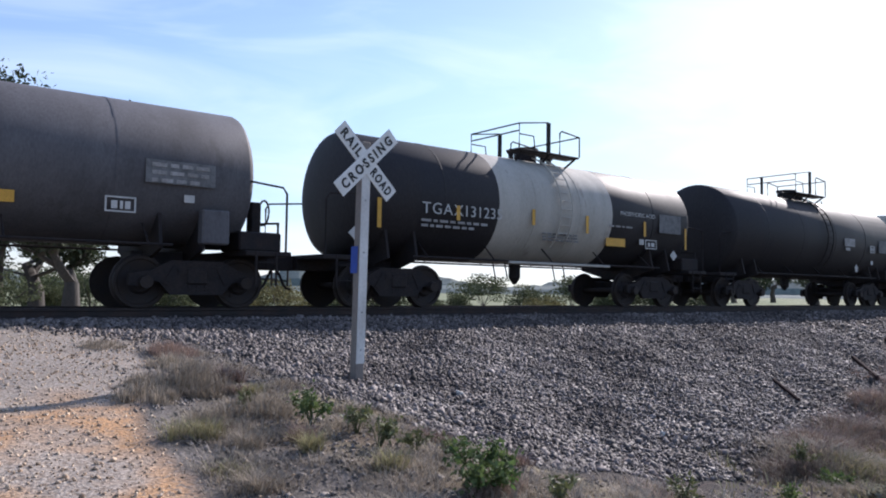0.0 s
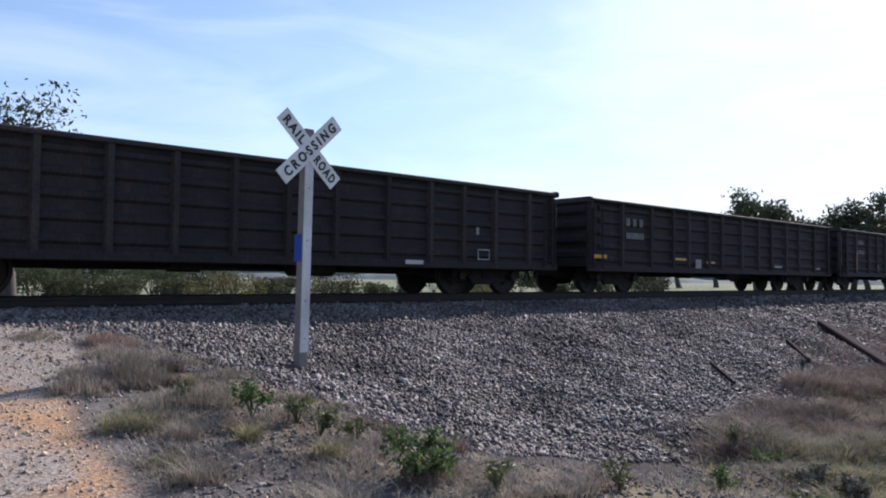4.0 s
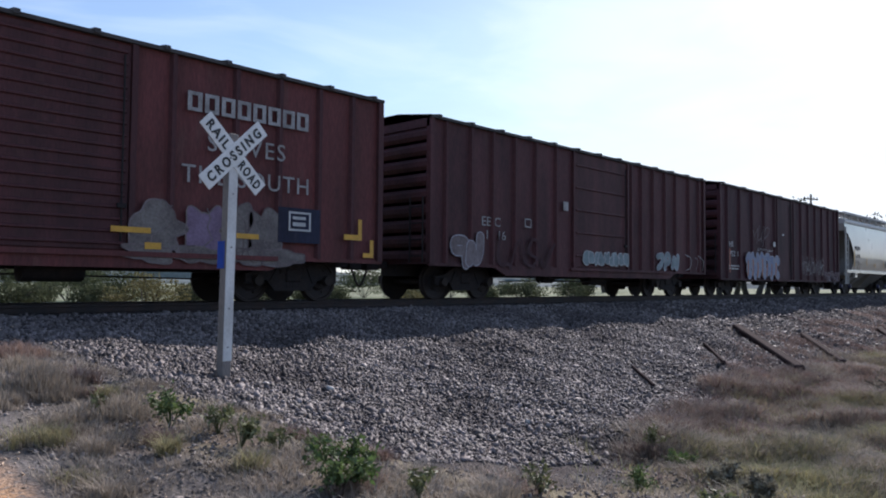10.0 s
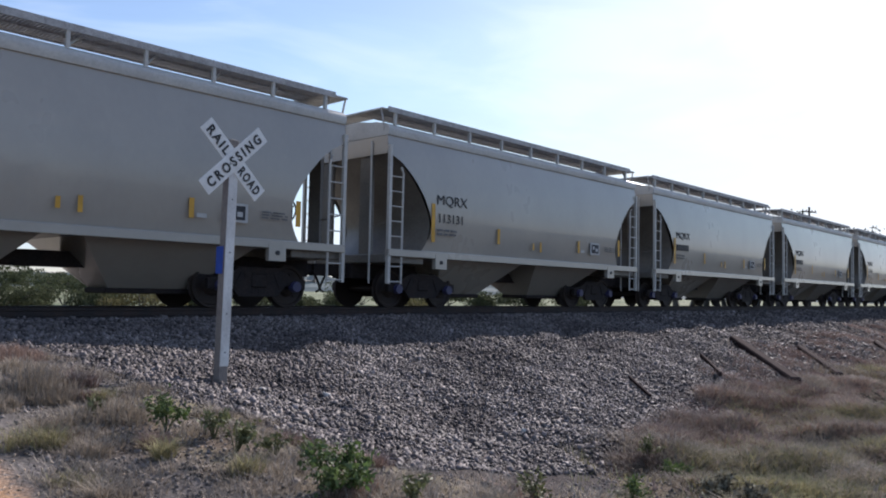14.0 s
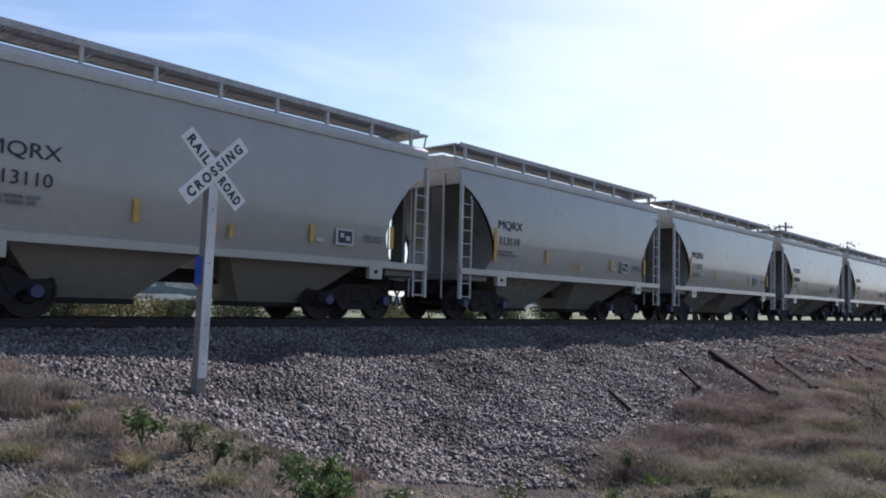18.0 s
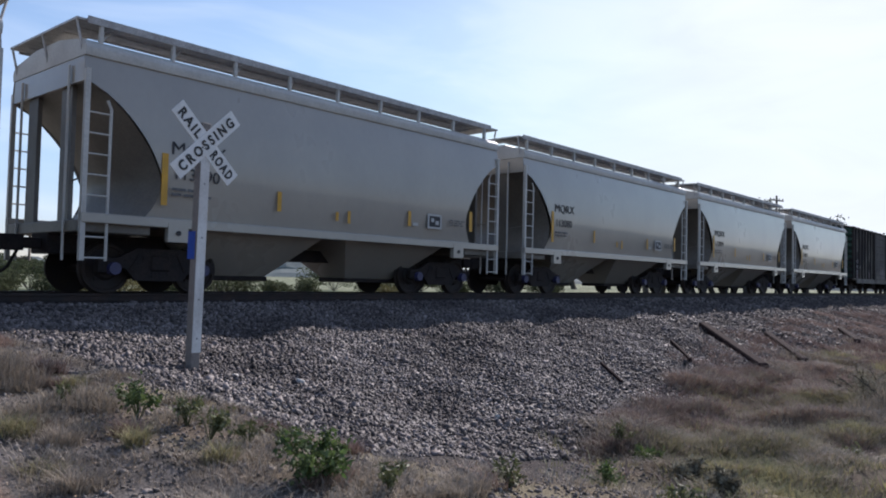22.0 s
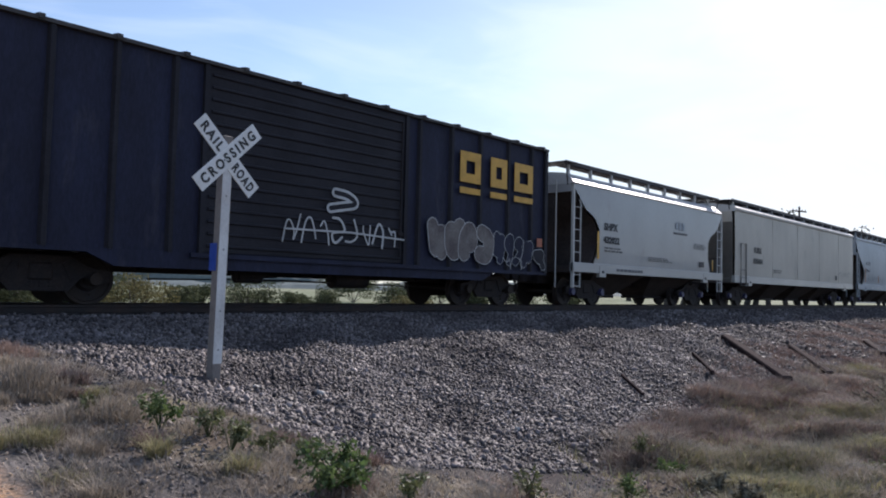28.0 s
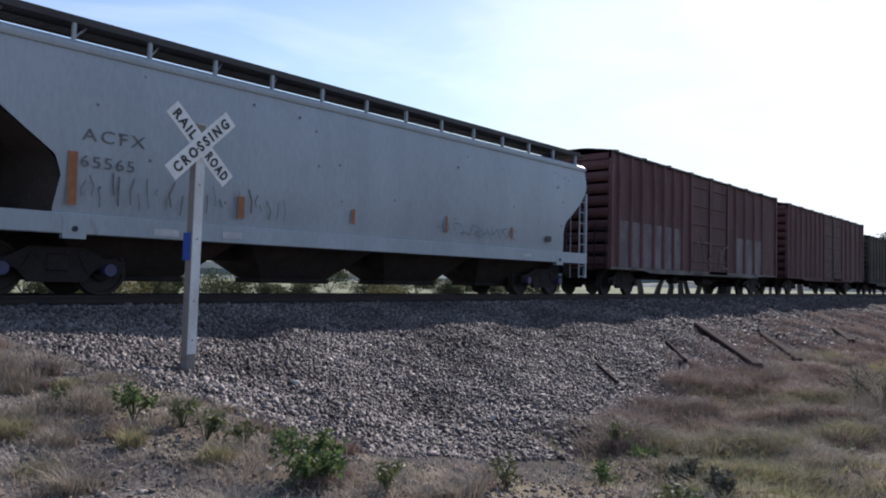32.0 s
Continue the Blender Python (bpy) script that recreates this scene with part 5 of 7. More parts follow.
part("end_drum", made(lathe, [(46.5 - c, 0.05), (46.52 - c, 0.2), (47.0 - c, 0.2), (47.02 - c, 0.05)], "x", 16, (0, -1.2, 1.42)), "tank_white", car)

# gondolas
car, c = gondola("long black steel gondola car with close side posts", 48.25, 64.04, 2.68, [48.5, 49.9, 50.6, 51.7, 52.8, 53.9, 55.0, 56.1, 57.2, 58.5, 59.7, 60.7, 61.75, 62.95, 63.85])
Y = -1.51
marks(car, [(61.16 - c, 61.25 - c, 1.45, 1.68)], "faded_white", Y)
marks(car, [(61.17 - c, 61.57 - c, 0.84, 0.87), (61.17 - c, 61.57 - c, 1.07, 1.1), (61.17 - c, 61.2 - c, 0.87, 1.07), (61.54 - c, 61.57 - c, 0.87, 1.07)], "faded_white", Y - 0.04, "stencil_frame")
marks(car, [(58.95 - c, 59.45 - c, 0.7, 0.79), (49.0 - c, 49.5 - c, 0.7, 0.79)], "mark_white", Y - 0.09, "white_plate")
small_print(car, 50.0 - c, 2.2, 0.5, 3, "faded_white", Y - 0.05, 0.12, 7)
car, c = gondola("black steel gondola car with faint white lettering", 65.38, 81.48, 2.68, [65.5, 66.94, 68.4, 69.6, 70.5, 71.74, 72.58, 73.94, 75.17, 76.15, 77.36, 78.47, 79.85, 81.2])
marks(car, [(67.12 - c, 67.3 - c, 1.98, 2.2), (67.45 - c, 67.62 - c, 1.98, 2.2), (67.78 - c, 67.95 - c, 1.98, 2.2), (67.12 - c, 68.0 - c, 1.6, 1.78)], "mark_grey", Y - 0.05, "faded_marking")
marks(car, [(65.5 - c, 66.2 - c, 1.0, 1.1), (69.7 - c, 70.35 - c, 1.03, 1.1), (71.6 - c, 72.1 - c, 0.96, 1.03)], "yellow_mark", Y - 0.05, "reflector_strip")
marks(car, [(70.9 - c, 71.25 - c, 0.78, 1.08)], "faded_white", Y - 0.05, "notice_plate")
marks(car, [(76.4 - c, 77.0 - c, 0.9, 0.97), (79.9 - c, 80.4 - c, 0.88, 0.95)], "faded_white", Y - 0.05, "pale_patch")
car, c = gondola("black steel gondola car with worn white numbers", 82.29, 98.6, 2.68, [83.03, 84.08, 85.53, 86.58, 87.56, 88.61, 89.65, 90.58, 91.73, 92.75, 93.82, 94.71, 95.65, 97.07, 98.3])
lettering(car, "HSRX", 84.3 - c, 2.08, 0.17, "faded_white", Y - 0.05, 1.15, label="worn white letters")
lettering(car, "115040", 84.2 - c, 1.62, 0.19, "faded_white", Y - 0.05, 1.1, label="worn white numbers")
marks(car, [(84.05 - c, 84.12 - c, 0.9, 1.7)], "reflector_red", -1.605, "reflector_strip")
marks(car, [(86.56 - c, 86.62 - c, 0.9, 1.2), (90.55 - c, 90.61 - c, 0.9, 1.2), (95.6 - c, 95.68 - c, 0.9, 1.5), (82.4 - c, 82.46 - c, 1.1, 2.4)], "faded_white", -1.605, "reflector_strip")
part("corner_rail", made(lambda bm: (tube(bm, [(97.7 - c, -1.62, 1.1), (97.7 - c, -1.62, 2.45)], 0.025), tube(bm, [(98.25 - c, -1.62, 1.1), (98.25 - c, -1.62, 2.45)], 0.025))), "mark_white", car)
car, c = gondola("black gondola car with white graffiti along its side", 100.27, 116.0, 2.68, [100.6, 101.6, 102.74, 103.89, 104.83, 106.07, 107.08, 108.04, 109.2, 110.31, 111.24, 112.29, 113.44, 114.49, 115.8], ridges=3)
lettering(car, "912250", 101.4 - c, 1.75, 0.2, "faded_white", Y - 0.05, 1.25, label="worn white numbers")
marks(car, [(101.95 - c, 102.1 - c, 2.15, 2.35), (102.35 - c, 102.5 - c, 2.15, 2.35)], "faded_white", Y - 0.05)
tag_line(car, 105.0 - c, 114.4 - c, 0.95, 2.1, 12, "faded_block", -1.61, 11, 0.045, 0.1)
tag_line(car, 105.2 - c, 114.0 - c, 1.0, 1.9, 14, "faded_block", -1.608, 12, 0.07, 0.1)
tag_line(car, 113.6 - c, 115.2 - c, 1.1, 2.2, 2, "faded_white", -1.611, 13, 0.05, 0.1)

# box cars
car, c = boxcar("oxide red box car with large worn white lettering and graffiti", 117.3, 132.79, "oxide_red", "roof_dark", [118.0, 119.17, 120.38, 121.51, 122.62, 123.46, 127.7, 129.0, 130.0, 131.0, 131.9], [(123.85, 126.9)], 17, end_mat="oxide_dark", rib_mat="oxide_dark", door_mat="oxide_dark", eave=4.7)
Y = -1.53
word_blocks(car, 8, 118.35 - c, 123.45 - c, 3.52, 4.15, "faded_white", Y - 0.07, 0.16)
lettering(car, "GIVES A GREEN LIGHT TO INNOVATIONS", 118.4 - c, 3.04, 0.17, "faded_white", Y - 0.005, 1.12, label="worn white words")
lettering(car, "53", 119.45 - c, 2.06, 0.46, "faded_white", Y - 0.005, 1.15, label="worn white numbers")
lettering(car, "06", 120.75 - c, 2.06, 0.46, "faded_white", Y - 0.005, 1.15, label="worn white numbers")
lettering(car, "39", 121.9 - c, 2.06, 0.46, "faded_white", Y - 0.005, 1.15, label="worn white numbers")
word_blocks(car, 8, 127.93 - c, 130.7 - c, 3.63, 4.0, "faded_white", Y - 0.07, 0.085)
lettering(car, "SERVES", 128.35 - c, 2.92, 0.34, "faded_white", Y - 0.075, 1.0, label="worn white words", gap=1.2)
lettering(car, "THE SOUTH", 127.85 - c, 2.28, 0.34, "faded_white", Y - 0.075, 1.0, label="worn white words", gap=1.12)
throw_up(car, 118.15 - c, 122.75 - c, 0.72, 1.98, 8, "mark_white", "paint_mauve", -1.604, 27, 0.26, 0.024, slant=0.05)
for a, b, k, m in ((126.95, 127.95, 22, "paint_tan"), (128.0, 128.75, 23, "paint_lilac"), (128.75, 129.35, 24, "paint_tan"), (129.3, 130.0, 25, "paint_tan")):
    scrawl(car, a - c, b - c, 0.85, 1.95, 1, "faded_block", -1.607, k, 0.03, m)
scrawl(car, 126.8 - c, 130.6 - c, 0.75, 1.1, 4, "faded_block", -1.611, 26, 0.03, "paint_tan")
marks(car, [(129.95 - c, 131.0 - c, 1.25, 1.98)], "boxcar_blue", -1.611, "notice_panel")
marks(car, [(130.2 - c, 130.75 - c, 1.5, 1.54), (130.2 - c, 130.75 - c, 1.86, 1.9), (130.2 - c, 130.24 - c, 1.54, 1.86), (130.71 - c, 130.75 - c, 1.54, 1.86), (130.3 - c, 130.62 - c, 1.6, 1.68), (130.3 - c, 130.62 - c, 1.74, 1.8)], "mark_white", -1.62, "stencil_frame")
marks(car, [(131.65 - c, 132.15 - c, 1.38, 1.5), (132.05 - c, 132.15 - c, 1.5, 1.85)], "yellow_mark", -1.615, "corner_mark")
marks(car, [(126.6 - c, 127.3 - c, 1.28, 1.38), (129.0 - c, 129.5 - c, 1.28, 1.38)], "yellow_mark", -1.62, "reflector_strip")
marks(car, [(118.4 - c, 118.52 - c, 1.35, 1.8), (118.52 - c, 118.95 - c, 1.35, 1.47), (123.0 - c, 123.4 - c, 1.1, 1.2), (127.2 - c, 127.5 - c, 1.0, 1.12), (132.2 - c, 132.5 - c, 1.0, 1.1), (132.4 - c, 132.5 - c, 1.1, 1.4)], "yellow_mark", -1.615, "reflector_strip")
small_print(car, 119.7 - c, 1.65, 0.9, 3, "mark_white", -1.615, 0.06, 8)
marks(car, [(119.6 - c, 120.7 - c, 1.1, 1.85)], "mark_black", -1.611, "notice_panel")
car, c = boxcar("dark oxide red box car with patches of graffiti", 134.41, 149.86, "oxide_dark", "roof_dark", [135.02, 135.98, 136.86, 137.82, 138.79, 139.8, 144.2, 144.88, 145.71, 146.6, 147.43, 148.52, 149.38], [(140.77, 143.85)], 5, eave=4.65)
lettering(car, "EE C", 136.4 - c, 2.0, 0.25, "faded_white", Y - 0.005, 1.15, label="worn white letters")
lettering(car, "11 16", 136.55 - c, 1.64, 0.25, "faded_white", Y - 0.005, 1.1, label="worn white numbers")
marks(car, [(138.2 - c, 138.5 - c, 2.05, 2.08), (138.2 - c, 138.5 - c, 2.27, 2.3), (138.2 - c, 138.23 - c, 2.08, 2.27), (138.47 - c, 138.5 - c, 2.08, 2.27), (140.1 - c, 140.35 - c, 2.68, 2.95)], "faded_white", Y - 0.07, "stencil_frame")
throw_up(car, 135.1 - c, 136.4 - c, 0.8, 1.8, 2, "paint_silver", "faded_block", -1.604, 31, 0.28, 0.03)
tag_line(car, 137.0 - c, 139.4 - c, 0.85, 1.8, 4, "paint_mauve", -1.608, 32, 0.1)
throw_up(car, 141.2 - c, 143.8 - c, 1.05, 1.5, 9, "mark_white", "paint_teal", -1.604, 36, 0.16, 0.025)
throw_up(car, 145.9 - c, 147.5 - c, 0.95, 1.65, 3, "paint_silver", "paint_teal", -1.604, 34, 0.2, 0.03)
tag_line(car, 148.0 - c, 149.6 - c, 1.0, 1.6, 3, "faded_white", -1.608, 35, 0.03)
car, c = boxcar("dark red box car with blue and white graffiti", 151.33, 167.22, "oxide_deep", "roof_dark", [152.1, 153.4, 154.8, 156.2, 157.5, 160.0, 161.1, 162.2, 163.3, 164.4, 165.5, 166.5], [(157.85, 159.6)], 0, eave=4.72, base=0.72, belly=0.66, seams=8)
lettering(car, "HS", 152.35 - c, 2.1, 0.22, "mark_white", Y - 0.005, 1.15, label="white letters")
lettering(car, "752  1", 152.37 - c, 1.7, 0.22, "mark_white", Y - 0.005, 1.2, label="white numbers")
small_print(car, 152.3 - c, 1.25, 1.2, 2, "mark_white", Y - 0.005, 0.06, 9)
throw_up(car, 154.0 - c, 157.75 - c, 0.72, 1.95, 7, "paint_silver", "paint_blue", -1.604, 47, 0.34, 0.03, "paint_orange")
tag_line(car, 154.6 - c, 156.6 - c, 2.2, 3.15, 3, "faded_block", -1.608, 42, 0.04)
tag_line(car, 155.2 - c, 157.0 - c, 2.02, 2.14, 6, "faded_white", -1.608, 45, 0.03)
tag_line(car, 160.9 - c, 164.3 - c, 1.0, 1.95, 13, "faded_block", -1.606, 43, 0.05)
tag_line(car, 161.0 - c, 164.2 - c, 1.05, 1.7, 15, "faded_white", -1.622, 46, 0.025)
throw_up(car, 164.6 - c, 167.1 - c, 0.74, 1.25, 5, "paint_silver", "oxide_dark", -1.604, 44, 0.12, 0.025)
marks(car, [(152.16 - c, 152.24 - c, 1.0, 2.0)], "reflector_red", -1.615, "reflector_strip")
marks(car, [(157.15 - c, 157.4 - c, 2.28, 2.5), (158.3 - c, 158.55 - c, 2.85, 2.93)], "mark_white", -1.615, "notice_plate")

# light grey two-bay hoppers
CUT = oval_cut(1.42, 2.12, 1.64, 1.42)
proto, c0 = hopper("light grey covered hopper car with two bays", 168.72, 180.2, "hopper_grey", "hopper_rim", CUT, [(-3.75, -2.75, -1.2, -0.3), (0.3, 1.2, 2.75, 3.75)], top=4.41, cut_top=3.86, rim_deep=0.2, board_z=4.85)
DIGITS = ["113130", "113131", "", "", "113110", "113119", "113105", "", "113090", "113080", "113099", "113026"]
HOPPERS = [proto]
for k in range(1, 12):
    c = scaled(184.1 + 13.622 * k)
    car = copy_thing(proto, pose(c, TRACK_Y, RAIL_Z))
    HOPPERS.append(car)
    MOVING.append((car, c, MOVING[11][2]))
    for t in car.children:
        for w in t.children:
            if w.name.startswith("wheelset"):
                WHEELS.append((w, car, t.location.x + w.location.x, w.location.x))
for k, car in enumerate(HOPPERS):
    Y = -1.61
    lettering(car, "MQRX", -4.2, 2.66, 0.25, "mark_black", Y, 1.1, label="black stencilled letters")
    if DIGITS[k]:
        lettering(car, DIGITS[k], -4.15, 2.2, 0.23, "mark_black", Y, 1.0, label="black stencilled numbers")
    else:
        marks(car, [(-4.15 + 0.17 * j, -4.03 + 0.17 * j, 2.2, 2.43) for j in range(6)], "mark_black", Y, "stencilled_bars")
    marks(car, [(-4.36, -4.24, 1.68, 2.66), (-1.82, -1.72, 1.78, 2.2), (0.1, 0.18, 1.66, 1.95), (2.05, 2.15, 1.74, 2.12), (4.4, 4.52, 1.75, 2.3), (-0.25, -0.17, 1.7, 1.9)], "yellow_mark", Y, "reflector_strip")
    marks(car, [(2.76, 3.28, 1.73, 2.11)], "mark_white", Y + 0.003, "stencil_frame", "white square stencil border")
    marks(car, [(2.82, 3.22, 1.78, 2.06)], "mark_black", Y - 0.003, "stencil_frame", "black square stencil")
    marks(car, [(2.88, 2.98, 1.9, 2.0), (3.04, 3.16, 1.84, 1.94), (2.2, 2.4, 1.76, 1.84)], "mark_white", Y - 0.008)
    small_print(car, -4.15, 1.98, 0.8, 2, "mark_grey", Y, 0.05, 60 + k)
    small_print(car, 3.6, 1.98, 0.6, 3, "mark_grey", Y, 0.03, 80 + k)

# green-ended box car, blue box car
car, c = boxcar("weathered olive box car with a green end", 322.99, 339.05, "boxcar_olive", "roof_dark", [323.74, 324.69, 325.63, 326.46, 327.34, 328.18, 329.0, 334.01, 334.89, 335.75, 336.57, 337.4, 338.27], [(329.5, 333.1)], 6, end_mat="boxcar_green", sill_mat="pale_sill", rib_mat="black_iron", door_mat="door_grey", eave=4.68, belly=0.78, end_ridges=8, base=1.08, deep_sill=(0.9, 1.0))
Y = -1.53
lettering(car, "NS", 324.05 - c, 2.2, 0.24, "faded_white", Y - 0.005, 1.1, label="worn white letters", gap=1.3)
lettering(car, "305", 323.9 - c, 1.82, 0.22, "faded_white", Y - 0.005, 1.15, label="worn white numbers", gap=1.1)
lettering(car, "50", 324.95 - c, 1.84, 0.2, "faded_white", Y - 0.005, 1.1, label="worn white numbers", gap=1.1)
small_print(car, 323.95 - c, 1.6, 0.5, 2, "faded_white", Y - 0.005, 0.06, 12)
marks(car, [(323.1 - c, 323.17 - c, 1.3, 2.3)], "boxcar_green", -1.61, "green_patch")
for k, (a, b) in enumerate(((323.82, 324.6), (325.72, 326.38), (326.54, 327.26), (327.42, 328.1), (328.26, 328.92), (329.6, 331.2), (331.25, 333.0), (334.1, 334.8), (334.97, 335.67), (335.83, 336.49), (336.65, 337.32), (337.48, 338.19))):
    blotch(car, a - c, b - c, 1.14, 1.75 + 0.8 * ((k * 7) % 5) / 4, "panel_pale" if k % 3 else "faded_block", -1.566 if 5 <= k <= 6 else -1.524, 50 + k)
tag_line(car, 334.2 - c, 338.4 - c, 1.1, 2.2, 6, "faded_block", -1.608, 53, 0.05)
for a, b, z0, z1, m in ((324.75, 325.57, 1.95, 4.45, "black_iron"), (325.7, 326.4, 2.5, 4.45, "black_iron"), (326.52, 327.27, 1.15, 3.6, "panel_pale"), (327.42, 328.1, 2.4, 4.4, "panel_pale"), (328.25, 328.93, 1.2, 3.9, "panel_pale"), (323.8, 324.6, 3.0, 4.45, "panel_pale"), (334.1, 334.82, 1.2, 4.3, "panel_pale"), (335.82, 336.5, 1.4, 4.0, "panel_pale"), (337.47, 338.2, 1.2, 4.4, "panel_pale"), (334.96, 335.68, 2.0, 4.45, "black_iron")):
    blotch(car, a - c, b - c, z0, z1, m, -1.5225, int(a * 10))
part("end_number", made(flat_shape, [(-0.3 + 0.13 * k, -0.21 + 0.13 * k, 4.25, 4.38) for k in range(5)]), "faded_white", car, at=pose(-8.12, -0.95, 0, 0, 0, -90))
car, c = boxcar("dark blue box car with yellow painted blocks and white graffiti", 340.9, 356.98, "boxcar_blue", "roof_dark", [341.6, 342.7, 343.8, 344.9, 351.45, 352.64, 353.83, 355.07, 356.19], [(345.6, 350.9)], 15, end_mat="boxcar_dark", rib_mat="boxcar_dark", door_mat="boxcar_dark", eave=4.72, belly=0.7, base=0.98)
Y = -1.6
for a, b in ((352.92, 353.76), (354.2, 354.93), (355.28, 356.17)):
    w = 0.24
    zt, zb = 4.1, 3.28
    shapes = [(a, a + w, zb, zt), (b - w, b, zb, zt), (a + w, b - w, zt - w, zt), (a + w, b - w, zb, zb + w)]
    marks(car, [(p - c, q - c, r, s) for p, q, r, s in shapes], "yellow_mark", Y - 0.01, "painted_block", "large yellow painted block")
    marks(car, [(a - c, b - c, 2.98, 3.14)], "yellow_mark", Y - 0.01, "yellow_bar")
tag_line(car, 347.4 - c, 350.6 - c, 1.35, 1.95, 8, "mark_white", -1.606, 61, 0.05, 0.1)
part("graffiti", made(fat_line, [(347.4 - c, 1.62), (349.2 - c, 1.66), (350.9 - c, 1.6)], 0.04, -1.618), "mark_white", car, "quick sprayed line")
throw_up(car, 348.6 - c, 349.35 - c, 2.1, 2.6, 1, "mark_white", "boxcar_dark", -1.604, 62, 0.12, 0.06)
throw_up(car, 351.8 - c, 354.3 - c, 1.12, 2.25, 4, "mark_white", "paint_tan", -1.604, 63, 0.42, 0.02)
throw_up(car, 354.35 - c, 356.1 - c, 1.12, 2.1, 4, "mark_white", "boxcar_blue", -1.604, 64, 0.26, 0.016, slant=0.12)
throw_up(car, 356.2 - c, 356.75 - c, 1.08, 1.68, 1, "mark_white", "boxcar_dark", -1.612, 66, 0.2, 0.018)
tag_line(car, 354.7 - c, 355.6 - c, 1.05, 1.4, 2, "mark_white", -1.632, 68, 0.022, 0.1)
marks(car, [(356.42 - c, 356.68 - c, 1.75, 2.0)], "reflector_red", -1.615, "reflector_plate")

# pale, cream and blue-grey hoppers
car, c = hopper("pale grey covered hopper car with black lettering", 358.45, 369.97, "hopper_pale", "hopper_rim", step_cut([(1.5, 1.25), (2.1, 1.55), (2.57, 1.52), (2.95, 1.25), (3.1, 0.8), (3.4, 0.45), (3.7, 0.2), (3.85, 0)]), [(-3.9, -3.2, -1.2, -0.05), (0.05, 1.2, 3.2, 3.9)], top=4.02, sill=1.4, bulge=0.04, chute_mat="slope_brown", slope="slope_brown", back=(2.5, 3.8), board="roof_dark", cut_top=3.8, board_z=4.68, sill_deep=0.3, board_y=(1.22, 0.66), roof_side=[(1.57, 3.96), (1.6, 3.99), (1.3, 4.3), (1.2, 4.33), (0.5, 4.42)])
Y = -1.61
lettering(car, "SHPX", 360.25 - c, 2.58, 0.24, "mark_black", Y, 1.05, label="black letters", bold=0.012)
lettering(car, "432022", 360.22 - c, 2.14, 0.22, "mark_black", Y, 1.1, label="black numbers", bold=0.012)
small_print(car, 360.3 - c, 1.95, 1.2, 2, "mark_grey", Y, 0.05, 14)
marks(car, [(359.82 - c, 359.95 - c, 1.58, 2.5), (368.85 - c, 368.93 - c, 1.5, 1.95)], "yellow_mark", Y, "reflector_strip")
marks(car, [(365.5 - c, 365.7 - c, 2.98, 3.28), (365.78 - c, 365.98 - c, 2.98, 3.28), (366.06 - c, 366.26 - c, 2.98, 3.28)], "hopper_blue", Y, "logo_blocks", "plain grey-blue logo blocks")
marks(car, [(365.35 - c, 366.5 - c, 2.8, 2.88)], "mark_grey", Y, "logo_bar")
marks(car, [(367.6 - c, 368.05 - c, 1.6, 1.82)], "mark_black", Y, "stencil_frame")
small_print(car, 363.3 - c, 1.78, 1.9, 3, "mark_grey", Y, 0.03, 15)
small_print(car, 361.1 - c, 1.2, 1.8, 1, "mark_grey", Y, 0.09, 16)
small_print(car, 367.1 - c, 2.5, 1.1, 4, "mark_grey", Y, 0.03, 17)
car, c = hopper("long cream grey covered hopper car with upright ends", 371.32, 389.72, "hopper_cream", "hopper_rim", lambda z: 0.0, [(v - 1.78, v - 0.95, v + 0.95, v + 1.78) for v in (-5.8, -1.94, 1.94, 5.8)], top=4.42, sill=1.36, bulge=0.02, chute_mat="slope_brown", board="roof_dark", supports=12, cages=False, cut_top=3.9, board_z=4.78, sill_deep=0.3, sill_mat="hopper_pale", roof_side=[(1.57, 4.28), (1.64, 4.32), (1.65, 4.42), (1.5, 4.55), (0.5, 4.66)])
part("side_step", made(lambda bm: (tube(bm, [(-8.6, -1.63, 1.0), (-8.6, -1.63, 2.85), (-8.0, -1.63, 2.85), (-8.0, -1.63, 0.9)], 0.025), [tube(bm, [(-8.6, -1.63, z), (-8.0, -1.63, z)], 0.016) for z in (0.95, 1.3, 1.65)])), "mark_grey", car)
for x in (-4.6, -1.0, 2.6, 6.2):
    part("side_seam", made(box, x - 0.01, x + 0.01, -1.603, -1.59, 1.4, 4.28), "hopper_cream", car)
lettering(car, "FURX", 373.5 - c, 2.5, 0.26, "mark_black", Y, 1.0, label="black letters", bold=0.01)
lettering(car, "870104", 373.45 - c, 2.0, 0.24, "mark_black", Y, 1.08, label="black numbers", bold=0.01)
tag_line(car, 386.4 - c, 389.0 - c, 1.8, 2.1, 8, "mark_grey", -1.606, 71, 0.018, 0.2)
marks(car, [(386.0 - c, 386.35 - c, 1.55, 1.8)], "mark_black", Y, "stencil_frame")
small_print(car, 376.0 - c, 1.75, 1.2, 2, "mark_grey", Y, 0.05, 18)
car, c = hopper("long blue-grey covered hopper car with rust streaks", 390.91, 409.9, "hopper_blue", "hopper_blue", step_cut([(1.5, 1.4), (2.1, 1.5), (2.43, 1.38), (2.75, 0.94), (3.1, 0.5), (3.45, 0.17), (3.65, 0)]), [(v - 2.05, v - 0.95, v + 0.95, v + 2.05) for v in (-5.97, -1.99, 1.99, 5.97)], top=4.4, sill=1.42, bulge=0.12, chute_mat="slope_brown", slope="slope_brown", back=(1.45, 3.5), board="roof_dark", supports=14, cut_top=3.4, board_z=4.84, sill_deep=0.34)
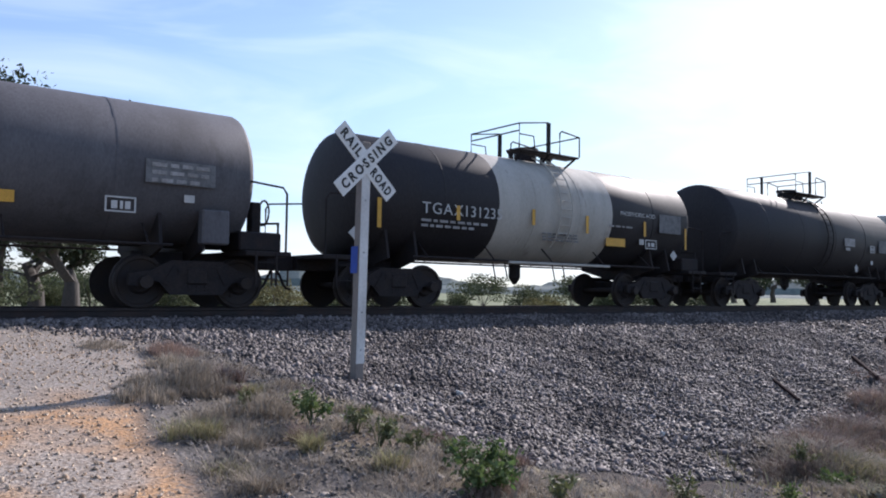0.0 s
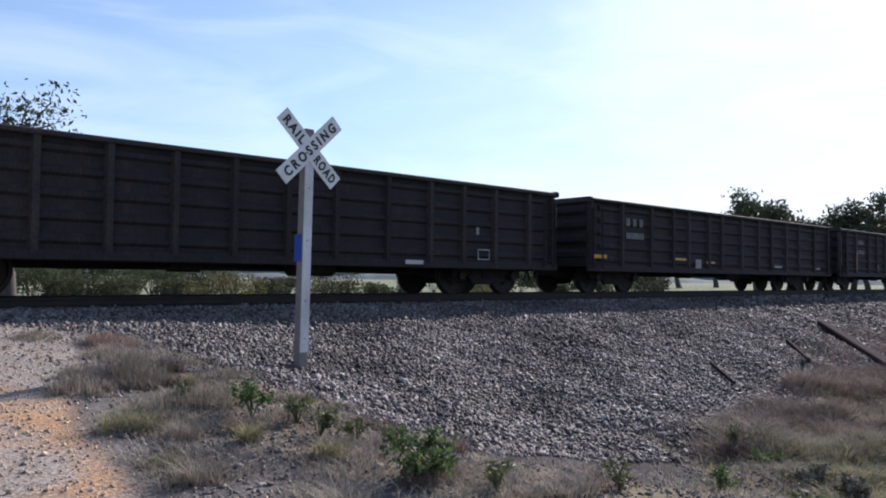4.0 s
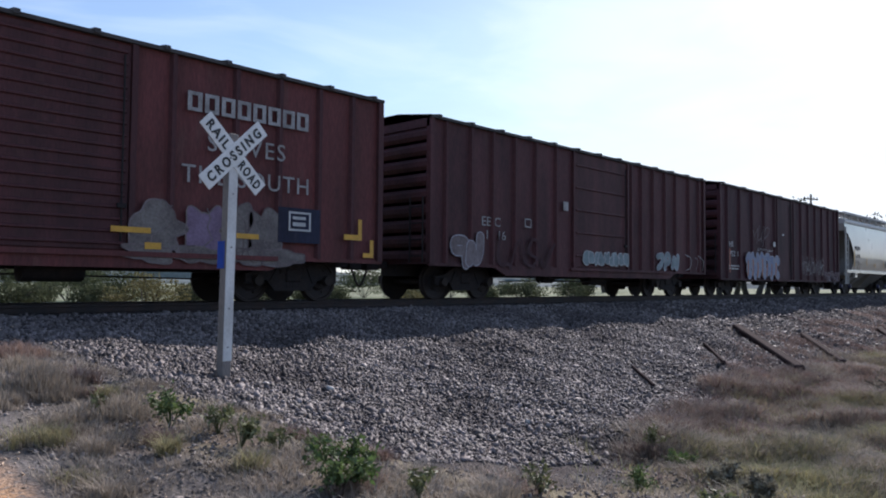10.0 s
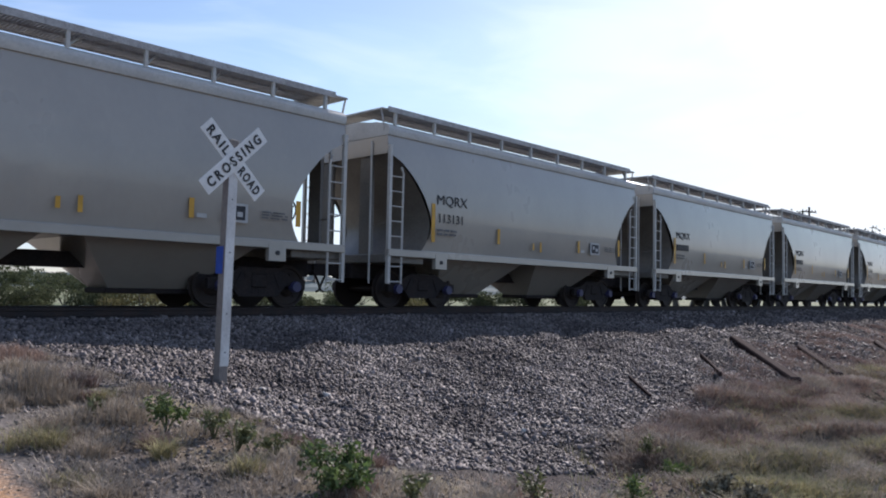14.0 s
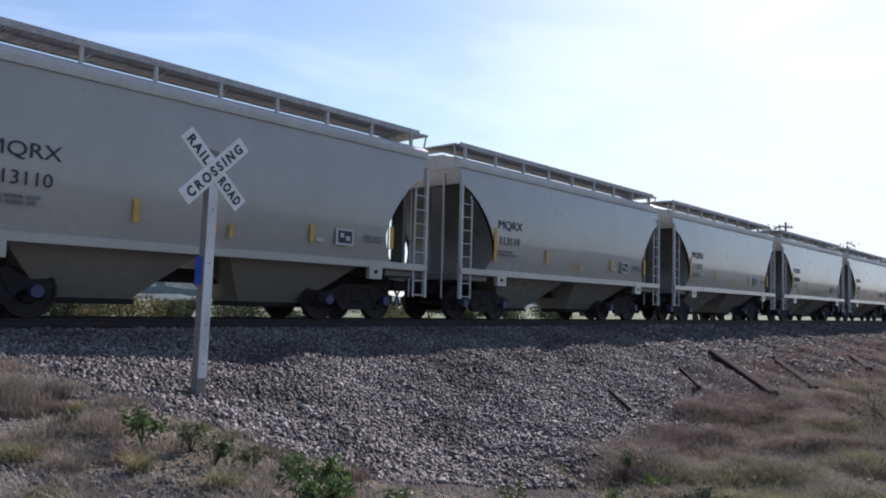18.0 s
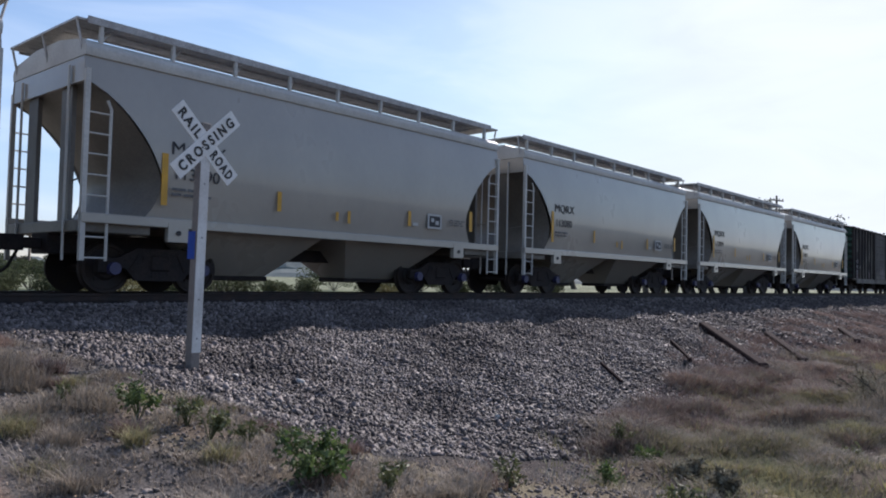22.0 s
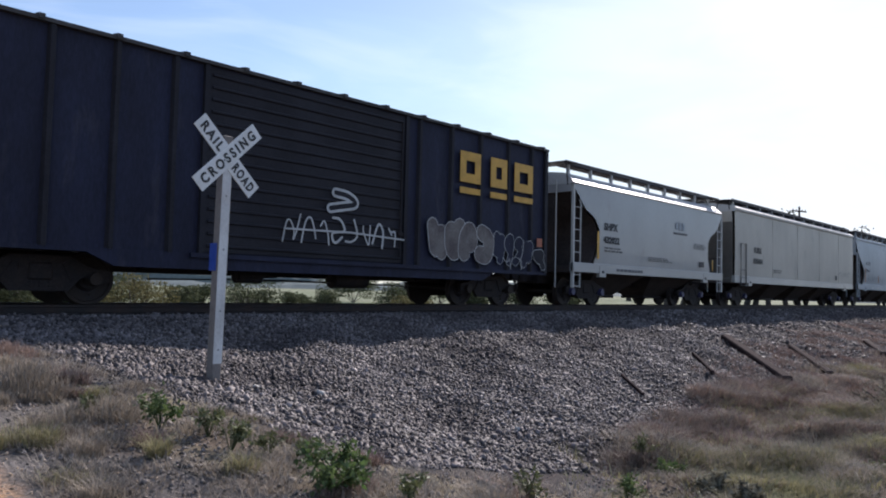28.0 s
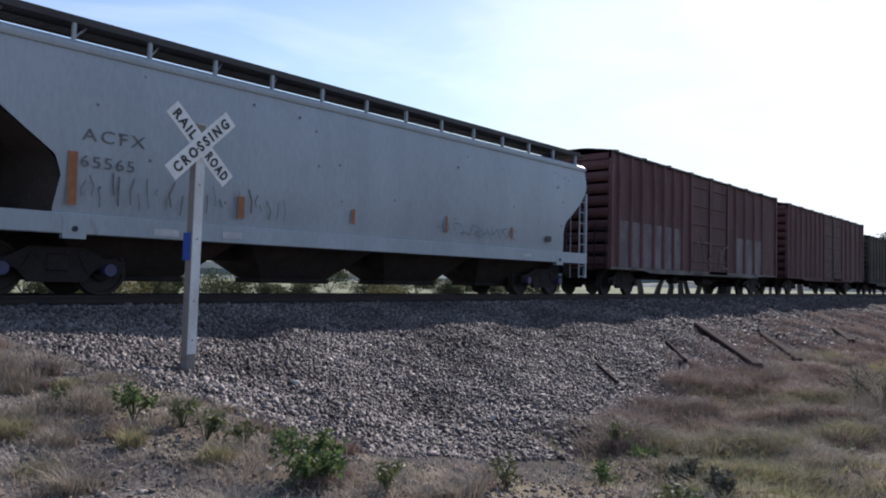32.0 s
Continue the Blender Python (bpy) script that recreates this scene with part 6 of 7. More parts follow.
lettering(car, "ACFX", 392.72 - c, 2.72, 0.22, "mark_grey", Y, 1.25, label="worn grey letters", gap=1.25)
lettering(car, "65565", 392.7 - c, 2.26, 0.2, "mark_grey", Y, 1.2, label="worn grey numbers", gap=1.2)
drip = random.Random(81)
for k in range(26):
    x = 392.75 + 0.17 * k + drip.uniform(-0.06, 0.06)
    top, low = drip.uniform(1.85, 2.2), drip.uniform(1.55, 1.9)
    part("rust_run", made(fat_line, [(x - c, low), (x - c + drip.uniform(-0.05, 0.05), (low + top) / 2), (x - c + drip.uniform(-0.08, 0.08), top)], drip.uniform(0.012, 0.035), -1.604 - 0.0025 * (k % 3)), "paint_tan" if k % 3 else "mark_grey", car, "thin run of rust down the side")
tag_line(car, 402.2 - c, 405.7 - c, 1.65, 2.0, 8, "mark_grey", -1.604, 82, 0.022, 0.0)
marks(car, [(392.5 - c, 392.66 - c, 1.58, 2.5), (395.88 - c, 396.04 - c, 1.6, 2.05), (399.0 - c, 399.1 - c, 1.7, 2.05), (405.4 - c, 405.5 - c, 1.7, 2.05), (402.4 - c, 402.47 - c, 1.7, 2.15)], "paint_orange", Y, "rust_streak", "orange rust streak")
marks(car, [(394.1 - c, 394.6 - c, 1.14, 1.27), (395.55 - c, 396.0 - c, 1.17, 1.3), (406.0 - c, 406.5 - c, 1.2, 1.3)], "mark_white", -1.61, "white_plate")
marks(car, [(407.3 - c, 407.6 - c, 1.72, 1.9)], "mark_black", Y, "stencil_frame")
rnd = random.Random(5)
for k in range(26):
    x, z, w = rnd.uniform(-7.5, 8.5), rnd.uniform(1.8, 4.1), rnd.uniform(0.03, 0.07)
    marks(car, [(x, x + w, z, z + w)], "mark_grey", -1.595, "chip")

# red box cars and the last ones
for x0, x1, lab, eave in ((411.55, 428.88, "red-brown box car, faded pale along the lower half", 5.22), (430.69, 446.72, "red-brown box car with double doors", 5.15)):
    ribs = [x0 + v for v in (0.57, 1.46, 2.31, 3.28, 4.11, 4.98, 5.83, 11.61, 12.75, 14.03, 15.2)]
    car, c = boxcar(lab, x0, x1, "red_brown", "roof_dark", ribs, [(x0 + 6.7, x0 + 8.55), (x0 + 8.6, x0 + 10.5)], 5, rib_mat="rib_rose", sill_mat="pale_sill" if x0 < 420 else None, eave=eave, base=1.0, belly=0.85, seams=9)
    tag_line(car, x0 + 6.8 - c, x0 + 10.4 - c, 1.1, 2.4, 5, "faded_block", -1.607, int(x0), 0.05)
    for a, b in zip(ribs, ribs[1:]):
        if b - a < 1.5 and x0 < 420:
            marks(car, [(a + 0.12 - c, b - 0.12 - c, 1.05, 2.75)], "faded_block", -1.523, "faded_panel")
for x0, x1, mat, lab in ((448.5, 464.0, "boxcar_olive", "dull olive box car at the tail of the train"), (465.7, 481.2, "oxide_dark", "dark red box car at the tail of the train")):
    boxcar(lab, x0, x1, mat, "roof_dark", spread(x0 + 0.7, x0 + 6.2, 6) + spread(x0 + 9.6, x1 - 0.7, 6), [(x0 + 6.5, x0 + 9.2)], 6, eave=4.5)
for k in range(6):
    x0 = 483.0 + 17.2 * k
    boxcar("dark box car far down the train", x0, x0 + 15.6, ("boxcar_dark", "oxide_dark", "boxcar_olive")[k % 3], "roof_dark", spread(x0 + 0.7, x0 + 6.2, 6) + spread(x0 + 9.6, x0 + 14.9, 6), [(x0 + 6.5, x0 + 9.2)], 0, eave=4.5, seams=6)

# ---- ground ----
def axis_steps(*spans):
    out = []
    for a, b, n in spans:
        out += list(np.linspace(a, b, n, endpoint=False))
    return np.array(out + [spans[-1][1]])


def wander(x, y):
    """An uneven line, between about -1 and 1."""
    return 0.6 * np.sin(0.9 * x + 0.5 * y) + 0.4 * np.sin(2.3 * x - 1.1 * y + 1.0)


def ballast_zone(x, y):
    toe = np.interp(x, [-30, -9, -6, 2.2, 3.9, 4.3, 4.9, 6.2, 8.8, 11, 15.5, 22, 60], [6, 6, 12.4, 12.4, 10.9, 8.6, 5.4, 3.8, 4.9, 5.4, 6.0, 6.5, 6.5])
    return smooth01(y - toe + 0.35 * wander(x, y), -0.7, 0.7) * smooth01(-(y - 18.3), -0.7, 0.7)


def road_zone(x, y):
    right = np.interp(y, [-10, 4, 5.5, 7.6, 11, 13, 25], [2.0, 2.0, 2.1, 2.45, 3.1, 3.4, 3.4])
    return smooth01(right - x + 0.2 * wander(x, y), -0.5, 0.5) * smooth01(x, -5.5, -4.5)


def make_ground():
    xs = axis_steps((-3500, -200, 8), (-200, -12, 20), (-12, 45, 300), (45, 120, 75), (120, 400, 25), (400, 4500, 10))
    ys = axis_steps((-3500, -200, 8), (-200, -12, 16), (-12, 14, 150), (14, 30, 40), (30, 120, 30), (120, 4500, 16))
    X, Y = np.meshgrid(xs, ys)
    Z = rough_land(X, Y)
    nx, ny = len(xs), len(ys)
    idx = np.arange(nx * ny).reshape(ny, nx)
    faces = np.stack([idx[:-1, :-1], idx[:-1, 1:], idx[1:, 1:], idx[1:, :-1]], -1).reshape(-1, 4)
    me = bpy.data.meshes.new("ground")
    me.from_pydata(np.stack([X, Y, Z], -1).reshape(-1, 3).tolist(), [], faces.tolist())
    me.shade_smooth()
    for name, val in (("ballast", ballast_zone(X, Y)), ("road", road_zone(X, Y)), ("pale_road", smooth01(Y + 0.5 * X, 7.2, 10.4)), ("dirt", smooth01(Y, 16.6, 18.6)), ("field", smooth01(Y, 28, 40)), ("ditch", smooth01(X - 0.3 * (4 - Y), 2.4, 4.6) * smooth01(-Y, -9.0, -6.5))):
        at = me.attributes.new(name, "FLOAT", "POINT")
        at.data.foreach_set("value", val.ravel().astype(np.float32))
    me.materials.append(MATS["ground"])
    tagged(new("ground", me), "dry ground with an orange gravel road and verge", "ground", kind="structure")


make_ground()
rng = np.random.default_rng(7)


def scatter_mesh(name, verts, faces, mat, label, category, parent=None, smooth=False):
    """One object of many small pieces, from arrays."""
    me = bpy.data.meshes.new(name)
    me.vertices.add(len(verts))
    me.vertices.foreach_set("co", verts.astype(np.float32).ravel())
    k = faces.shape[1]
    me.loops.add(faces.size)
    me.loops.foreach_set("vertex_index", faces.astype(np.int32).ravel())
    me.polygons.add(len(faces))
    me.polygons.foreach_set("loop_start", np.arange(0, faces.size, k, dtype=np.int32))
    me.update(calc_edges=True)
    me.validate()
    me.materials.append(MATS[mat])
    ob = new(name, me)
    if parent:
        ob.parent = parent
        return ob
    return tagged(ob, label, category, kind="stuff")


CUBE = np.array([[x, y, z] for x in (-1, 1) for y in (-1, 1) for z in (-1, 1)], float)
CUBE_F = np.array([(0, 1, 3, 2), (4, 6, 7, 5), (0, 4, 5, 1), (2, 3, 7, 6), (0, 2, 6, 4), (1, 5, 7, 3)])


def rocks(name, pts, size, mat, label, flat=0.65, sink=0.25):
    n = len(pts)
    v = CUBE[None] * 0.62 + rng.uniform(-0.38, 0.38, (n, 8, 3))
    v *= np.stack([rng.uniform(0.7, 1.25, n), rng.uniform(0.6, 1.1, n), rng.uniform(flat * 0.8, flat * 1.2, n)], -1)[:, None]
    q = rng.normal(size=(n, 4))
    q /= np.linalg.norm(q, axis=1, keepdims=True)
    w, x, y, z = q.T
    R = np.stack([1 - 2 * (y * y + z * z), 2 * (x * y - z * w), 2 * (x * z + y * w), 2 * (x * y + z * w), 1 - 2 * (x * x + z * z), 2 * (y * z - x * w), 2 * (x * z - y * w), 2 * (y * z + x * w), 1 - 2 * (x * x + y * y)], -1).reshape(n, 3, 3)
    v = np.einsum("nij,nkj->nki", R, v) * size[:, None, None]
    base = np.stack([pts[:, 0], pts[:, 1], rough_land(pts[:, 0], pts[:, 1]) + size * sink], -1)
    v = v + base[:, None]
    f = CUBE_F[None] + 8 * np.arange(n)[:, None, None]
    return scatter_mesh(name, v.reshape(-1, 3), f.reshape(-1, 4), mat, label, "stones")


def field_points(n, x0, x1, y0, y1, keep):
    p = np.stack([rng.uniform(x0, x1, n), rng.uniform(y0, y1, n)], -1)
    return p[rng.random(n) < keep(p[:, 0], p[:, 1])]


def clear_of_track(x, y):
    return (np.abs(np.abs(y - TRACK_Y) - 0.72) > 0.12).astype(float)


near = field_points(128000, 1.5, 22, 5.0, 13.4, lambda x, y: ballast_zone(x, y) * clear_of_track(x, y) * np.clip(1.6 - x / 16, 0.5, 1))
far = field_points(26000, 22, 62, 5.4, 13.4, lambda x, y: ballast_zone(x, y) * clear_of_track(x, y) * np.clip(40 / x - 0.4, 0.25, 1))
left = field_points(9000, -4, 1.5, 11.6, 13.4, lambda x, y: ballast_zone(x, y) * clear_of_track(x, y))
bed = field_points(6000, -6, 45, 13.75, 16.3, lambda x, y: clear_of_track(x, y))
rocks("ballast_stones", near, rng.gamma(6, 0.0041, len(near)).clip(0.01, 0.07), "stones", "grey crushed stone ballast on the bank")
rocks("ballast_stones", np.concatenate([far, left, bed]), rng.gamma(9, 0.0045, len(far) + len(left) + len(bed)).clip(0.02, 0.08), "stones", "grey crushed stone ballast beside the rails")
g1 = field_points(17000, -4.5, 4.0, 4.0, 13.4, lambda x, y: 0.2 + 0.8 * road_zone(x, y))
rocks("road_gravel", g1, rng.gamma(5, 0.0023, len(g1)).clip(0.005, 0.026), "pale_stones", "pale loose gravel on the road", sink=0.3)
g2 = field_points(18000, 2.2, 9, 2.6, 11, lambda x, y: 0.8 * (1 - ballast_zone(x, y)) * (1 - road_zone(x, y)) + 0.15)
rocks("verge_gravel", g2, rng.gamma(6, 0.0024, len(g2)).clip(0.005, 0.04), "verge_stones", "grey gravel strewn over the verge")
rocks("white_stone", np.array([[6.64, 8.1], [5.9, 8.5], [8.9, 6.5], [4.3, 4.8]]), np.array([0.11, 0.06, 0.05, 0.035]), "white_stone", "a few white stones on the bank")


# ---- track ----
def rail_shape(bm, y, x0, x1):
    prism(bm, [(y - 0.035, 0.0), (y - 0.036, -0.04), (y - 0.012, -0.05), (y - 0.01, -0.135), (y - 0.07, -0.155), (y - 0.07, -0.17), (y + 0.07, -0.17), (y + 0.07, -0.155), (y + 0.01, -0.135), (y + 0.012, -0.05), (y + 0.036, -0.04), (y + 0.035, 0.0)], x0, x1, "x")


track = thing("railway_track", "single railway track, dark steel rails on wooden ties", "railway track", pose(0, 0, RAIL_Z), kind="structure")
for s in (-0.7525, 0.7525):
    part("rail", made(rail_shape, TRACK_Y + s, -260, 900), "rail_steel", track)
tie = mesh_of(made(bevelled, -0.115, 0.115, -1.3, 1.3, -0.36, -0.165, 0.012), "tie", "tie_wood")
plate = mesh_of(made(lambda bm: [box(bm, -0.1, 0.1, s * 0.7525 - 0.16, s * 0.7525 + 0.16, -0.166, -0.15) for s in (-1, 1)]), "tie_plate", "rail_steel")
for k in range(150):
    t = part("tie", tie, None, track, at=pose(-8 + 0.53 * k, TRACK_Y + random.uniform(-0.03, 0.03), random.uniform(-0.008, 0.004), 0, 0, random.uniform(-0.7, 0.7)))
    part("tie_plate", plate, None, t)
rest = bmesh.new()
for k in range(420):
    for x in (71.8 + 0.53 * k, -8.5 - 0.53 * k):
        if x > -100:
            box(rest, x - 0.115, x + 0.115, TRACK_Y - 1.3, TRACK_Y + 1.3, -0.36, -0.168)
tagged(part("ties", rest, "tie_wood", track), kind="stuff")

# ---- crossing sign ----
SX, SY = 5.48, 8.84
sign = thing("railroad_crossing_sign", "white crossbuck sign with black letters on a wooden post", "road sign", pose(SX, SY, 0, 0, 0.9, 4))
part("post", made(bevelled, -0.068, 0.068, -0.068, 0.068, -1.1, 2.4, 0.01), "post_wood", sign, "bare weathered wooden post")
part("painted_face", made(bevelled, -0.067, 0.067, -0.073, -0.066, -0.58, 1.96, 0.002), "post_paint", sign, "white painted front of the post")


def blade_shape(bm):
    b2 = bmesh.new()
    box(b2, -0.61, 0.61, -0.006, 0.006, -0.1145, 0.1145)
    bmesh.ops.bevel(b2, geom=[e for e in b2.edges if abs((e.verts[0].co - e.verts[1].co).y) > 0.01], offset=0.006, segments=1, affect="EDGES")
    put(bm, b2)


TILT = 44.2
words = {"back": [("RAIL", -0.55, 0.62), ("ROAD", 0.14, 0.62)], "front": [("CROSSING", -0.53, 0.98)]}
for name, turn, y in (("back", 43.4, -0.078), ("front", -TILT, -0.091)):
    blade = part("crossbuck_blade", made(blade_shape), "white_sign", sign, at=pose(-0.015, y, 2.12) @ pose(0, 0, 0, 0, turn, 0))
    for word, x, wide in words[name]:
        cu = lettering(blade, word, x, -0.062, 0.125, "sign_black", -0.008, 1.0, label="black letters", gap=1.5 if name == "front" else 1.3, bold=0.006)
        w = max(v.co.x for v in cu.data.vertices)
        cu.matrix_basis = pose(x, -0.011, -0.0625, 90) @ Matrix.Diagonal(((1.06 if name == "front" else 0.42) / w, 1, 1, 1))
    for x in ((-0.02, 0.02) if name == "front" else ()):
        part("bolt", made(lathe, [(-0.012, 0.012), (0.0, 0.014)], "y", 8, (x * 4, 0, 0)), "mark_grey", blade)
part("emergency_sign", made(bevelled, -0.082, -0.07, -0.035, 0.11, 0.62, 0.98, 0.002), "blue_sign", sign, "small blue notice plate")
for z in (-0.4, 0.1, 0.9, 1.6):
    part("post_nail", made(lathe, [(-0.078, 0.011), (-0.072, 0.011)], "y", 8, (0.0, 0, z)), "mark_grey", sign)


# ---- timbers on the bank ----
def timber(a, b, w, h, label, name="timber"):
    (ax, ay), (bx, by) = a, b
    za, zb = float(rough_land(ax, ay)), float(rough_land(bx, by))
    d = Vector((bx - ax, by - ay, zb - za))
    ob = new(name, mesh_of(made(bevelled, 0, d.length, -w / 2, w / 2, -h * 0.5, h * 0.5, min(w, h) * 0.15), name, "old_timber"))
    ob.matrix_basis = Matrix.Translation((ax, ay, za + 0.06)) @ d.to_track_quat("X", "Z").to_matrix().to_4x4()
    tagged(ob, label, "timber", group="old timbers on the bank")


timber((22.93, 9.23), (19.0, 6.14), 0.26, 0.22, "old dark railway tie lying down the stone bank")
timber((25.45, 8.13), (22.15, 6.08), 0.2, 0.2, "weathered timber half sunk in the bank")
timber((19.31, 8.6), (16.88, 7.05), 0.06, 0.1, "thin dark stick on the ballast", "stick")
timber((32.67, 7.72), (29.6, 6.44), 0.22, 0.2, "weathered timber lying across the bank")
timber((14.23, 7.83), (13.11, 6.77), 0.05, 0.06, "short dark stick on the ballast", "stick")


# ---- grass and weeds ----
def blades(name, centres, per, height, spread_, lean, width, mat, label):
    """Tufts of thin blades, each a bent strip."""
    n = len(centres)
    c = np.repeat(centres, per, 0)
    h = np.repeat(height, per) * rng.uniform(0.5, 1.15, n * per)
    a, r = rng.uniform(0, 2 * np.pi, n * per), np.repeat(spread_, per) * np.sqrt(rng.random(n * per))
    bx, by = c[:, 0] + r * np.cos(a), c[:, 1] + r * np.sin(a)
    bz = rough_land(bx, by) - 0.01
    a2 = a + rng.normal(0, 0.7, n * per)
    ln = h * lean * rng.uniform(0.3, 1.3, n * per)
    dx, dy = np.cos(a2), np.sin(a2)
    wx, wy = -dy * width * rng.uniform(0.6, 1.3, n * per), dx * width * rng.uniform(0.6, 1.3, n * per)
    p0 = np.stack([bx - wx, by - wy, bz], -1)
    p1 = np.stack([bx + wx, by + wy, bz], -1)
    p2 = np.stack([bx + 0.35 * ln * dx + 0.7 * wx, by + 0.35 * ln * dy + 0.7 * wy, bz + 0.65 * h], -1)
    p3 = np.stack([bx + 0.35 * ln * dx - 0.7 * wx, by + 0.35 * ln * dy - 0.7 * wy, bz + 0.65 * h], -1)
    p4 = np.stack([bx + ln * dx + 0.1 * wx, by + ln * dy + 0.1 * wy, bz + h * 0.95], -1)
    p5 = np.stack([bx + ln * dx - 0.1 * wx, by + ln * dy - 0.1 * wy, bz + h * 0.95], -1)
    v = np.stack([p0, p1, p2, p3, p4, p5], 1).reshape(-1, 3)
    k = 6 * np.arange(n * per)[:, None]
    f = np.concatenate([k + np.array([[0, 1, 2, 3]]), k + np.array([[3, 2, 4, 5]])], 0)
    return scatter_mesh(name, v, f, mat, label, "grass")


def clumpy(x, y, s=1.0, seed=0.0):
    return 0.5 + 0.5 * np.sin(1.3 * s * x + 1.7 * np.sin(0.8 * s * y + seed)) * np.sin(1.5 * s * y + 1.3 * np.sin(0.9 * s * x - seed))


def ditch_zone(x, y):
    return (1 - ballast_zone(x, y)) * (1 - road_zone(x, y)) * smooth01(x - 0.3 * np.maximum(4 - y, 0), 1.9, 4.2)


t1 = field_points(19000, 2.6, 24, -4, 7.2, lambda x, y: ditch_zone(x, y) * (0.1 + 0.9 * smooth01(x, 5.5, 9)) * smooth01(clumpy(x, y, 1.2), 0.1, 0.7))
blades("dry_grass", t1, 14, 0.07 + 0.12 * clumpy(t1[:, 0], t1[:, 1], 1.2), np.full(len(t1), 0.16), 1.7, 0.006, "dry_grass", "dry grey-brown grass in the ditch")
t2 = field_points(7000, 5, 32, 3.5, 8.2, lambda x, y: ditch_zone(x, y + 0.9) * smooth01(y, 3.2, 5.2) * (0.3 + 0.7 * clumpy(x, y, 1.0, 2)))
blades("russet_grass", t2, 20, 0.1 + 0.16 * clumpy(t2[:, 0], t2[:, 1], 1.0, 2), np.full(len(t2), 0.17), 1.6, 0.006, "rust_grass", "matted russet grass along the foot of the bank")
t3 = field_points(6500, 7, 26, -3, 6.2, lambda x, y: ditch_zone(x, y) * smooth01(clumpy(x, y, 0.55, 1), 0.45, 0.7))
blades("yellow_grass", t3, 16, 0.09 + 0.12 * clumpy(t3[:, 0], t3[:, 1], 0.9, 1), np.full(len(t3), 0.16), 1.5, 0.006, "yellow_grass", "yellow-green grass in patches")
t4 = field_points(11000, 22, 75, -14, 8.2, lambda x, y: ditch_zone(x, y) * (0.3 + 0.7 * clumpy(x, y, 0.5)))
blades("dry_grass", t4, 7, 0.1 + 0.15 * clumpy(t4[:, 0], t4[:, 1], 0.6), np.full(len(t4), 0.3), 0.8, 0.014, "dry_grass", "rough dry grass farther down the ditch")
t5 = field_points(3600, 2.1, 5.6, 3.6, 10.2, lambda x, y: (1 - road_zone(x, y)) * (1 - ballast_zone(x, y)) * smooth01(clumpy(x, y, 2.0, 3), 0.35, 0.9))
blades("dry_grass", t5, 13, 0.035 + 0.075 * clumpy(t5[:, 0], t5[:, 1], 2.0, 3), np.full(len(t5), 0.13), 1.5, 0.0035, "dry_grass", "thin dry grass on the road verge")
for x, y, r, h, m in ((3.0, 8.1, 0.42, 0.34, "dry_grass"), (2.45, 7.75, 0.3, 0.22, "dry_grass"), (3.25, 9.4, 0.35, 0.2, "dry_grass"), (3.45, 10.1, 0.3, 0.22, "rust_grass"), (2.75, 10.7, 0.3, 0.1, "dry_grass"), (3.25, 6.9, 0.35, 0.26, "dry_grass"), (2.6, 8.4, 0.22, 0.16, "dry_grass"), (15.86, 2.9, 0.7, 0.75, "dry_grass"), (20.78, 1.95, 1.0, 0.8, "yellow_grass"), (18.6, 3.6, 0.6, 0.6, "dry_grass"), (23.0, 3.8, 0.8, 0.7, "yellow_grass"), (12.2, 0.7, 0.4, 0.5, "dry_grass"), (26, 1.5, 1.0, 0.8, "yellow_grass")):
    m_ = 60
    a, q = rng.uniform(0, 2 * np.pi, m_), r * np.sqrt(rng.random(m_))
    ob = blades("grass_tuft", np.stack([x + q * np.cos(a), y + q * np.sin(a)], -1), 14, h * (1.1 - 0.6 * q / r), np.full(m_, 0.05), 0.6, 0.004, m, "dense dry grass tuft" if m != "yellow_grass" else "tall yellowish grass tuft")


t6 = field_points(9000, 13, 46, 5.4, 10.2, lambda x, y: smooth01(np.interp(x, [13, 17, 22, 30, 46], [6.2, 7.0, 8.2, 9.4, 10.0]) - y + 0.6 * wander(x, y), -0.6, 0.8) * (0.25 + 0.75 * clumpy(x, y, 1.1, 4)))
blades("russet_grass", t6, 12, 0.05 + 0.09 * clumpy(t6[:, 0], t6[:, 1], 1.1, 4), np.full(len(t6), 0.17), 1.7, 0.007, "rust_grass", "short russet grass creeping up the stone bank")
tuft_rng = np.random.default_rng(31)
for k in range(34):
    x, y = tuft_rng.uniform(2.2, 5.0), tuft_rng.uniform(3.4, 8.6)
    if road_zone(x, y) < 0.4 and ballast_zone(x, y) < 0.5:
        a, q = tuft_rng.uniform(0, 2 * np.pi, 16), tuft_rng.uniform(0.06, 0.16) * np.sqrt(tuft_rng.random(16))
        blades("grass_tuft", np.stack([x + 1.6 * q * np.cos(a), y + q * np.sin(a)], -1), 16, np.full(16, tuft_rng.uniform(0.07, 0.2)), np.full(16, 0.05), 1.2, 0.0035, ("dry_grass", "dry_grass", "rust_grass", "yellow_grass")[k % 4], "small dry grass tuft on the verge")
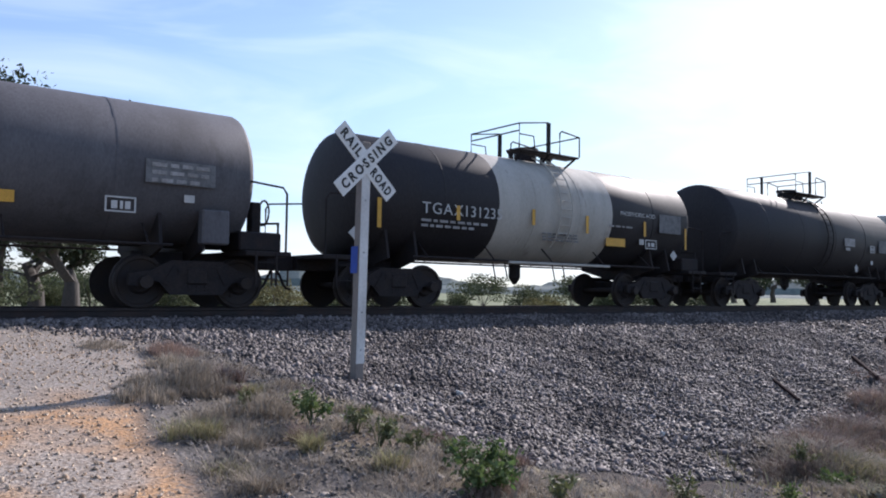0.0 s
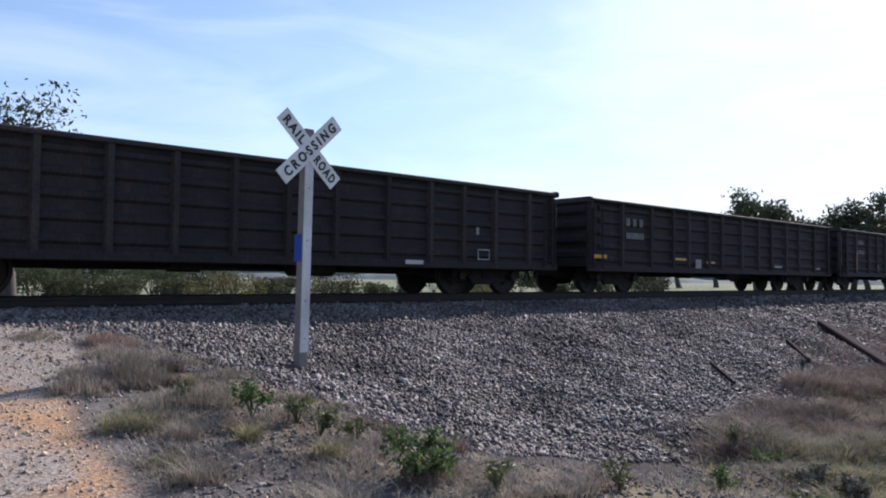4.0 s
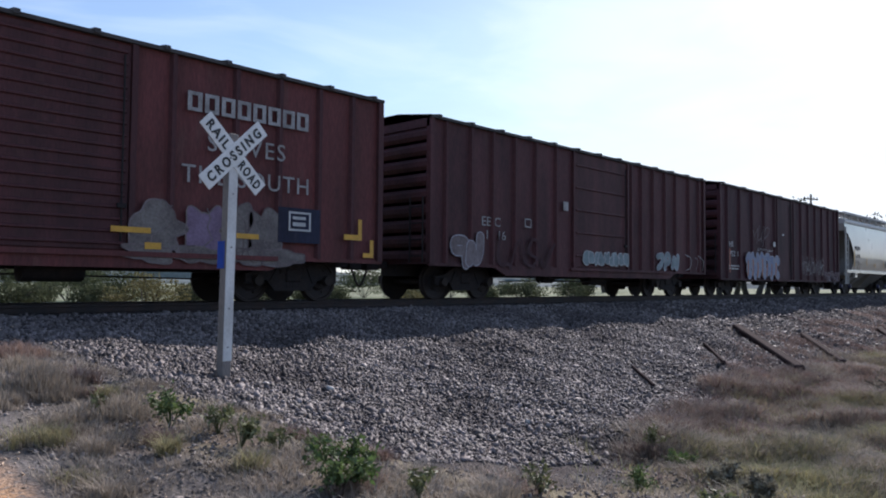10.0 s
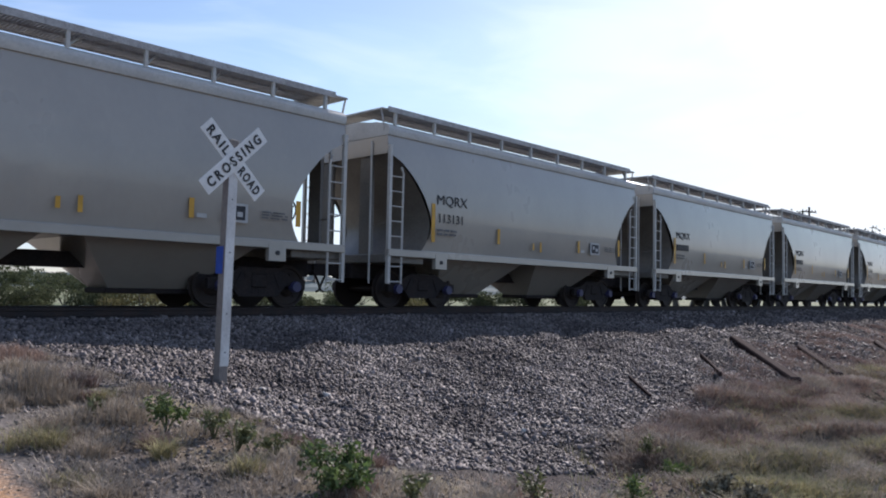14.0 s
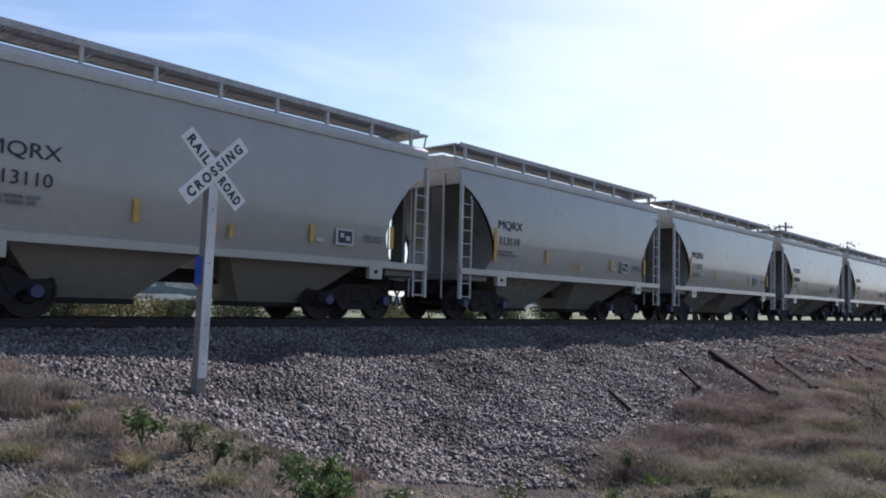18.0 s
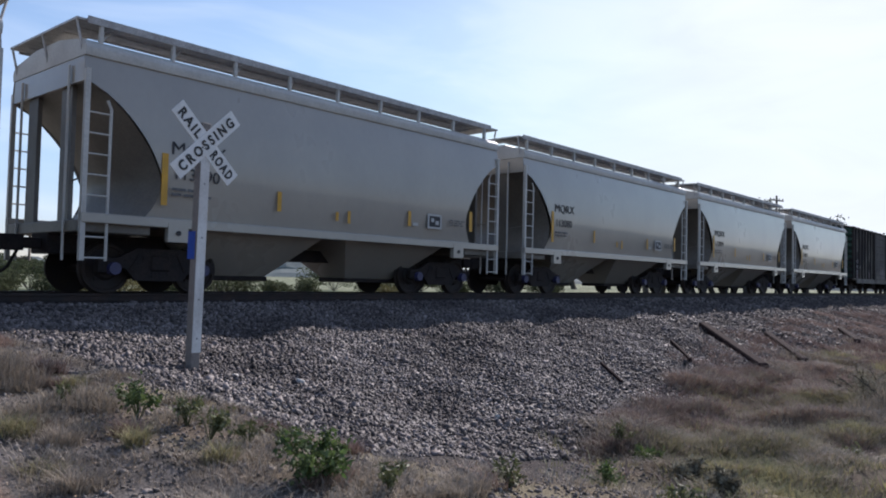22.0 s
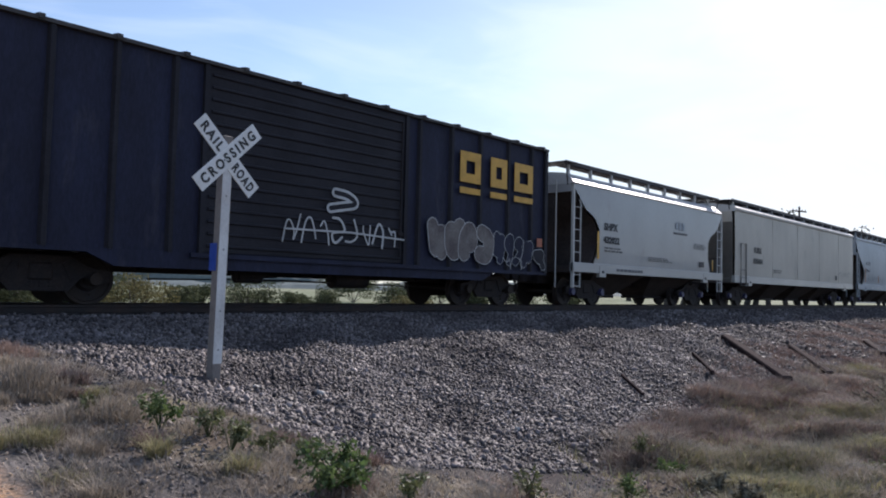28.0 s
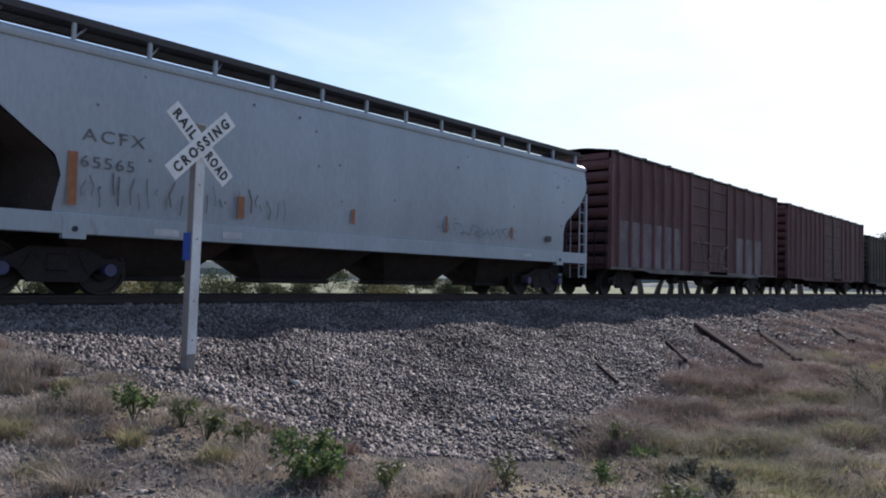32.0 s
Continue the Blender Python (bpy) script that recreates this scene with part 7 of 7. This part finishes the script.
# matted mounds of old grass at the foot of the bank and in the ditch
MOUNDS = ((14.84, 6.09, 0.55, 0.32, "rust_grass"), (15.4, 5.76, 0.5, 0.26, "rust_grass"), (10.94, 5.36, 0.6, 0.3, "rust_grass"), (12.27, 5.56, 0.6, 0.3, "rust_grass"), (12.8, 5.1, 0.5, 0.26, "rust_grass"), (9.68, 5.0, 0.45, 0.24, "rust_grass"), (16.6, 6.2, 0.6, 0.26, "rust_grass"), (18.4, 6.0, 0.6, 0.26, "rust_grass"), (13.9, 3.5, 0.4, 0.3, "rust_grass"), (12.4, 2.8, 0.35, 0.26, "rust_grass"),
          (10.2, 4.4, 0.5, 0.26, "yellow_grass"), (10.5, 3.9, 0.5, 0.26, "yellow_grass"), (10.6, 3.5, 0.45, 0.24, "yellow_grass"), (11.5, 3.2, 0.5, 0.26, "yellow_grass"), (13.0, 3.0, 0.55, 0.28, "yellow_grass"), (16.0, 4.3, 0.7, 0.3, "yellow_grass"), (16.1, 3.65, 0.6, 0.3, "yellow_grass"), (14.4, 4.4, 0.6, 0.26, "yellow_grass"), (11.9, 4.1, 0.5, 0.24, "yellow_grass"), (9.2, 3.4, 0.4, 0.24, "yellow_grass"))
for x, y, r, h, m in MOUNDS:
    for m_, share in ((m, 120), ("dry_grass", 75)):
        k_ = int(share * r)
        a, q = rng.uniform(0, 2 * np.pi, k_), 1.15 * r * np.sqrt(rng.random(k_))
        tall = 0.85 * h * np.sqrt(np.maximum(1.05 - (q / (1.15 * r)) ** 2, 0.05))
        blades("grass_mound", np.stack([x + 1.35 * q * np.cos(a), y + 0.8 * q * np.sin(a)], -1), 20, tall, np.full(k_, 0.1), 1.4, 0.005, m_, {"rust_grass": "matted mound of russet dead grass", "yellow_grass": "mound of yellow-green grass"}.get(m_, "pale dry grass on a matted mound"))


SHRUBS = ((16.5, 3.0, 0.9, 0.8), (18.7, 1.9, 1.3, 0.9), (17.6, 2.4, 0.7, 0.6), (20.2, 1.0, 1.0, 0.75), (8.4, 3.4, 0.24, 0.32), (7.7, 2.8, 0.2, 0.3), (7.9, 1.2, 0.22, 0.34), (10.2, 1.1, 0.24, 0.34), (11.5, 0.4, 0.28, 0.36), (13.6, 0.1, 0.4, 0.4), (15.0, -0.6, 0.4, 0.4), (17.2, 3.6, 0.8, 0.7), (21.5, 2.2, 1.0, 0.8))


def leaf_cloud(centres, size, seed, squash=1.0, long_=1.6):
    """Small pointed leaves, each a folded four-cornered sheet, turned at random."""
    r = np.random.default_rng(seed)
    n = len(centres)
    leaf = np.array([[0, 0, 0], [0.5, 0.35, 0.12], [long_, 0, 0], [0.5, -0.35, 0.12]])
    q = r.normal(size=(n, 4))
    q /= np.linalg.norm(q, axis=1, keepdims=True)
    w, x, y, z = q.T
    R = np.stack([1 - 2 * (y * y + z * z), 2 * (x * y - z * w), 2 * (x * z + y * w), 2 * (x * y + z * w), 1 - 2 * (x * x + z * z), 2 * (y * z - x * w), 2 * (x * z - y * w), 2 * (y * z + x * w), 1 - 2 * (x * x + y * y)], -1).reshape(n, 3, 3)
    v = np.einsum("nij,kj->nki", R, leaf) * (size * r.uniform(0.6, 1.3, n))[:, None, None] + centres[:, None]
    return v.reshape(-1, 3), (np.array([[0, 1, 2, 3]]) + 4 * np.arange(n)[:, None])


def array_part(name, verts, faces, mat, parent, label=""):
    ob = scatter_mesh(name, verts, faces, mat, "", "", parent)
    return tagged(ob, label=label)


def weed(x, y, r, h, seed, mat="weed_leaf", n=260, leaf=0.04, label="low green leafy weed on the verge"):
    rnd = np.random.default_rng(seed)
    root = thing("weed", label, "weed", pose(x, y, float(rough_land(x, y))), group="weeds by the road")
    pts = []
    for k in range(9):
        a, l = rnd.uniform(0, 2 * np.pi), rnd.uniform(0.3, 1.0)
        tip = (r * l * math.cos(a), r * l * math.sin(a), h * rnd.uniform(0.5, 1.1) * (1.15 - 0.5 * l))
        mid = (tip[0] * 0.4, tip[1] * 0.4, tip[2] * 0.6)
        part("stem", made(tube, [(0, 0, -0.03), mid, tip], 0.006, 4), mat, root)
        for j in range(n // 9):
            f = rnd.uniform(0.25, 1.05)
            b = np.array(mid) * (1 - f) + np.array(tip) * f
            pts.append(b + rnd.normal(0, 0.05 * (r / 0.35), 3) * (1, 1, 0.8))
    pts = np.array(pts)
    pts[:, 2] = np.maximum(pts[:, 2], 0.015)
    array_part("leaves", *leaf_cloud(pts, leaf, seed), mat, root)


for k, (x, y, r, h, m, n) in enumerate(((3.48, 6.34, 0.22, 0.32, "weed_leaf", 300), (3.72, 5.95, 0.16, 0.26, "weed_pale", 130), (3.66, 5.5, 0.18, 0.3, "weed_pale", 150), (3.9, 5.3, 0.14, 0.24, "weed_pale", 90), (3.62, 4.15, 0.3, 0.34, "weed_leaf", 460), (3.85, 4.2, 0.2, 0.32, "weed_leaf", 260), (7.3, 3.9, 0.2, 0.26, "weed_leaf", 220), (4.0, 3.75, 0.14, 0.24, "weed_pale", 110),                                         (5.2, 3.6, 0.16, 0.26, "weed_pale", 110), (9.2, 4.3, 0.24, 0.3, "weed_leaf", 220), (5.5, 2.3, 0.2, 0.28, "weed_pale", 140), (7.5, 1.4, 0.25, 0.3, "weed_pale", 160), (9.6, 4.9, 0.22, 0.3, "weed_pale", 140), (3.1, 7.0, 0.12, 0.2, "weed_pale", 80), (4.2, 5.2, 0.14, 0.2, "weed_pale", 80), (10.8, 1.6, 0.22, 0.3, "weed_leaf", 140), (13.2, 1.2, 0.25, 0.3, "weed_leaf", 140), (11.7, 2.6, 0.2, 0.25, "weed_pale", 120))):
    weed(x, y, r, h, 100 + k, m, int(1.4 * n), 0.034, "low green leafy weed on the verge" if m == "weed_leaf" else "spindly pale green weed")


for k, (x, y, r, h) in enumerate(SHRUBS):
    rnd = np.random.default_rng(700 + k)
    root = thing("shrub", "grey-green twiggy shrub among the grass", "shrub", pose(x, y, float(rough_land(x, y))), group="shrubs in the ditch")
    pts = []
    for j in range(12):
        a, l = rnd.uniform(0, 2 * np.pi), rnd.uniform(0.2, 1.0)
        tip = np.array([r * l * math.cos(a), r * l * math.sin(a), h * rnd.uniform(0.55, 1.0) * (1.1 - 0.4 * l)])
        part("stem", made(tube, [(0, 0, -0.04), tuple(tip * (0.45, 0.45, 0.55)), tuple(tip)], 0.008, 4), "bark", root)
        f = rnd.uniform(0.25, 1.0, (110, 1))
        pts.append(tip * f + rnd.normal(0, 0.1 * r, (110, 3)))
    pts = np.concatenate(pts)
    pts[:, 2] = np.maximum(pts[:, 2], 0.02)
    array_part("leaves", *leaf_cloud(pts, 0.035, 700 + k), "shrub_leaf", root)


# ---- bushes, trees, pole and distance ----
def far_at(az, r):
    return r * math.sin(radians(az + 1.25)) + 0.2, r * math.cos(radians(az + 1.25))


def bush(az, r, h, w, seed, mat="bush_leaf", label="green scrub bush in the field"):
    leaf = 0.075 * max(1.0, r / 38)
    x, y = far_at(az, r)
    rnd = np.random.default_rng(seed)
    root = thing("bush", label, "bush", pose(x, y, float(rough_land(x, y))), group="bushes beyond the track")
    pts = []
    for k in range(14):
        a, l = rnd.uniform(0, 2 * np.pi), rnd.uniform(0.2, 1)
        c = np.array([w * 0.5 * l * math.cos(a), w * 0.5 * l * math.sin(a), h * rnd.uniform(0.3, 0.95) * (1.1 - 0.35 * l)])
        part("stem", made(tube, [(0, 0, -0.05), (c[0] * 0.5, c[1] * 0.5, c[2] * 0.55), tuple(c)], 0.02, 4), "bark", root)
        pts.append(c + rnd.normal(0, 0.15 * min(w, 2 * h), (260, 3)).clip(-0.24 * h, 0.24 * h) * (1, 1, 0.7))
    pts = np.concatenate(pts)
    pts[:, 2] = np.maximum(pts[:, 2], 0.05)
    array_part("foliage", *leaf_cloud(pts, leaf, seed), mat, root)


for k, (az, r, h, w, m) in enumerate(((15.2, 30, 1.3, 2.6, "bush_leaf"), (17.6, 36, 1.3, 2.0, "bush_leaf"), (20.9, 34, 1.2, 1.8, "bush_leaf"), (24.0, 31, 1.5, 2.8, "bush_ochre"), (23.0, 36, 1.8, 2.6, "bush_leaf"), (27.4, 34, 1.2, 2.2, "bush_leaf"), (31.8, 35, 1.6, 2.6, "bush_leaf"), (35.0, 38, 1.1, 1.8, "bush_leaf"), (37.3, 40, 1.2, 2.4, "bush_leaf"), (42.8, 42, 1.5, 3.0, "bush_leaf"), (43.9, 36, 1.1, 2.0, "bush_ochre"), (48.6, 48, 1.3, 2.2, "bush_leaf"), (51.5, 52, 1.6, 3.0, "bush_leaf"), (13.4, 33, 1.4, 1.8, "bush_leaf"), (9.0, 36, 1.3, 2.0, "bush_leaf"), (5.0, 27, 1.5, 3.4, "bush_leaf"), (1.0, 30, 1.6, 3.2, "bush_leaf"), (28.6, 50, 1.2, 2.0, "bush_leaf"), (19.0, 55, 2.4, 4.5, "bush_leaf"), (39.5, 70, 2.6, 6.0, "bush_leaf"), (46.0, 75, 2.6, 5.0, "bush_leaf"), (55, 60, 1.8, 3.5, "bush_leaf"), (7.6, 44, 2.4, 4.0, "bush_leaf"), (11.6, 47, 2.2, 3.5, "bush_leaf"), (4.4, 46, 2.6, 4.5, "bush_leaf"))):
    bush(az, r, h, w, 300 + k, m, "green scrub bush in the field" if m == "bush_leaf" else "ochre and green scrub bush")
for k, (az, r, h, w) in enumerate(((9.5, 96, 3.6, 9), (12.4, 110, 3.2, 9), (14.6, 120, 3.8, 10), (16.9, 125, 3.4, 10), (19.2, 140, 3.2, 9))):
    bush(az, r, h, w, 350 + k, "bush_leaf", "rounded clump of scrub far across the field")
bush(84.9, 62, 1.2, 2.2, 340, "bush_ochre", "yellowish bush at the foot of the bank")


def tree(az, r, h, w, seed, stem=0.22, low=0.35, leaves=2600, leaf=0.16, gaps=0.55, label="ragged mesquite tree with a thin crown"):
    """A leaning trunk that forks, limbs, and leaf clumps with gaps."""
    x, y = far_at(az, r)
    rnd = np.random.default_rng(seed)
    root = thing("tree", label, "tree", pose(x, y, float(rough_land(x, y)) - 0.05), group="trees along the track")
    bm, tips = bmesh.new(), []

    def limb(p, d, length, rad, depth):
        steps = 4
        pts = [np.array(p, float)]
        for _ in range(steps):
            d = d + rnd.normal(0, 0.16, 3)
            d /= np.linalg.norm(d)
            pts.append(pts[-1] + d * length / steps)
        q = [Vector(v) for v in pts]
        rings = []
        for k, c in enumerate(q):
            rr = rad * (1 - 0.45 * k / steps)
            rings.append([bm.verts.new(c + rr * Vector((math.cos(2 * math.pi * j / 6), math.sin(2 * math.pi * j / 6), 0))) for j in range(6)])
        for a, b in zip(rings, rings[1:]):
            for j in range(6):
                bm.faces.new((a[j - 1], a[j], b[j], b[j - 1]))
        if depth >= 2:
            tips.extend(pts[2:])
        if depth < 3:
            for _ in range(3 if depth else 4):
                a = rnd.uniform(0, 2 * np.pi)
                nd = d * 0.5 + np.array([math.cos(a) * w / h * 1.3, math.sin(a) * w / h * 1.3, rnd.uniform(0.15, 0.75)])
                limb(pts[-1 if rnd.random() < 0.6 else -2], nd / np.linalg.norm(nd), length * rnd.uniform(0.6, 0.85), rad * 0.55, depth + 1)

    limb((0, 0, 0), np.array([rnd.uniform(-0.15, 0.15), rnd.uniform(-0.15, 0.15), 1.0]), h * low, stem, 0)
    tips = np.array(tips)
    tips = tips * np.array([1, 1, 1]) * (h * 0.94 / max(tips[:, 2].max(), 0.1)) if len(tips) else tips
    s = h * 0.92 / max(max(v.co.z for v in bm.verts), 0.1)
    for v in bm.verts:
        v.co *= s
    part("trunk", bm, "bark", root, smooth=60)
    keep = tips[rnd.random(len(tips)) < gaps + 0.2]
    pick = keep[rnd.integers(0, len(keep), leaves)]
    pts = pick + rnd.normal(0, 0.055 * h, (leaves, 3)).clip(-0.085 * h, 0.085 * h) * (1, 1, 0.7)
    array_part("crown", *leaf_cloud(pts, leaf, seed), "tree_leaf", root)


tree(5.6, 34, 9.7, 4.5, 401, 0.25, leaves=4200, leaf=0.15, gaps=0.5, label="tall ragged tree behind the track")
tree(-1.5, 38, 9.5, 9, 402, 0.25, leaves=4200, leaf=0.17, label="tall ragged tree behind the track")
tree(10.4, 31, 4.4, 5.0, 403, 0.24, low=0.28, leaves=4200, leaf=0.12, gaps=0.9, label="slender sparse tree behind the track")
tree(8.2, 34, 4.2, 4.6, 404, 0.18, low=0.28, leaves=4200, leaf=0.12, gaps=0.9, label="small leaning tree behind the track")
for k, (az, r, h, w) in enumerate(((62.7, 98, 12.2, 7), (65.5, 105, 9.6, 9), (68.0, 102, 11.2, 9), (69.5, 100, 11.8, 6), (73.3, 108, 10.8, 5), (63.8, 118, 9.0, 10), (66.6, 120, 10.0, 10), (78.9, 160, 12.0, 7), (80.6, 175, 10.0, 10), (82.0, 190, 9.0, 8), (84.3, 230, 8.4, 10), (86.0, 260, 9.0, 12), (87.6, 300, 10.0, 18), (57.5, 130, 6.5, 9), (60.0, 150, 6.0, 9), (64.7, 110, 9.4, 8), (66.0, 108, 9.2, 8), (67.3, 112, 9.6, 8), (68.6, 110, 10.2, 8), (70.6, 106, 9.6, 6))):
    tree(az, r, h, w, 420 + k, 0.24, low=0.25, leaves=3600, leaf=0.34, gaps=0.6, label="dark mesquite tree beyond the track")
for k, (az, r, h, w) in enumerate(((88.2, 58, 3.2, 7.0), (90.2, 60, 3.0, 7.0), (92.5, 62, 3.2, 6.0), (86.9, 85, 2.2, 4.0))):
    bush(az, r, h, w, 460 + k, "bush_leaf", "rounded green bush behind the soil heap")

pole = thing("utility_pole", "dark wooden utility pole with a crossarm", "utility pole", pose(95.6, 29.8, -1.0))
part("pole", made(lathe, [(0, 0.17), (12.4, 0.11)], "z", 10), "pole_wood", pole)
part("crossarm", made(bevelled, -1.25, 1.25, -0.06, 0.06, 11.75, 11.9, 0.01), "pole_wood", pole, at=pose(0, 0, 0, 0, 0, -20))
part("crossarm", made(bevelled, -0.8, 0.8, -0.06, 0.06, 11.0, 11.12, 0.01), "pole_wood", pole, at=pose(0, 0, 0, 0, 0, -20))
for x in (-1.1, -0.5, 0.5, 1.1):
    part("insulator", made(lathe, [(11.9, 0.03), (11.95, 0.06), (12.05, 0.06), (12.1, 0.03)], "z", 8, (x, 0, 0)), "mark_grey", pole, at=pose(0, 0, 0, 0, 0, -20))


def heap(bm):
    n, m = 64, 30
    rings = []
    for j in range(m + 1):
        f = j / m
        ring = []
        for k in range(n):
            a = 2 * math.pi * k / n
            rr = (3.4 * f) * (1 + 0.07 * math.sin(3 * a + 1) + 0.04 * math.sin(7 * a))
            z = 2.75 * (1 - f) ** 0.95 * (1 - 0.12 * f) + 0.05 * math.sin(9 * a + 12 * f) * (1 - f) - 0.1 * f
            if f < 0.18:
                z = min(z, 2.42 - 0.6 * f)
            ring.append(bm.verts.new((rr * math.cos(a) * 1.15, rr * math.sin(a), z + noise.noise((rr * math.cos(a), rr * math.sin(a), 3)) * 0.12)))
        rings.append(ring)
    for a, b in zip(rings, rings[1:]):
        for k in range(n):
            bm.faces.new((a[k - 1], a[k], b[k], b[k - 1]))


ob = new("earth_mound", mesh_of(made(heap), "earth_mound", "dark_soil", 70))
ob.location = (35.3, -0.3, float(land(35.3, -0.3)))
tagged(ob, "large mound of dark soil in the ditch", "earth mound")


def hills(name, r, z0, tall, az0, az1, seed, label):
    """A long low wooded ridge: rows of tree-top lumps on rising ground."""
    rnd = np.random.default_rng(seed)
    n = 240
    verts, faces = [], []
    for k in range(n + 1):
        az = az0 + (az1 - az0) * k / n
        t = tall * (0.6 + 0.25 * math.sin(az * 0.21 + seed) + 0.15 * math.sin(az * 0.63 + 2 * seed)) + rnd.uniform(0, 0.16) * tall
        for rr, z in ((r, z0), (r + 6, z0 + t * 0.55), (r + 22, z0 + t), (r + 120, z0 - 2)):
            x, y = far_at(az, rr)
            verts.append((x, y, z))
    for k in range(n):
        for j in range(3):
            faces.append((4 * k + j, 4 * k + 4 + j, 4 * k + 5 + j, 4 * k + 1 + j))
    me = bpy.data.meshes.new(name)
    me.from_pydata(verts, [], faces)
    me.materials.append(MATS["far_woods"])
    tagged(new(name, me), label, "hills", kind="structure")


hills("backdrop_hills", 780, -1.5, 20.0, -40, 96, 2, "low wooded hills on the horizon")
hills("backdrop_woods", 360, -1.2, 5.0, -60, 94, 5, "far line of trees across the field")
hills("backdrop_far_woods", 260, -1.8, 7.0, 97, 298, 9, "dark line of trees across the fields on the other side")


# ---- every painted letter on its own ----
def split_letters(ob):
    """Cut a line of lettering into one mesh a letter."""
    bm = bmesh.new()
    bm.from_mesh(ob.data)
    seen, islands = set(), []
    for v in bm.verts:
        if v not in seen:
            stack, isle = [v], []
            seen.add(v)
            while stack:
                u = stack.pop()
                isle.append(u)
                for e in u.link_edges:
                    w = e.other_vert(u)
                    if w not in seen:
                        seen.add(w)
                        stack.append(w)
            islands.append(isle)
    spans = sorted(((min(v.co.x for v in i), max(v.co.x for v in i), i) for i in islands), key=lambda q: q[0])
    groups = []
    for lo, hi, isle in spans:
        if groups and lo < groups[-1][1] - 0.005:
            groups[-1] = (groups[-1][0], max(hi, groups[-1][1]), groups[-1][2] + isle)
        else:
            groups.append((lo, hi, isle))
    mat = ob.data.materials[0]
    for _, _, verts in groups:
        b2, keep = bmesh.new(), {}
        for v in verts:
            keep[v] = b2.verts.new(v.co)
        for f in {f for v in verts for f in v.link_faces}:
            b2.faces.new([keep[v] for v in f.verts])
        part("letter", b2, mat, ob.parent, ob.get("label", ""), at=ob.matrix_basis.copy())
    bm.free()
    bpy.data.objects.remove(ob)


for ob in [o for o in bpy.data.objects if o.name.startswith("lettering")]:
    split_letters(ob)


# ---- set each car out to its full length and width ----
def set_out(car, sx, sy, sz):
    for o in car.children:
        if o.name.startswith(("truck", "coupler", "air_hose")):
            o.location.x *= sx
        else:
            o.matrix_basis = Matrix.Diagonal((sx, sy, sz, 1)) @ o.matrix_basis


for car, _, sx in MOVING:
    kind = car.name.split("_")[0]
    set_out(car, sx, 0.97 if kind == "tank" else 1.0625, TRAIN * {"tank": 1.0, "covered": 1.026}.get(kind, 1.042))


# ---- motion ----
def motions():
    times = [0.5 * k for k in range(65)]
    for car, c, _ in MOVING:
        walk(car, [(t, pose(c - run(t), TRACK_Y, RAIL_Z)) for t in times])
    # wheels roll while their car is near
    centre = {car: c for car, c, _ in MOVING}
    span = {car: sx for car, _, sx in MOVING}
    for wheel, car, lx, wx in WHEELS:
        x0 = centre[car] + lx * span[car]
        a, b = [int(30 * v) for v in np.interp((x0 - 34, x0 + 5), GONE, TICKS)]
        here = wheel.matrix_basis.translation.copy()
        rows = [(k / 30, Matrix.Translation(here) @ Matrix.Rotation(-run(k / 30) / 0.457, 4, "Y")) for k in range(a, b + 1)]
        if len(rows) > 2:
            rows = ([(0, rows[0][1])] if a > 0 else []) + rows + ([(32, rows[-1][1])] if b < 960 else [])
            walk(wheel, rows)


motions()
